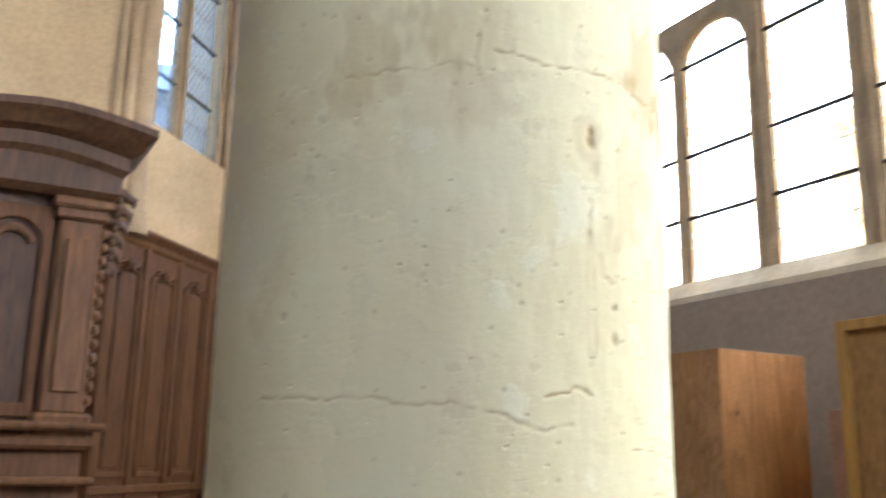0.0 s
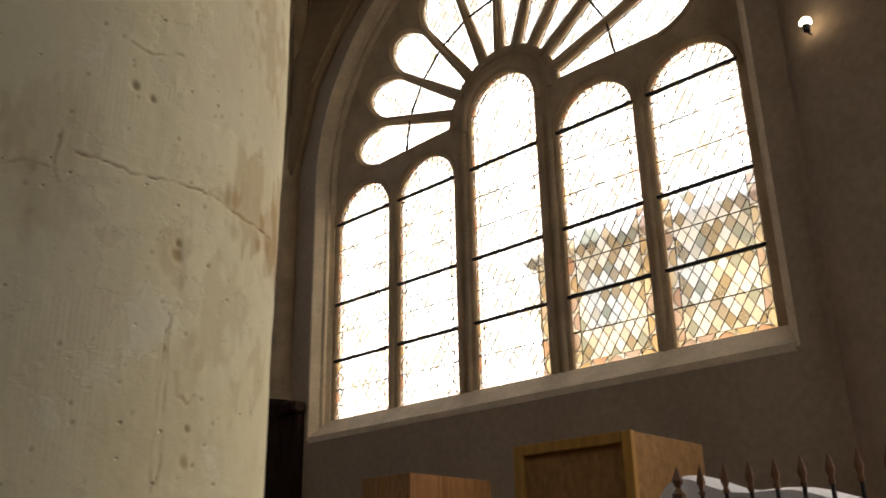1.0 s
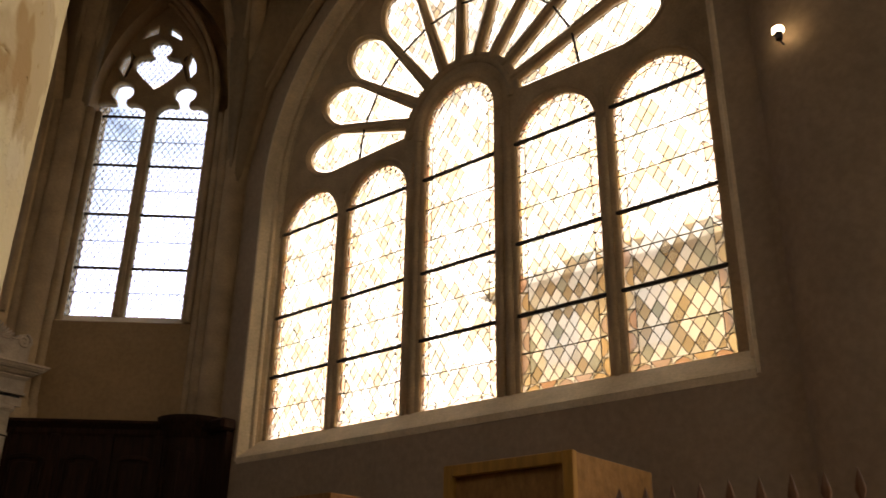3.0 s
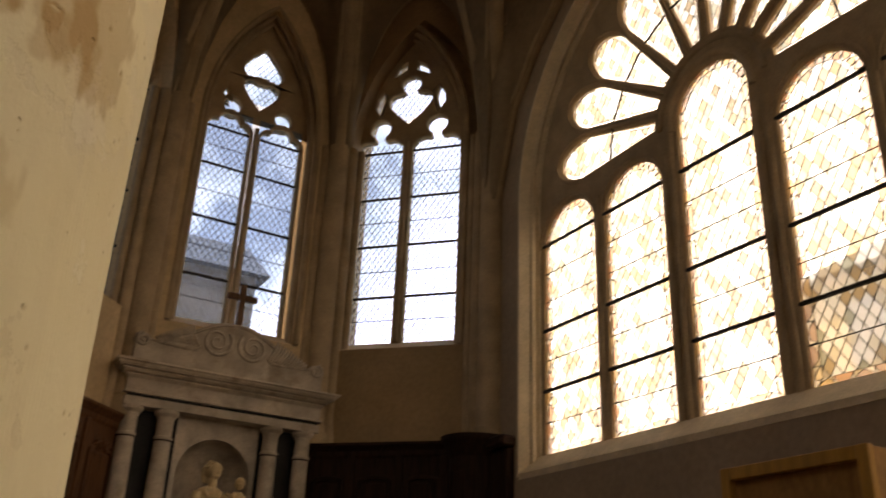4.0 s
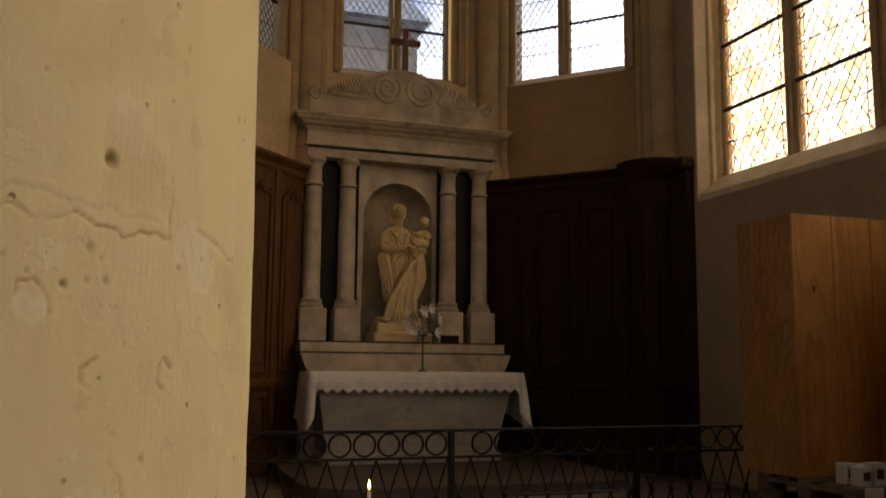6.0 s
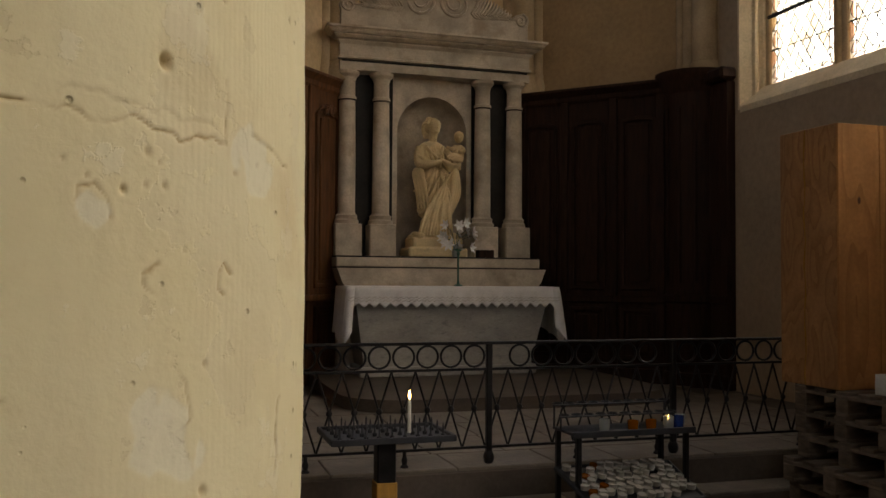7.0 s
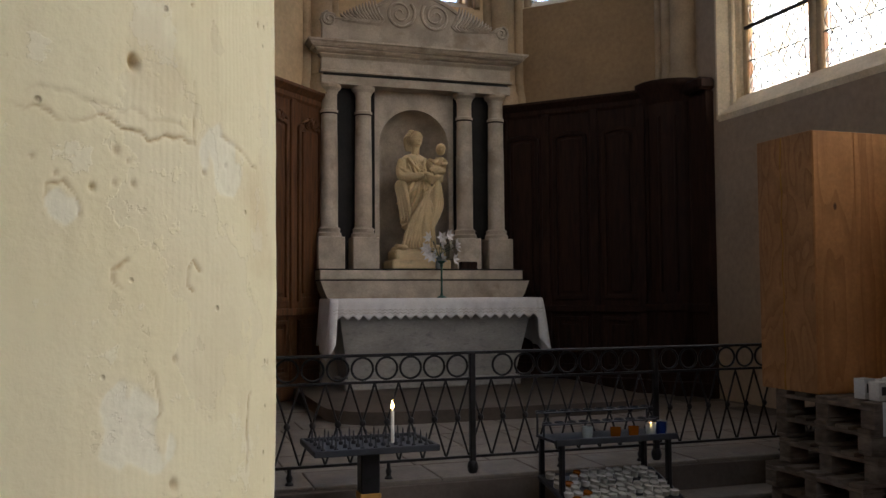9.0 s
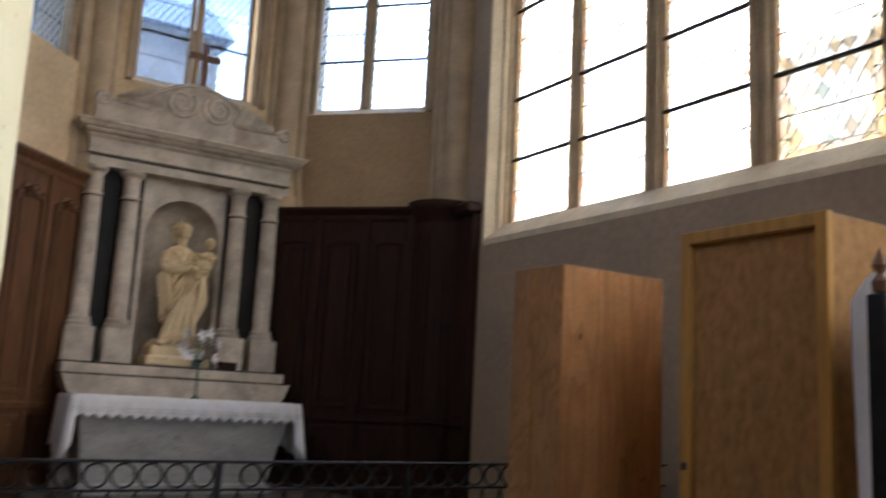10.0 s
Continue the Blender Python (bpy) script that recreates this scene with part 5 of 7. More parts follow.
def altar_cloth():
    """A linen cloth: flat on top, a short lace front, long side falls."""
    sh = Shape()
    x0, x1 = rel(1.74), rel(4.095)
    top = 1.445
    n = 120
    rows = []
    for y in (0.28, 0.1, -0.1, -0.28, -0.345):
        rows.append([(x0 + (x1 - x0) * i / n, y, top + 0.002 * math.sin(i * 0.9 + y * 9)) for i in range(n + 1)])
    teeth = 21
    for k in range(1, 10):
        v = k / 9
        row = []
        for i in range(n + 1):
            u = i / n
            saw = abs(((u * teeth) % 1.0) - 0.5) * 2
            drop = 0.165 + 0.055 * (1 - saw)
            fold = (0.010 * math.sin(u * 40 + math.sin(u * 11) * 2) + 0.006 * math.sin(u * 97)) * v
            row.append((x0 + (x1 - x0) * u, -0.355 + fold - 0.008 * v, top - 0.004 - drop * v))
        rows.append(row)
    sh.grid(rows)
    for sgn, xe, hang in ((-1, x0, 0.62), (1, x1, 0.60)):
        rows = []
        for k in range(17):
            v = k / 16
            row = []
            for i in range(25):
                u = i / 24
                y = -0.355 + 0.64 * u
                f = 0.018 * math.sin(u * 17 + 1.3 * sgn) * v + 0.01 * math.sin(u * 31) * v
                edge_z = hang * (1 - 0.25 * u) + 0.025 * abs(((u * 7) % 1.0) - 0.5)
                row.append((xe + sgn * (0.004 + (0.04 + 0.02 * (1 - u)) * v ** 0.8 + f * 0.7), y + 0.05 * v * (0.3 - u), top - edge_z * v))
            rows.append(row)
        sh.grid(rows)
        # the corner fold that falls beside the front
        rows = []
        for k in range(15):
            v = k / 14
            row = []
            for i in range(9):
                u = i / 8
                out = ((0.05 if sgn < 0 else 0.10) * v ** 0.8) * (1 - u)
                row.append((xe + sgn * (0.004 + out) - sgn * u * 0.075 * (1 - 0.35 * v), -0.357 - 0.03 * math.sin(math.pi * u) * (0.3 + v), top - 0.003 - (hang - 0.16 * u) * v))
            rows.append(row)
        sh.grid(rows)
    return sh


cloth = solo("altar_cloth", altar_cloth(), CLOTH, "white linen altar cloth with a zigzag lace hem", "altar cloth", smooth=50)
cloth.location = (RX, 9.45, 0)
md = cloth.modifiers.new("thickness", "SOLIDIFY")
md.thickness, md.offset = 0.004, 1
lace = Shape()
for i in range(42):
    u = (i + 0.5) / 42
    x = rel(1.74) + (2.355) * u
    for dz in (0.105, 0.135):
        lace.tube([(x - 0.028, -0.376, 1.445 - dz), (x, -0.378, 1.445 - dz - 0.022), (x + 0.028, -0.376, 1.445 - dz)], 0.0028, 4)
lo = part("lace_trim", lace, RETABLE, cloth, "openwork lace band")

s = Shape()
pts = [(1.45 + 0.55 * (1 - math.cos(a)), 7.40 + 0.55 * (1 - math.sin(a))) for a in [math.pi / 2 * k / 10 for k in range(11)]]
out = [(4.62, 10.3), (1.45, 10.3)] + pts + [(4.62 - x + 1.45, y) for x, y in pts[::-1]]
s.prism(out, PLATFORM - 0.05, 0.495)
solo("altar_step", s, FLOOR, "low stone altar step with rounded corners", "step", "structure", smooth=30)

# ---------------------------------------------------------------- statue


def statue_mesh():
    """A draped standing figure holding a child, fused into one block."""
    sh = Shape()
    rng = random.Random(3)

    def crease(q, sharp=0.65):
        return 1 - 2 * abs(math.sin(q)) ** sharp

    def swag(pts, r):
        """A run of cloth through a few places, rounded between them."""
        out, rad = [], []
        n = len(pts) - 1
        for i in range(n):
            p0, p1, p2, p3 = (Vector(pts[max(0, min(n, i + d))]) for d in (-1, 0, 1, 2))
            for k in range(5):
                u = k / 5
                out.append(0.5 * (2 * p1 + (p2 - p0) * u + (2 * p0 - 5 * p1 + 4 * p2 - p3) * u * u + (3 * p1 - p0 - 3 * p2 + p3) * u ** 3))
                rad.append(r[i] + (r[i + 1] - r[i]) * u)
        sh.tube(out + [pts[-1]], rad + [r[-1]], 9)

    # skirt and mantle: the folds fan out from the hip that carries the child
    levels, n = 90, 120
    zs = [0.0, 0.18, 0.36, 0.52, 0.66, 0.76, 0.86, 1.0]
    xl = [-0.20, -0.195, -0.205, -0.215, -0.225, -0.17, -0.15, -0.13]
    xr = [0.20, 0.185, 0.19, 0.225, 0.225, 0.16, 0.13, 0.10]
    dp = [0.17, 0.16, 0.155, 0.16, 0.165, 0.125, 0.12, 0.10]
    rows = []
    for j in range(levels + 1):
        v = j / levels
        z = 2.03 + 1.10 * v
        l_, r_, d_ = (float(np.interp(v, zs, q)) for q in (xl, xr, dp))
        cx, w = (l_ + r_) / 2, (r_ - l_) / 2
        row = []
        for i in range(n):
            a = 2 * math.pi * i / n
            x, y = cx + w * math.cos(a), d_ * math.sin(a)
            if v < 0.74:
                fan = math.atan2(x - 0.20 - 0.04 * math.sin(6 * v), 3.05 - z)
                amp = 0.052 * (1 - 0.45 * v)
                q = amp * (0.75 * crease(fan * (12 + 5 * v) + 0.8 + 0.5 * math.sin(5 * v)) + 0.4 * crease(fan * 27 + 2.0 * math.sin(9 * v)))
                q += 0.018 * crease(a * 2.5 + 3 * v) * (1 - v)
            else:
                q = 0.016 * crease(a * 5 + 8 * v) + 0.010 * crease(x * 30 + z * 26)
            k = 1 + q / 0.16
            row.append((cx + (x - cx) * k, y * k, z))
        rows.append(row)
    flat = [p for r in rows for p in r]
    fs = [(j * n + i, j * n + (i + 1) % n, (j + 1) * n + (i + 1) % n, (j + 1) * n + i) for j in range(levels) for i in range(n)]
    fs += [tuple(reversed(range(n))), tuple(levels * n + i for i in range(n))]
    sh.add(flat, fs)
    # shoulders, neck, head turned to the child, hair and veil
    sh.ball((-0.03, 0.0, 3.10), (0.155, 0.10, 0.085), 20, 12)
    swag([(-0.02, 0.0, 3.12), (-0.015, -0.02, 3.20), (-0.01, -0.03, 3.28)], [0.062, 0.05, 0.05])
    sh.ball((-0.005, -0.045, 3.345), (0.070, 0.082, 0.096), 20, 14)
    sh.ball((0.012, -0.115, 3.335), (0.013, 0.020, 0.020), 8, 6)
    sh.ball((0.006, -0.100, 3.292), (0.030, 0.024, 0.022), 10, 8)
    sh.ball((-0.03, 0.015, 3.365), (0.078, 0.09, 0.092), 20, 14)
    sh.ball((-0.05, 0.03, 3.445), (0.045, 0.05, 0.035), 12, 8)
    for k in range(9):
        a = math.pi * (0.05 + 0.11 * k)
        swag([(-0.015 + 0.078 * math.cos(a), -0.06, 3.375 + 0.07 * math.sin(a)), (-0.035 + 0.098 * math.cos(a), 0.0, 3.36 + 0.075 * math.sin(a)), (-0.05 + 0.075 * math.cos(a), 0.06, 3.31), (-0.05 + 0.05 * math.cos(a), 0.06, 3.22)], [0.012, 0.017, 0.015, 0.01])
    # open neck of the gown and gathers on the breast
    swag([(-0.12, -0.07, 3.13), (-0.05, -0.125, 3.02), (0.03, -0.13, 2.95)], [0.016, 0.018, 0.012])
    swag([(0.10, -0.07, 3.12), (0.06, -0.125, 3.04), (0.03, -0.135, 2.95)], [0.016, 0.018, 0.012])
    for k in range(5):
        swag([(-0.13 + 0.05 * k, -0.10, 3.06), (-0.10 + 0.045 * k, -0.135, 2.96), (-0.07 + 0.035 * k, -0.135, 2.86)], [0.008, 0.014, 0.009])
    # sleeve that hangs, forearm and open palm under the child
    swag([(-0.165, -0.01, 3.10), (-0.195, -0.03, 3.00), (-0.185, -0.08, 2.90), (-0.09, -0.17, 2.885), (0.03, -0.21, 2.915)], [0.058, 0.062, 0.062, 0.045, 0.03])
    for k in range(5):
        swag([(-0.235 + 0.012 * k, -0.05 - 0.012 * k, 3.03 - 0.03 * k), (-0.19 + 0.02 * k, -0.115 - 0.016 * k, 2.975 - 0.022 * k), (-0.12 + 0.03 * k, -0.13 - 0.018 * k, 2.97 - 0.02 * k)], [0.008, 0.013, 0.007])
    sh.ball((0.07, -0.22, 2.925), (0.05, 0.028, 0.018), 10, 8)
    swag([(0.11, -0.01, 3.08), (0.20, -0.05, 2.98), (0.22, -0.12, 2.90), (0.12, -0.19, 2.90)], [0.055, 0.06, 0.052, 0.034])
    # cloth gathered over the arm, the mantle's flare at the hip and its zigzag fall
    for k in range(6):
        swag([(0.00 + 0.02 * k, -0.205, 2.965 - 0.016 * k), (0.12, -0.235 + 0.008 * k, 2.895 - 0.014 * k), (0.24, -0.19 + 0.02 * k, 2.90 - 0.012 * k), (0.30, -0.11, 2.955 - 0.02 * k)], [0.010, 0.020, 0.022, 0.012])
    for k in range(4):
        swag([(-0.17, -0.09, 2.86), (-0.24 + 0.02 * k, -0.04 - 0.02 * k, 2.80), (-0.225 + 0.025 * k, -0.06 - 0.03 * k, 2.62), (-0.21 + 0.03 * k, -0.08 - 0.03 * k, 2.36)], [0.020, 0.036, 0.026, 0.010])
    for k in range(4):
        swag([(0.20 + 0.016 * k, -0.15 + 0.03 * k, 2.90), (0.20 + 0.026 * k, -0.16 + 0.035 * k, 2.74), (0.19 + 0.034 * k, -0.16 + 0.035 * k, 2.60 - 0.02 * k), (0.15 + 0.012 * k, -0.17 + 0.035 * k, 2.34 - 0.02 * k)], [0.030, 0.036, 0.030, 0.012])
    # long folds of the skirt in high relief
    for k in range(11):
        x = -0.21 + 0.038 * k
        b = 0.012 * math.sin(k * 2.3)
        swag([(0.17 - 0.012 * k, -0.195, 2.80 - 0.012 * k), (0.07 + x * 0.35, -0.205 + b, 2.56 + b), (x * 0.8 + 0.02, -0.195 - b, 2.30), (x * 1.05, -0.185 + b, 2.05)], [0.008, 0.015, 0.018 + b * 0.3, 0.013])
    # the child, seated on the arm
    swag([(0.255, -0.12, 2.96), (0.265, -0.125, 3.04), (0.26, -0.125, 3.13)], [0.075, 0.078, 0.055])
    sh.ball((0.265, -0.14, 3.225), (0.058, 0.062, 0.068), 16, 12)
    sh.ball((0.275, -0.12, 3.245), (0.060, 0.06, 0.06), 14, 10)
    sh.ball((0.25, -0.20, 3.215), (0.010, 0.012, 0.012), 8, 6)
    swag([(0.22, -0.15, 3.11), (0.17, -0.19, 3.075), (0.11, -0.16, 3.10)], [0.028, 0.026, 0.02])
    swag([(0.30, -0.16, 3.10), (0.305, -0.21, 3.05), (0.24, -0.225, 3.045)], [0.028, 0.027, 0.022])
    swag([(0.24, -0.17, 2.98), (0.16, -0.225, 2.985), (0.10, -0.235, 2.95)], [0.044, 0.038, 0.024])
    swag([(0.28, -0.17, 2.96), (0.21, -0.24, 2.955), (0.14, -0.25, 2.925)], [0.044, 0.038, 0.024])
    # rough foot and stepped plinth
    for k in range(14):
        sh.ball((rng.uniform(-0.24, 0.24), rng.uniform(-0.17, 0.1), rng.uniform(2.0, 2.06)), (rng.uniform(0.05, 0.09), 0.06, rng.uniform(0.03, 0.055)), 10, 8)
    sh.box((-0.31, -0.20, 1.90), (0.31, 0.17, 2.03), 0.02)
    sh.box((-0.36, -0.235, 1.79), (0.36, 0.19, 1.91), 0.02)
    me = sh.mesh("statue")
    ob = new("statue_raw", me)
    md_ = ob.modifiers.new("fuse", "REMESH")
    md_.mode, md_.voxel_size = "VOXEL", 0.0055
    sm = ob.modifiers.new("soften", "SMOOTH")
    sm.iterations, sm.factor = 1, 0.4
    dg = bpy.context.evaluated_depsgraph_get()
    out_ = bpy.data.meshes.new_from_object(ob.evaluated_get(dg))
    bpy.data.objects.remove(ob)
    out_.name = "statue"
    return out_


statue = solo("statue", statue_mesh(), STATUE, "ivory stone statue of a draped figure with a child", "statue", smooth=180)
statue.location = (RX + 0.02, 10.22, -0.015)

# ---------------------------------------------------------------- flowers, candlestick and case on the altar
vase = thing("flower_vase", "small glass vase with white lily blossoms", "flowers", (3.17, 9.93, 1.777))
s = Shape()
s.lathe([(0.0, 0.0), (0.035, 0.0), (0.045, 0.03), (0.04, 0.09), (0.028, 0.12), (0.036, 0.15)], 0, 0, 14)
part("vase", s, CUP_CLEAR, vase)
rng = random.Random(11)
stems = Shape()
for k in range(15):
    a = rng.uniform(0, 2 * math.pi)
    rr = rng.uniform(0.03, 0.17)
    tip = (rr * math.cos(a) * 1.15, rr * math.sin(a) * 0.5 - 0.03, rng.uniform(0.12, 0.50 - rr))
    stems.tube([(0, 0, 0.1), (tip[0] * 0.4, tip[1] * 0.4, tip[2] * 0.7 + 0.03), tip], 0.003, 4)
    fl = Shape()
    t = Vector((math.cos(a), math.sin(a) - 0.8, rng.uniform(-0.1, 0.6))).normalized()
    side = t.cross(Vector((0, 0, 1))).normalized()
    up = side.cross(t)
    for q in range(6):
        b = 2 * math.pi * q / 6
        d = side * math.cos(b) + up * math.sin(b)
        e = side * math.cos(b + 0.5) + up * math.sin(b + 0.5)
        g = side * math.cos(b - 0.5) + up * math.sin(b - 0.5)
        p0 = Vector(tip)
        fl.add([p0, p0 + t * 0.02 + e * 0.042, p0 + t * 0.04 + d * 0.080, p0 + t * 0.02 + g * 0.042], [(0, 1, 2, 3)])
    part("blossom", fl, CLOTH, vase, smooth=60)
part("stems", stems, GREEN, vase)
stick = thing("candlestick", "thin green bronze candlestick on the altar", "candlestick", (3.045, 9.45, 1.448))
s = Shape()
s.lathe([(0.05, 0.0), (0.05, 0.012), (0.018, 0.03), (0.011, 0.06), (0.011, 0.34), (0.02, 0.36), (0.014, 0.38), (0.045, 0.40), (0.045, 0.412), (0.0, 0.412)], 0, 0, 14)
part("stem", s, GREEN, stick)
s = Shape()
s.box((3.42, 9.86, 1.777), (3.62, 9.945, 1.87), 0.006)
solo("case", s, DARKWOOD, "small dark case lying on the altarpiece ledge", "case")

# ---------------------------------------------------------------- dark panelling round the apse


def panelling(name, a, b, z0, z1, wood, bays, label, cornice=0.10, deep=0.09, crest=False):
    """Panelled wainscot whose back runs from a to b, with a cornice."""
    d = Vector((b[0] - a[0], b[1] - a[1], 0))
    ln = d.length
    t = thing(name, label, "panelling", (a[0], a[1], 0), math.degrees(math.atan2(d.y, d.x)))
    sh = Shape()
    sh.box((0, -deep, z0), (ln, 0, z1 - 0.13))
    part("backing", sh, wood, t)
    w = ln / bays
    for k in range(bays):
        for zz0, zz1 in ((z0 + 0.25, z0 + 0.85), (z0 + 1.05, z1 - 0.45)):
            outer = [(k * w + 0.09, zz0), ((k + 1) * w - 0.09, zz0), ((k + 1) * w - 0.09, zz1)]
            if zz1 > z1 - 0.6:
                outer += arc((k + 0.5) * w, zz1, w / 2 - 0.09, 0, 180, 10)[1:-1]
                outer = [(x, zz1 + (z - zz1) * 0.35 if z > zz1 else z) for x, z in outer]
            outer += [(k * w + 0.09, zz1)]
            inn = inset(outer, 0.05)
            f = plate("panel_moulding", [outer, inn], 0.035, 0.01, frame_of((0, -deep - 0.012, 0), (1, 0)))
            part("panel_moulding", f, wood, t)
            inn2 = inset(outer, 0.09)
            if len(inn2) > 2:
                part("panel", plate("panel", [inn2], 0.03, 0.01, frame_of((0, -deep - 0.008, 0), (1, 0))), wood, t)
        if crest:
            sh = Shape()
            xc, zc = (k + 0.5) * w, z1 - 0.40
            for sg in (-1, 1):
                sh.tube([(xc + sg * (0.03 + 0.085 * (1 - q / 22) * math.cos(0.45 * q) + 0.05), -deep - 0.03, zc + 0.075 * (1 - q / 22) * math.sin(0.45 * q)) for q in range(18)], [0.017 - 0.0006 * q for q in range(18)], 6)
                for q in range(4):
                    sh.tube([(xc + sg * 0.02 * q, -deep - 0.03, zc - 0.02), (xc + sg * (0.03 + 0.03 * q), -deep - 0.045, zc + 0.07 - 0.012 * q), (xc + sg * (0.05 + 0.05 * q), -deep - 0.03, zc + 0.09 - 0.03 * q)], [0.010, 0.020, 0.006], 6)
            sh.ball((xc, -deep - 0.035, zc + 0.02), (0.035, 0.03, 0.05), 10, 8)
            part("carved_crest", sh, wood, t, "carved shell crest with scrolls", smooth=60)
    for k in range(bays + 1):
        sh = Shape()
        x = min(max(k * w, 0.05), ln - 0.05)
        sh.box((x - 0.05, -deep - 0.03, z0), (x + 0.05, -deep + 0.01, z1 - 0.15), 0.008)
        part("stile", sh, wood, t)
    sh = Shape()
    sh.box((-0.005, -deep - 0.045, z0 + 0.90), (ln + 0.005, -deep + 0.01, z0 + 0.98), 0.012)
    part("dado_rail", sh, wood, t)
    sh = Shape()
    sh.box((-0.005, -deep - 0.05, z0), (ln + 0.005, -deep + 0.01, z0 + 0.16), 0.012)
    part("skirting", sh, wood, t)
    rows = []
    for j, z in ((0.01, z1 - 0.17), (0.03, z1 - 0.14), (0.035, z1 - 0.09), (cornice * 0.8, z1 - 0.05), (cornice, z1 - 0.03), (cornice, z1), (-deep, z1)):
        rows.append([(-max(j, 0) * 0.4, 0, z), (-max(j, 0) * 0.4, -deep - j, z), (ln + max(j, 0) * 0.4, -deep - j, z), (ln + max(j, 0) * 0.4, 0, z)])
    sh = Shape()
    sh.grid(rows)
    part("cornice", sh, wood, t, smooth=25)
    return t


def on_slant(u, off):
    """A point on the right slanting wall, u of the way from its far corner, off from it."""
    return (CORNER2[0] + (CORNER[0] - CORNER2[0]) * u - NX * off, CORNER2[1] + (CORNER[1] - CORNER2[1]) * u - NY * off)


# one oak in two tones: shaded on the right, lit on the left
panelling("wainscot", on_slant(0.0, 0.03), on_slant(0.80, 0.03), PLATFORM, 3.79, DARKWOOD, 3, "tall oak wainscot along the apse wall, coloured near black for shade")
panelling("wainscot", mirror(on_slant(1.13, 0.03)), mirror(on_slant(0.0, 0.03)), PLATFORM, 3.79, PANELWOOD, 4, "tall brown oak wainscot with carved panels", crest=True)
panelling("wainscot", (CORNER2[0] - 0.05 - 0.0, YE - 0.01), (CORNER2[0] + 0.12, YE - 0.10), PLATFORM, 3.78, DARKWOOD, 1, "shade-darkened oak wainscot beside the altarpiece")
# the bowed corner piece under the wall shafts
corner_piece = thing("wainscot_corner", "bowed shade-darkened oak corner of the wainscot with a cornice", "panelling", (5.62, 8.80, 0))
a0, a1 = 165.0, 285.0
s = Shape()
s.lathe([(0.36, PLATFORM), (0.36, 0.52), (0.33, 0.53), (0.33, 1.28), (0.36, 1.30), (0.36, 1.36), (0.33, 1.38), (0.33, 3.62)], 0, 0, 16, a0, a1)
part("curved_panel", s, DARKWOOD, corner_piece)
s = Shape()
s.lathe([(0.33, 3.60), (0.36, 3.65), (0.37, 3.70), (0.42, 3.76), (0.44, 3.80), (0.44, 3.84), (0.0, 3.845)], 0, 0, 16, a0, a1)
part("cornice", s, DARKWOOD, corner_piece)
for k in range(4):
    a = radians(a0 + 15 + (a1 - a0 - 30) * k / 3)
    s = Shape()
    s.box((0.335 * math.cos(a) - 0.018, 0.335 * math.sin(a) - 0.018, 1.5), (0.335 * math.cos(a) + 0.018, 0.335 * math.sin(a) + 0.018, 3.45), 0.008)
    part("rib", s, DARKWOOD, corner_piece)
ret_w = thing("wainscot_return", "end of the shade-darkened oak wainscot on the side wall", "panelling")
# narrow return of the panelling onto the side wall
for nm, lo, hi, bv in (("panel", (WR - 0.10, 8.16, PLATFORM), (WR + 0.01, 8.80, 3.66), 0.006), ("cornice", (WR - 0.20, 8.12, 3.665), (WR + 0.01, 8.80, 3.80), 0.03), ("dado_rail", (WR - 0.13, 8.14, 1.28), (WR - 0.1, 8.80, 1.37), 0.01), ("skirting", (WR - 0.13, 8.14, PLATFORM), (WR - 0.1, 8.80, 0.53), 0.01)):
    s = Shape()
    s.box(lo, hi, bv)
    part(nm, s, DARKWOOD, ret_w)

# ---------------------------------------------------------------- carved oak screen beside the chapel
scr = thing("carved_screen", "tall carved dark oak screen with a heavy cornice", "wooden screen", (-0.87, 6.9, 0.16))
s = Shape()
s.box((-1.6, 0.0, 0.0), (0.72, 0.75, 3.62))
part("carcass", s, SCREENWOOD, scr)
for x in (0.55, -0.35, -1.3):
    s = Shape()
    s.box((x - 0.16, -0.10, 1.75), (x + 0.16, 0.02, 3.20), 0.02)
    s.box((x - 0.10, -0.13, 1.9), (x + 0.10, -0.09, 3.05), 0.015)
    pil = part("pilaster", s, BROWNWOOD, scr)
    s = Shape()
    s.box((x - 0.21, -0.15, 1.55), (x + 0.21, 0.02, 1.76), 0.03)
    part("pedestal", s, BROWNWOOD, pil)
    s = Shape()
    s.box((x - 0.19, -0.13, 3.19), (x + 0.19, 0.02, 3.29), 0.02)
    s.box((x - 0.22, -0.16, 3.28), (x + 0.22, 0.02, 3.36), 0.02)
    part("capital", s, BROWNWOOD, pil)
    s = Shape()
    for k in range(13):
        s.ball((x + 0.17, -0.07, 1.85 + 0.105 * k), (0.035, 0.05, 0.045), 8, 6)
    part("carved_edge", s, BROWNWOOD, pil, "bead-like carved edge")
s = Shape()
s.box((-1.6, -0.06, 0.0), (0.72, 0.02, 1.50), 0.02)
s.box((-1.62, -0.17, 1.50), (0.80, 0.02, 1.60), 0.03)
part("base_cabinet", s, BROWNWOOD, scr)
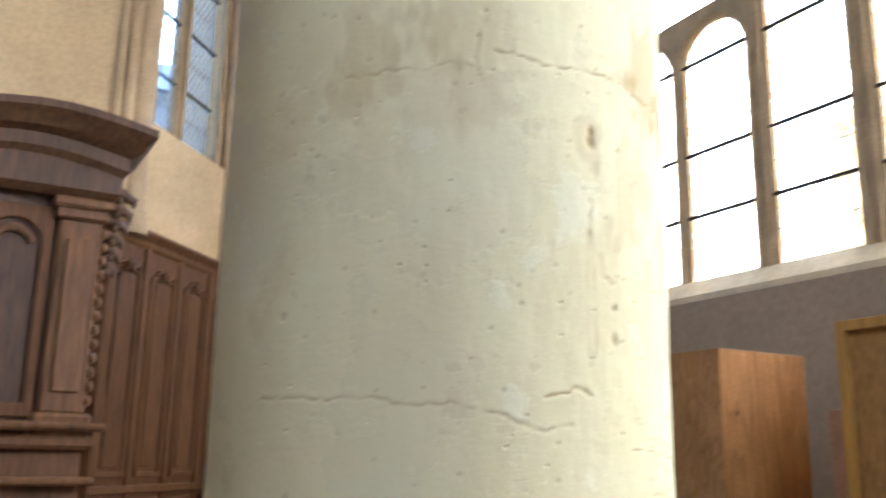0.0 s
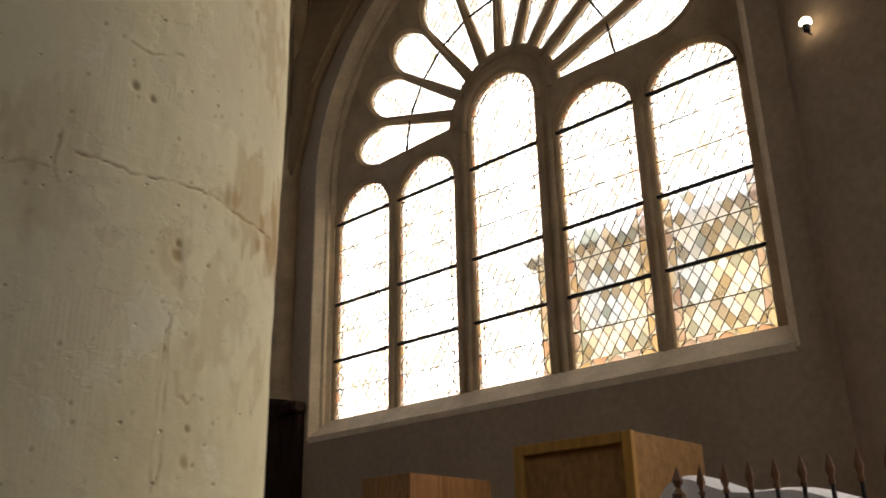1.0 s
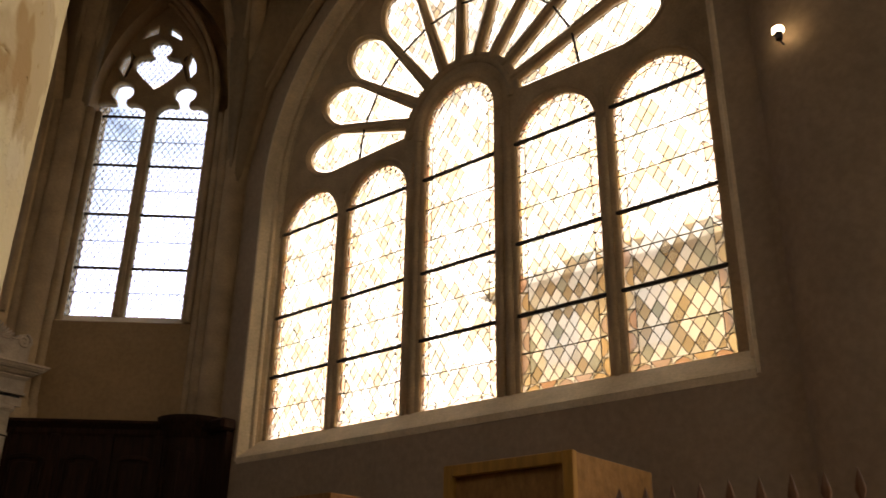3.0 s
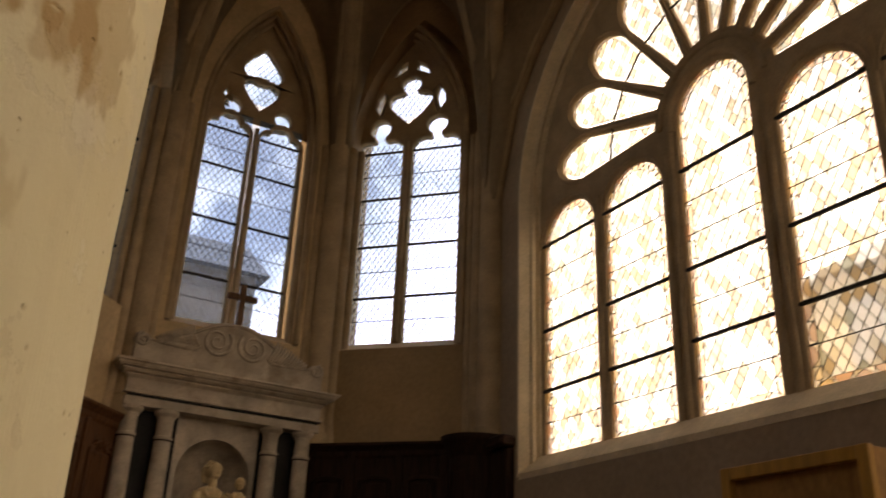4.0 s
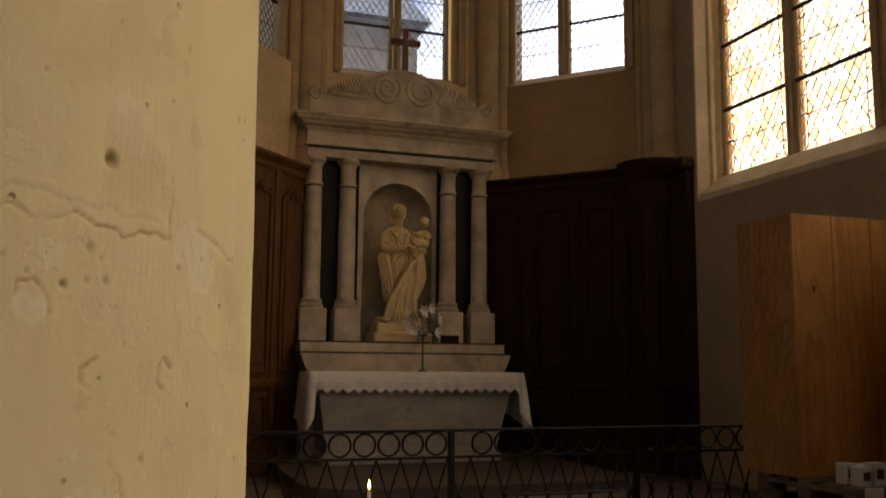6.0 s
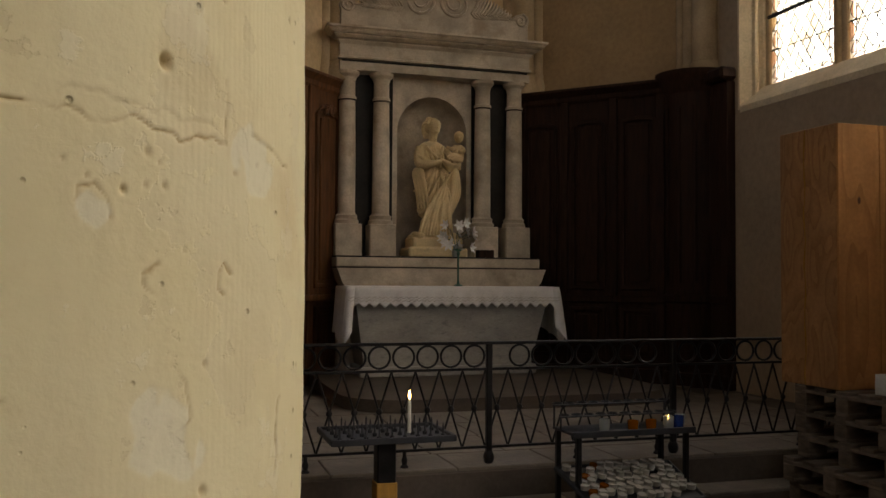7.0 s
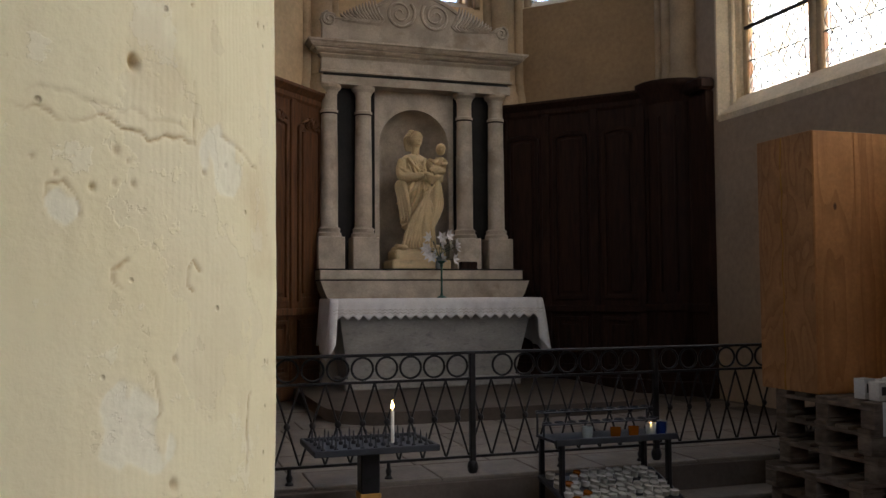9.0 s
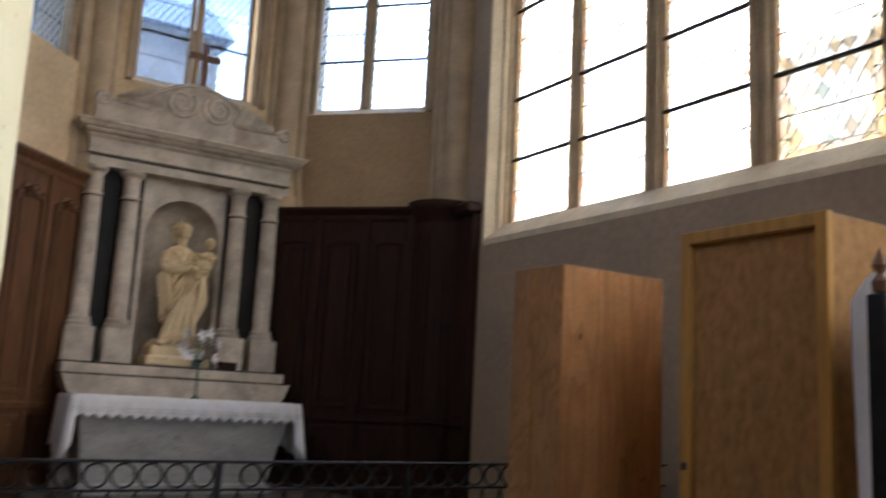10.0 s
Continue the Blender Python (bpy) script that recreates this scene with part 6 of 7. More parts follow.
for xc in (0.10, -0.83):
    f = plate("panel_frame", [[(xc - 0.26, 1.72), (xc + 0.26, 1.72), (xc + 0.26, 3.28), (xc - 0.26, 3.28)], [(xc - 0.19, 1.82), (xc + 0.19, 1.82)] + arc(xc, 2.98, 0.19, 0, 180, 12)], 0.05, 0.012, frame_of((0, -0.02, 0), (1, 0)))
    part("panel_frame", f, PANELWOOD, scr)
    s = Shape()
    for k in range(9):
        a = math.pi * (0.1 + 0.1 * k)
        s.ball((xc + 0.12 * math.cos(a), -0.03, 2.98 + 0.12 * math.sin(a)), (0.028, 0.02, 0.036), 8, 6)
    part("carved_leaf", s, BROWNWOOD, scr)
s = Shape()
for k in range(6):
    z = 3.40 - 0.115 * k
    jut = 0.20 - 0.022 * k
    s.tube([(0.68, -0.03, z + 0.05), (0.72 + jut * 0.5, -0.06, z + 0.055), (0.72 + jut, -0.07, z), (0.74 + jut * 0.9, -0.07, z - 0.045)], [0.05, 0.05, 0.034, 0.008], 8)
    s.ball((0.73 + jut * 0.35, -0.09, z - 0.01), (0.03, 0.03, 0.035), 8, 6)
part("carved_bracket", s, SCREENWOOD, scr, "carved leafy bracket under the cornice", smooth=60)
for z, jut in ((1.66, 0.05), (1.28, 0.02), (0.62, 0.02)):
    s = Shape()
    s.box((-1.62, -0.20 - jut, z - 0.03), (0.80 + jut, -0.06, z + 0.03), 0.02)
    part("moulding", s, BROWNWOOD, scr)
rows = []
for j, z in ((0.0, 3.36), (0.06, 3.42), (0.06, 3.55), (0.10, 3.60), (0.10, 3.70), (0.17, 3.74), (0.20, 3.80), (0.26, 3.86), (0.26, 3.92), (-0.2, 3.96)):
    row = []
    for i in range(13):
        u = i / 12
        row.append((-1.6 + (2.34 + max(0, j)) * u, -0.10 - j, z + 0.10 * math.sin(math.pi * min(1, max(0, (u - 0.45) / 0.55))) * (1 if z > 3.5 else 0)))
    row.append((0.74 + max(0, j), 0.6, z))
    rows.append(row)
s = Shape()
s.grid(rows)
part("cornice", s, SCREENWOOD, scr, smooth=30)
s = Shape()
s.tube([(0.02, 0.2, 3.94), (0.02, 0.2, 4.12)], [0.05, 0.03], 8)
part("finial", s, SCREENWOOD, scr)

# ---------------------------------------------------------------- communion rail
rail = thing("communion_rail", "black wrought-iron rail with a row of rings over a lattice", "railing", (0, 5.29, PLATFORM))
RZ = 1.132 - PLATFORM
X0, X1, PITCH = 0.02, 5.66, 0.1505
s = Shape()
s.box((X0, -0.022, RZ - 0.014), (X1, 0.022, RZ + 0.004), 0.004)
part("handrail", s, IRON, rail)
for z in (0.965 - PLATFORM, 0.485 - PLATFORM):
    s = Shape()
    s.box((X0, -0.012, z - 0.008), (X1, 0.012, z + 0.008), 0.003)
    part("rail_bar", s, IRON, rail)
posts = (0.16, 1.90, 3.20, 5.50)
ring = Shape()
ring.tube([(0.066 * math.cos(2 * math.pi * k / 24), 0, 0.066 * math.sin(2 * math.pi * k / 24)) for k in range(24)], 0.0075, 6, closed=True, flat=1.3)
ring_me = finish(ring.mesh("ring"), IRON, 60)
zig = Shape()
zh, zl = 0.957 - PLATFORM, 0.493 - PLATFORM
zig.tube([(-0.0735, 0, zl), (0.0735, 0, zh)], 0.007, 5)
zig.tube([(0.0735, 0.008, zl), (-0.0735, 0.008, zh)], 0.007, 5)
zig_me = finish(zig.mesh("lattice_bars"), IRON, 60)
boss = Shape()
boss.ball((0, -0.004, 0), (0.02, 0.014, 0.022), 8, 6)
boss_me = finish(boss.mesh("boss"), IRON, 60)
x = 0.298
while x < X1 - 0.1:
    if min(abs(x - p) for p in posts) > 0.06:
        o = new("ring", ring_me)
        o.location, o.parent = (x, 0, 1.047 - PLATFORM), rail
    o = new("lattice", zig_me)
    o.location, o.parent = (x, 0, 0), rail
    o = new("boss", boss_me)
    o.location, o.parent = (x, 0, 0.724 - PLATFORM), rail
    x += PITCH
for p in posts:
    s = Shape()
    s.box((p - 0.018, -0.018, 0.06), (p + 0.018, 0.018, RZ), 0.004)
    s.ball((p, 0, 0.05), (0.035, 0.035, 0.05), 10, 8)
    part("post", s, IRON, rail)
foot = Shape()
foot.lathe([(0.024, 0.0), (0.026, 0.02), (0.014, 0.035), (0.02, 0.06), (0.012, 0.08), (0.012, 0.12)], 0, 0, 10)
foot_me = finish(foot.mesh("foot"), IRON, 50)
for x in (0.764, 1.361, 2.5, 3.08, 4.2, 4.8):
    o = new("foot", foot_me)
    o.location, o.parent = (x, 0, 0), rail

# ---------------------------------------------------------------- votive candle stands
st = thing("candle_stand", "black iron candle stand with a shallow spiked tray", "candle stand", (1.085, 4.64, 0))
s = Shape()
s.box((-0.315, -0.215, 0.695), (0.315, 0.215, 0.705))
for q in ((-0.325, -0.225, 0.325, -0.205), (-0.325, 0.205, 0.325, 0.225), (-0.325, -0.205, -0.305, 0.205), (0.305, -0.205, 0.325, 0.205)):
    s.box((q[0], q[1], 0.69), (q[2], q[3], 0.722), 0.004)
part("tray", s, STEEL, st)
s = Shape()
s.box((-0.05, -0.05, 0.02), (0.05, 0.05, 0.695), 0.006)
part("column", s, IRON, st)
s = Shape()
s.box((-0.056, -0.056, 0.34), (0.056, 0.056, 0.46), 0.004)
part("plaque", s, BATTEN, st, "ochre plate round the column")
s = Shape()
s.lathe([(0.20, 0.0), (0.20, 0.012), (0.06, 0.03), (0.06, 0.05)], 0, 0, 20)
part("foot", s, IRON, st)
spike = Shape()
spike.lathe([(0.012, 0.705), (0.012, 0.72), (0.005, 0.725), (0.004, 0.765), (0.0, 0.78)], 0, 0, 6)
spike_me = finish(spike.mesh("spike"), STEEL, 50)
for i in range(9):
    for j in range(4):
        o = new("spike", spike_me)
        o.location, o.parent = (-0.27 + 0.0675 * i, -0.16 + 0.107 * j, 0), st
cand = thing("candle", "slim lit white candle in the spiked tray", "candle", (1.195, 4.56, 0.72))
s = Shape()
s.lathe([(0.0095, 0.0), (0.0095, 0.165), (0.006, 0.17), (0.0, 0.171)], 0, 0, 10)
part("wax", s, WAX, cand)
s = Shape()
s.lathe([(0.0, 0.172), (0.006, 0.181), (0.008, 0.19), (0.004, 0.208), (0.0, 0.222)], 0, 0, 10)
part("flame", s, FLAME, cand, "small warm flame")

st2 = thing("votive_stand", "black iron votive stand with glass cups and a tray of tealights", "votive stand", (2.47, 4.62, 0))
st2.scale = (0.87, 1, 1)
s = Shape()
s.box((-0.40, -0.10, 0.66), (0.44, 0.20, 0.675), 0.003)
s.box((-0.42, -0.115, 0.655), (0.46, -0.10, 0.69), 0.003)
part("shelf", s, STEEL, st2)
for x in (-0.37, 0.40):
    for y in (-0.09, 0.18):
        s = Shape()
        s.box((x - 0.016, y - 0.016, 0.0), (x + 0.016, y + 0.016, 0.66), 0.004)
        part("leg", s, IRON, st2)
for zz, yy in ((0.745, 0.10), (0.80, 0.19)):
    s = Shape()
    s.box((-0.40, yy - 0.02, zz - 0.006), (0.44, yy + 0.02, zz), 0.002)
    for k in range(10):
        s.tube([(-0.37 + 0.088 * k + 0.03 * math.cos(b), yy + 0.03 * math.sin(b), zz + 0.008) for b in [2 * math.pi * q / 12 for q in range(12)]], 0.004, 5, closed=True)
    s.box((-0.40, yy - 0.004, 0.675), (-0.388, yy + 0.004, zz), 0.001)
    s.box((0.428, yy - 0.004, 0.675), (0.44, yy + 0.004, zz), 0.001)
    part("cup_rack", s, STEEL, st2)
s = Shape()
s.add([(-0.38, -0.28, 0.33), (0.40, -0.28, 0.33), (0.44, 0.16, 0.44), (-0.40, 0.16, 0.44)], [(0, 1, 2, 3)])
for p, q in (((-0.38, -0.28, 0.33), (0.40, -0.28, 0.33)), ((0.40, -0.28, 0.33), (0.44, 0.16, 0.44)), ((0.44, 0.16, 0.44), (-0.40, 0.16, 0.44)), ((-0.40, 0.16, 0.44), (-0.38, -0.28, 0.33))):
    s.tube([p, q], 0.014, 5)
part("lower_tray", s, STEEL, st2)


def cup(at, material, lit=False, tall=0.066):
    t = thing("votive_cup", "small glass votive cup on the stand", "votive cup", at, group="votive cups on the stand")
    sh = Shape()
    sh.lathe([(0.0, 0.0), (0.028, 0.0), (0.031, 0.03), (0.032, tall), (0.028, tall), (0.026, 0.012), (0.0, 0.012)], 0, 0, 16)
    part("cup", sh, material, t)
    sh = Shape()
    sh.lathe([(0.0, 0.014), (0.024, 0.014), (0.025, 0.04), (0.0, 0.042)], 0, 0, 12)
    part("wax", sh, WAX, t)
    if lit:
        sh = Shape()
        sh.lathe([(0.0, 0.044), (0.005, 0.05), (0.0, 0.07)], 0, 0, 8)
        part("flame", sh, FLAME, t)
    return t


for x, m_, lit in ((-0.155, CUP_CLEAR, False), (0.06, CUP_ORANGE, False), (0.20, CUP_ORANGE, False), (0.335, CUP_CLEAR, True), (0.415, CUP_BLUE, False)):
    cup((2.47 + x * 0.83, 4.60, 0.676), m_, lit, 0.05 if m_ is CUP_ORANGE else 0.066)
cup((2.47 + 0.39, 4.66, 0.676), CUP_CLEAR)
tea = Shape()
tea.lathe([(0.025, 0.0), (0.027, 0.026), (0.0255, 0.027), (0.024, 0.021), (0.0, 0.021)], 0, 0, 10)
tea_white = finish(tea.mesh("tealight"), TEALIGHT, 40)
tea2 = Shape()
tea2.lathe([(0.025, 0.0), (0.027, 0.026), (0.0255, 0.027), (0.024, 0.021), (0.0, 0.021)], 0, 0, 10)
tea_warm = finish(tea2.mesh("tealight"), CUP_ORANGE, 40)
tea3 = Shape()
tea3.lathe([(0.024, 0.0), (0.025, 0.034), (0.0235, 0.035), (0.022, 0.029), (0.0, 0.029)], 0, 0, 10)
tea_tall = finish(tea3.mesh("tealight"), TEALIGHT, 40)
rng = random.Random(5)
for j in range(7):
    for i in range(12):
        x = -0.35 + 0.063 * i + rng.uniform(-0.007, 0.007) + (0.02 if j % 2 else 0)
        y = -0.25 + 0.06 * j + rng.uniform(-0.006, 0.006)
        if rng.random() < 0.1 or x > 0.38:
            continue
        warm = x < -0.1 and rng.random() < 0.35
        o = new("tealight", tea_warm if warm else (tea_tall if rng.random() < 0.3 else tea_white))
        z = 0.33 + (y + 0.28) * 0.25 + 0.012
        o.location = (2.47 + x * 0.87, 4.62 + y, z)
        o.rotation_euler = (0.24 + rng.uniform(-0.15, 0.15), rng.uniform(-0.15, 0.15), 0)
        tagged(o, "small spent tealight lying in the iron tray", "tealight", "tealights in the tray")
s = Shape()
s.add([(-0.21, -0.302, 0.335), (-0.08, -0.302, 0.335), (-0.05, -0.315, 0.22), (-0.19, -0.315, 0.21), (-0.21, -0.305, 0.335), (-0.08, -0.305, 0.335), (-0.05, -0.318, 0.22), (-0.19, -0.318, 0.21)],
      [(0, 1, 2, 3), (7, 6, 5, 4), (0, 4, 5, 1), (1, 5, 6, 2), (2, 6, 7, 3), (3, 7, 4, 0)])
sheet = solo("paper_sheet", s, PAPER, "white paper sheet hanging from the votive tray", "paper")
sheet.location = (2.47, 4.62, 0)
sign = thing("notice_box", "pale notice box with lines of print under the tray", "notice", (2.58, 4.33, 0))
s = Shape()
s.box((-0.15, -0.02, 0.0), (0.15, 0.06, 0.30), 0.006)
part("board", s, PAPER, sign)
for z, w in ((0.265, 0.09), (0.24, 0.05), (0.21, 0.1), (0.19, 0.1)):
    s = Shape()
    s.box((-w, -0.024, z - 0.006), (w, -0.0205, z + 0.006))
    part("print_line", s, INK, sign, "dark line of print")

# ---------------------------------------------------------------- crates on pallets


def pallet():
    t = thing("pallet", "weathered wooden transport pallet in a stack", "pallet", group="pallets stacked under the crate")
    L, W = 1.2, 0.8
    for k in range(5):
        sh = Shape()
        y = -W / 2 + 0.05 + (W - 0.1) * k / 4
        sh.box((-L / 2, y - 0.05, 0.122), (L / 2, y + 0.05, 0.144), 0.003)
        part("deck_board", sh, PALLET, t)
    for k in range(3):
        sh = Shape()
        xx = -L / 2 + 0.07 + (L - 0.14) * k / 2
        sh.box((xx - 0.07, -W / 2, 0.100), (xx + 0.07, W / 2, 0.1215), 0.003)
        part("stringer_board", sh, PALLET, t)
        for j in range(3):
            sh = Shape()
            y = -W / 2 + 0.05 + (W - 0.1) * j / 2
            sh.box((xx - 0.07, y - 0.05, 0.0225), (xx + 0.07, y + 0.05, 0.0995), 0.004)
            part("block", sh, PALLET, t)
    for j in range(3):
        sh = Shape()
        y = -W / 2 + 0.05 + (W - 0.1) * j / 2
        sh.box((-L / 2, y - 0.05, 0.0), (L / 2, y + 0.05, 0.022), 0.003)
        part("bottom_board", sh, PALLET, t)
    return t


p0 = pallet()
p0.location = (4.34, 4.36, 0.0)
rng = random.Random(2)
for k in range(1, 6):
    copy_thing(p0, pose(4.34 + rng.uniform(-0.03, 0.03) - (0.05 if k < 3 else 0), 4.36 + rng.uniform(-0.03, 0.03), 0.1475 * k, 0, 0, rng.uniform(-1.5, 1.5)))

crate = thing("plywood_crate", "tall pine plywood crate standing on pallets", "crate", (4.19, 4.62, 0.886))
s = Shape()
s.box((-0.43, -0.24, 0.0), (0.45, 0.26, 1.57), 0.004)
part("body", s, PINE, crate)
s = Shape()
s.box((-0.452, -0.242, 0.0), (-0.4305, 0.262, 1.575), 0.003)
part("side_panel", s, PLY, crate, "knotty plywood side")
s = Shape()
ribbon = [(-0.4545, 0.031 + 0.006 * math.sin(k * 0.95) + 0.002 * math.sin(k * 2.7), 1.572 * k / 32) for k in range(33)]
s.tube(ribbon, [0.0055 + 0.0025 * math.sin(k * 1.3) for k in range(33)], 6, flat=0.3)
part("strap", s, STRAP, crate, "yellow lashing strap")
for x0, x1 in ((-0.45, -0.15), (-0.148, 0.15), (0.152, 0.45)):
    s = Shape()
    s.box((x0, -0.256, 0.0), (x1, -0.2405, 1.573), 0.003)
    part("board", s, BOARD, crate)

osb = thing("framed_crate", "tall strand-board crate framed with yellow battens", "crate", (4.27, 3.0, 0.30))
s = Shape()
s.box((-0.42, -0.46, 0.0), (0.44, 0.44, 2.24), 0.004)
part("body", s, OSB, osb)
for lo, hi in (((-0.465, -0.47, 0.0), (-0.42, -0.40, 2.245)), ((-0.465, 0.38, 0.0), (-0.42, 0.45, 2.245)), ((-0.464, -0.40, 2.175), (-0.42, 0.38, 2.244)), ((-0.464, -0.40, 0.0), (-0.42, 0.38, 0.07))):
    s = Shape()
    s.box(lo, hi, 0.005)
    part("batten", s, BATTEN, osb)
s = Shape()
s.box((-0.47, 0.395, 0.95), (-0.462, 0.435, 0.99), 0.002)
part("latch", s, STEEL, osb)
s = Shape()
s.box((3.80, 2.50, 0.0), (4.75, 3.50, 0.298), 0.01)
solo("crate_base", s, PALLET, "low timber base under the framed crate", "base")
s = Shape()
s.box((4.66, 3.62, 0.0), (5.1, 4.20, 2.05), 0.006)
solo("reddish_crate", s, PINK, "reddish board crate standing between two larger crates", "crate")

# small boxes of candles beside the crate
rng = random.Random(9)
for k in range(7):
    t = thing("candle_box", "small white cardboard box of candles on a pallet", "box", (3.86 + 0.10 * (k % 4), 4.03 + 0.11 * (k // 4), 0.884), rng.uniform(-8, 8), group="candle boxes on the pallets")
    s = Shape()
    h = rng.uniform(0.09, 0.13)
    s.box((-0.04, -0.04, 0), (0.04, 0.04, h), 0.003)
    part("carton", s, PAPER, t)
    s = Shape()
    s.box((-0.022, -0.0425, h * 0.3), (0.022, -0.0405, h * 0.75))
    part("label_patch", s, INK, t, "dark printed patch")
s = Shape()
s.box((3.80, 3.945, 0.70), (3.93, 3.950, 0.885), 0.001)
solo("paper_notice", s, PAPER, "blank white sheet pinned to the pallets", "paper")

# ---------------------------------------------------------------- spiked iron fence and draped cloth
fence = thing("spiked_fence", "black iron fence with gilt-brown spearheads", "fence", (3.32, 1.98, 0.17))
s = Shape()
s.box((-0.04, -0.04, -0.17), (0.04, 0.04, 1.87), 0.006)
part("post", s, IRON, fence)
s = Shape()
s.lathe([(0.0, 1.87), (0.03, 1.88), (0.035, 1.92), (0.012, 1.95), (0.03, 1.985), (0.0, 2.06)], 0, 0, 6)
part("post_finial", s, BROWNWOOD, fence, "rusty leaf-shaped finial")
for z in (0.25, 1.65, 1.80):
    s = Shape()
    s.box((-0.014, -3.2, z - 0.014), (0.014, -0.041, z + 0.014), 0.003)
    part("rail_bar", s, IRON, fence)
bar = Shape()
bar.tube([(0, 0, -0.12), (0, 0, 1.92)], 0.011, 6)
bar_me = finish(bar.mesh("bar"), IRON, 50)
spear = Shape()
spear.lathe([(0.011, 1.90), (0.018, 1.915), (0.010, 1.93), (0.022, 1.965), (0.018, 1.99), (0.0, 2.055)], 0, 0, 6)
spear_me = finish(spear.mesh("spearhead"), BROWNWOOD, 50)
fring = Shape()
fring.tube([(0, 0.052 * math.cos(2 * math.pi * k / 20), 1.725 + 0.052 * math.sin(2 * math.pi * k / 20)) for k in range(20)], 0.008, 6, closed=True)
fring_me = finish(fring.mesh("ring"), IRON, 60)
for k in range(1, 24):
    y = -0.13 * k
    for nm, me in (("bar", bar_me), ("spearhead", spear_me), ("ring", fring_me)):
        o = new(nm, me)
        o.location, o.parent = (0, y + (0.065 if nm == "ring" else 0), 0), fence
s = Shape()
rows = []
for i in range(25):
    u = i / 24
    y = 2.30 - 1.9 * u
    top_z = 2.22 - 0.30 * max(0, u - 0.1) ** 0.8 + 0.02 * math.sin(u * 19)
    if u < 0.06:
        top_z -= 0.12 * (0.06 - u) / 0.06
    row = []
    for k in range(21):
        v = k / 20
        if v < 0.4:
            row.append((3.62 + 0.03 * math.sin(u * 26 + v * 9) * (1 - v), y, v / 0.4 * (top_z - 0.03)))
        elif v < 0.6:
            w = (v - 0.4) / 0.2
            row.append((3.62 + 0.55 * w, y, top_z - 0.03 * math.cos(math.pi * (w - 0.5)) * -1 - 0.03))
        else:
            w = (v - 0.6) / 0.4
            row.append((4.17 + 0.02 * math.sin(u * 21), y, (1 - w) * (top_z - 0.03)))
    rows.append(row)
s.grid(rows)
drape = solo("dust_sheet", s, CLOTH, "pale dust sheet draped over a stored bulk behind the fence", "dust sheet", smooth=60)
drape.modifiers.new("thickness", "SOLIDIFY").thickness = 0.006

# ---------------------------------------------------------------- spot lamp on the pilaster
spot = thing("spot_lamp", "small lit spot lamp fixed high on the pilaster", "spot lamp", (5.33, 1.56, 5.72))
s = Shape()
s.lathe([(0.0, -0.06), (0.025, -0.06), (0.032, -0.02), (0.036, 0.0)], 0, 0, 14)
part("housing", s, STEEL, spot)
s = Shape()
s.ball((0, 0, 0.02), (0.048, 0.048, 0.04), 12, 8)
part("bulb", s, LAMP_GLOW, spot)
s = Shape()
s.tube([(0, 0, -0.05), (0.05, 0, -0.06), (0.09, 0, -0.05)], 0.008, 6)
part("bracket", s, STEEL, spot)

# ---------------------------------------------------------------- outside: ground and a house across the street
s = Shape()
s.box((-400, -400, -0.8), (400, 400, -0.35))
solo("ground", s, GROUND, "paved ground outside the church", "ground", "structure")


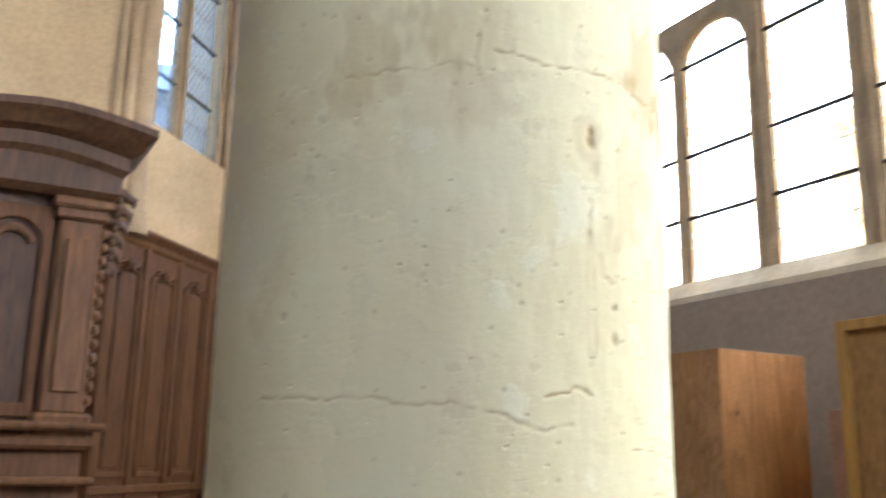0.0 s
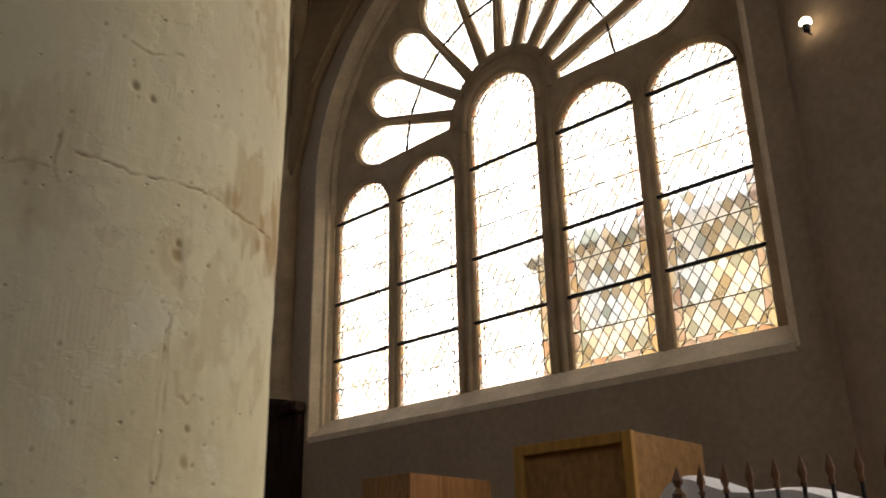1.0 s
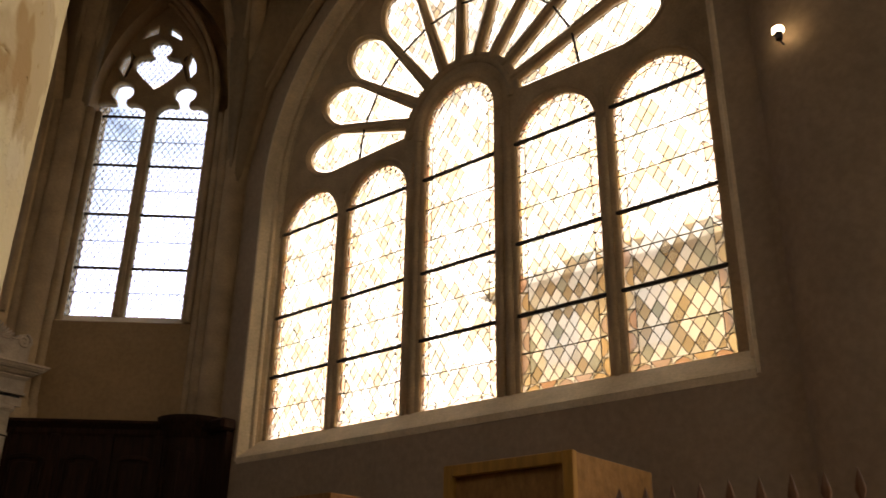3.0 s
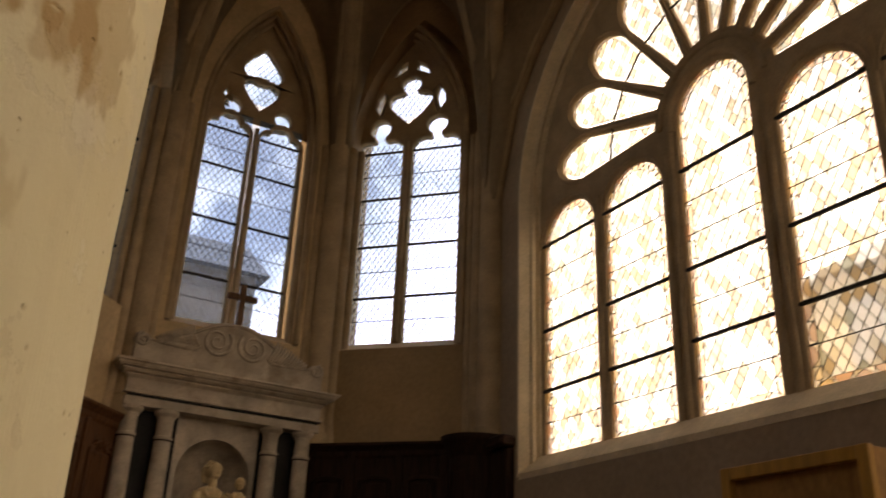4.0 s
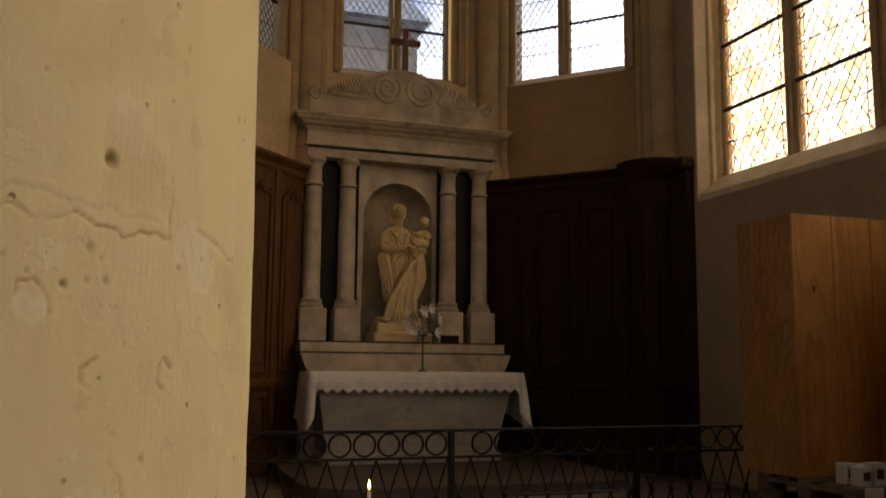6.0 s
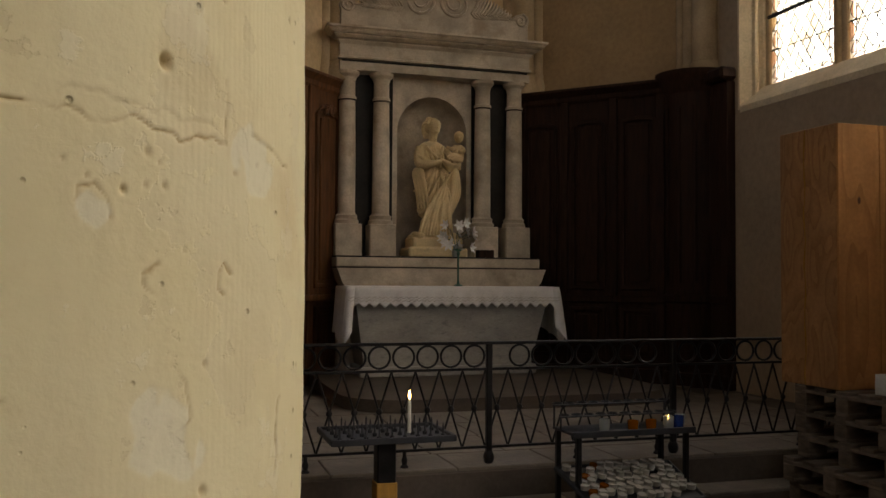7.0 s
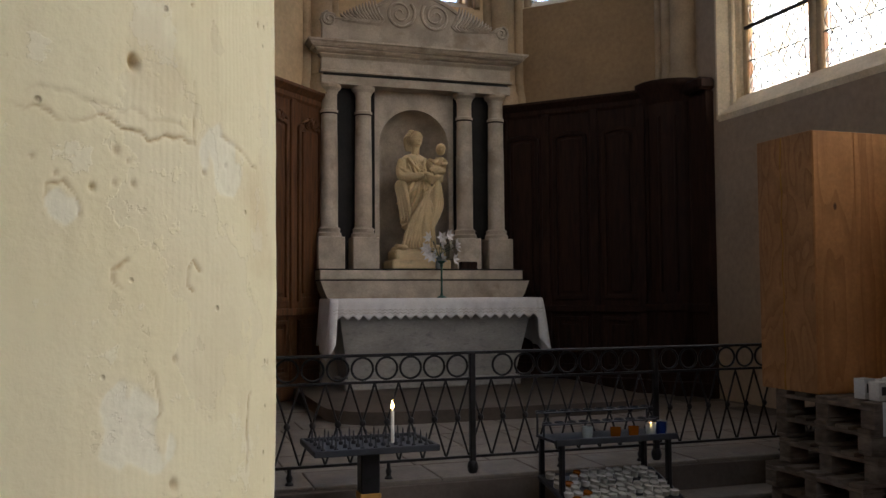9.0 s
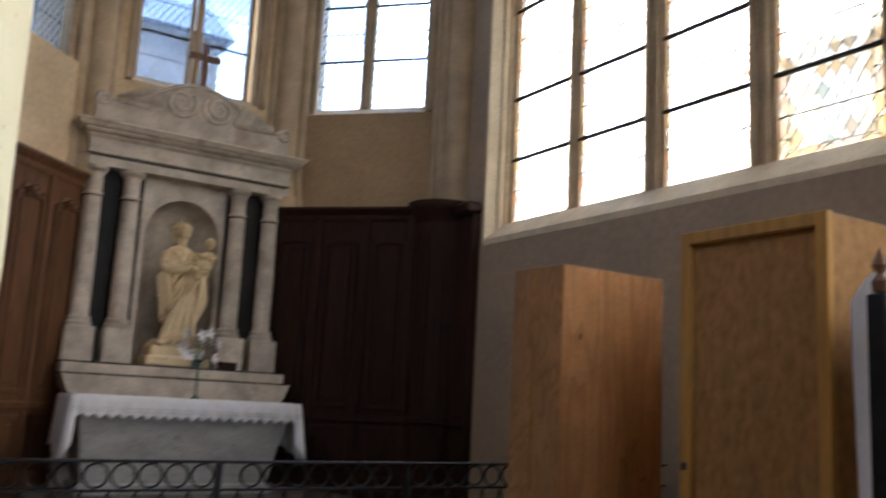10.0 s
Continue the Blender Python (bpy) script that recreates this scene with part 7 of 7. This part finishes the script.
def house(at, w, d, wall_h, roof_h, turn, label, wall_mat=None, roof_mat=None):
    t = thing("house", label, "house", at, turn)
    sh = Shape()
    sh.box((0, 0, 0), (w, d, wall_h))
    part("wall", sh, wall_mat or FACADE, t)
    sh = Shape()
    sh.prism([(-0.4, wall_h), (w + 0.4, wall_h), (w / 2, wall_h + roof_h)], -0.4, d + 0.4, Matrix(((1, 0, 0, 0), (0, 0, 1, 0), (0, 1, 0, 0), (0, 0, 0, 1))))
    rf = part("roof", sh, roof_mat or SLATE, t)
    sh = Shape()
    sh.box((w * 0.3, d * 0.3, wall_h + roof_h * 0.4), (w * 0.3 + 0.9, d * 0.3 + 0.7, wall_h + roof_h + 0.8))
    part("chimney", sh, FACADE, rf)
    for k in range(int(d / 2.6)):
        for z in (2.0, 5.4, 8.6):
            if z + 1.6 < wall_h:
                sh = Shape()
                y = 1.0 + 2.6 * k
                sh.box((-0.05, y, z), (0.02, y + 1.1, z + 1.6), 0.02)
                win = part("window", sh, CUP_CLEAR, t)
    for k in range(int(w / 2.6)):
        for z in (2.0, 5.4, 8.6):
            if z + 1.6 < wall_h:
                sh = Shape()
                sh.box((1.0 + 2.6 * k, -0.05, z), (2.1 + 2.6 * k, 0.02, z + 1.6), 0.02)
                part("window", sh, CUP_CLEAR, t)
    return t


house((19.0, -10.0, -0.35), 10, 24.5, 10.9, 3.1, 0, "pale stone house with a tiled roof across the street", roof_mat=ROOFTILE)
house((9.3, 30.0, -0.35), 6, 16, 14.2, 2.4, 90, "tall house with shade-darkened walls and a dark roof behind the apse", FACADE_DIM)

# ---------------------------------------------------------------- flagstones of the chapel floor and the treads of its steps
rng = random.Random(21)


def flagstone(parent, x0, x1, y0, y1, z):
    sh = Shape()
    c = ((x0 + x1) / 2, (y0 + y1) / 2)
    tilt = rng.uniform(-0.002, 0.002)
    sh.box((x0 - c[0] + 0.004, y0 - c[1] + 0.004, -0.01), (x1 - c[0] - 0.004, y1 - c[1] - 0.004, 0.012 + tilt), 0.005)
    ob = part("flagstone", sh, FLAG, parent)
    ob.location = (c[0], c[1], z)


y = 5.195
while y < 8.7:
    d = min(rng.uniform(0.42, 0.62), 8.75 - y)
    x = 0.0 - rng.uniform(0, 0.5)
    while x < 5.1:
        w = rng.uniform(0.45, 0.85)
        flagstone(platform, x, min(x + w, 5.60), y, y + d, PLATFORM + 0.002)
        x += w
    y += d
x = -0.4
while x < 5.2:
    w = rng.uniform(0.7, 1.2)
    flagstone(step_low, x, min(x + w, 5.66), 4.915, 5.185, 0.187)
    x += w
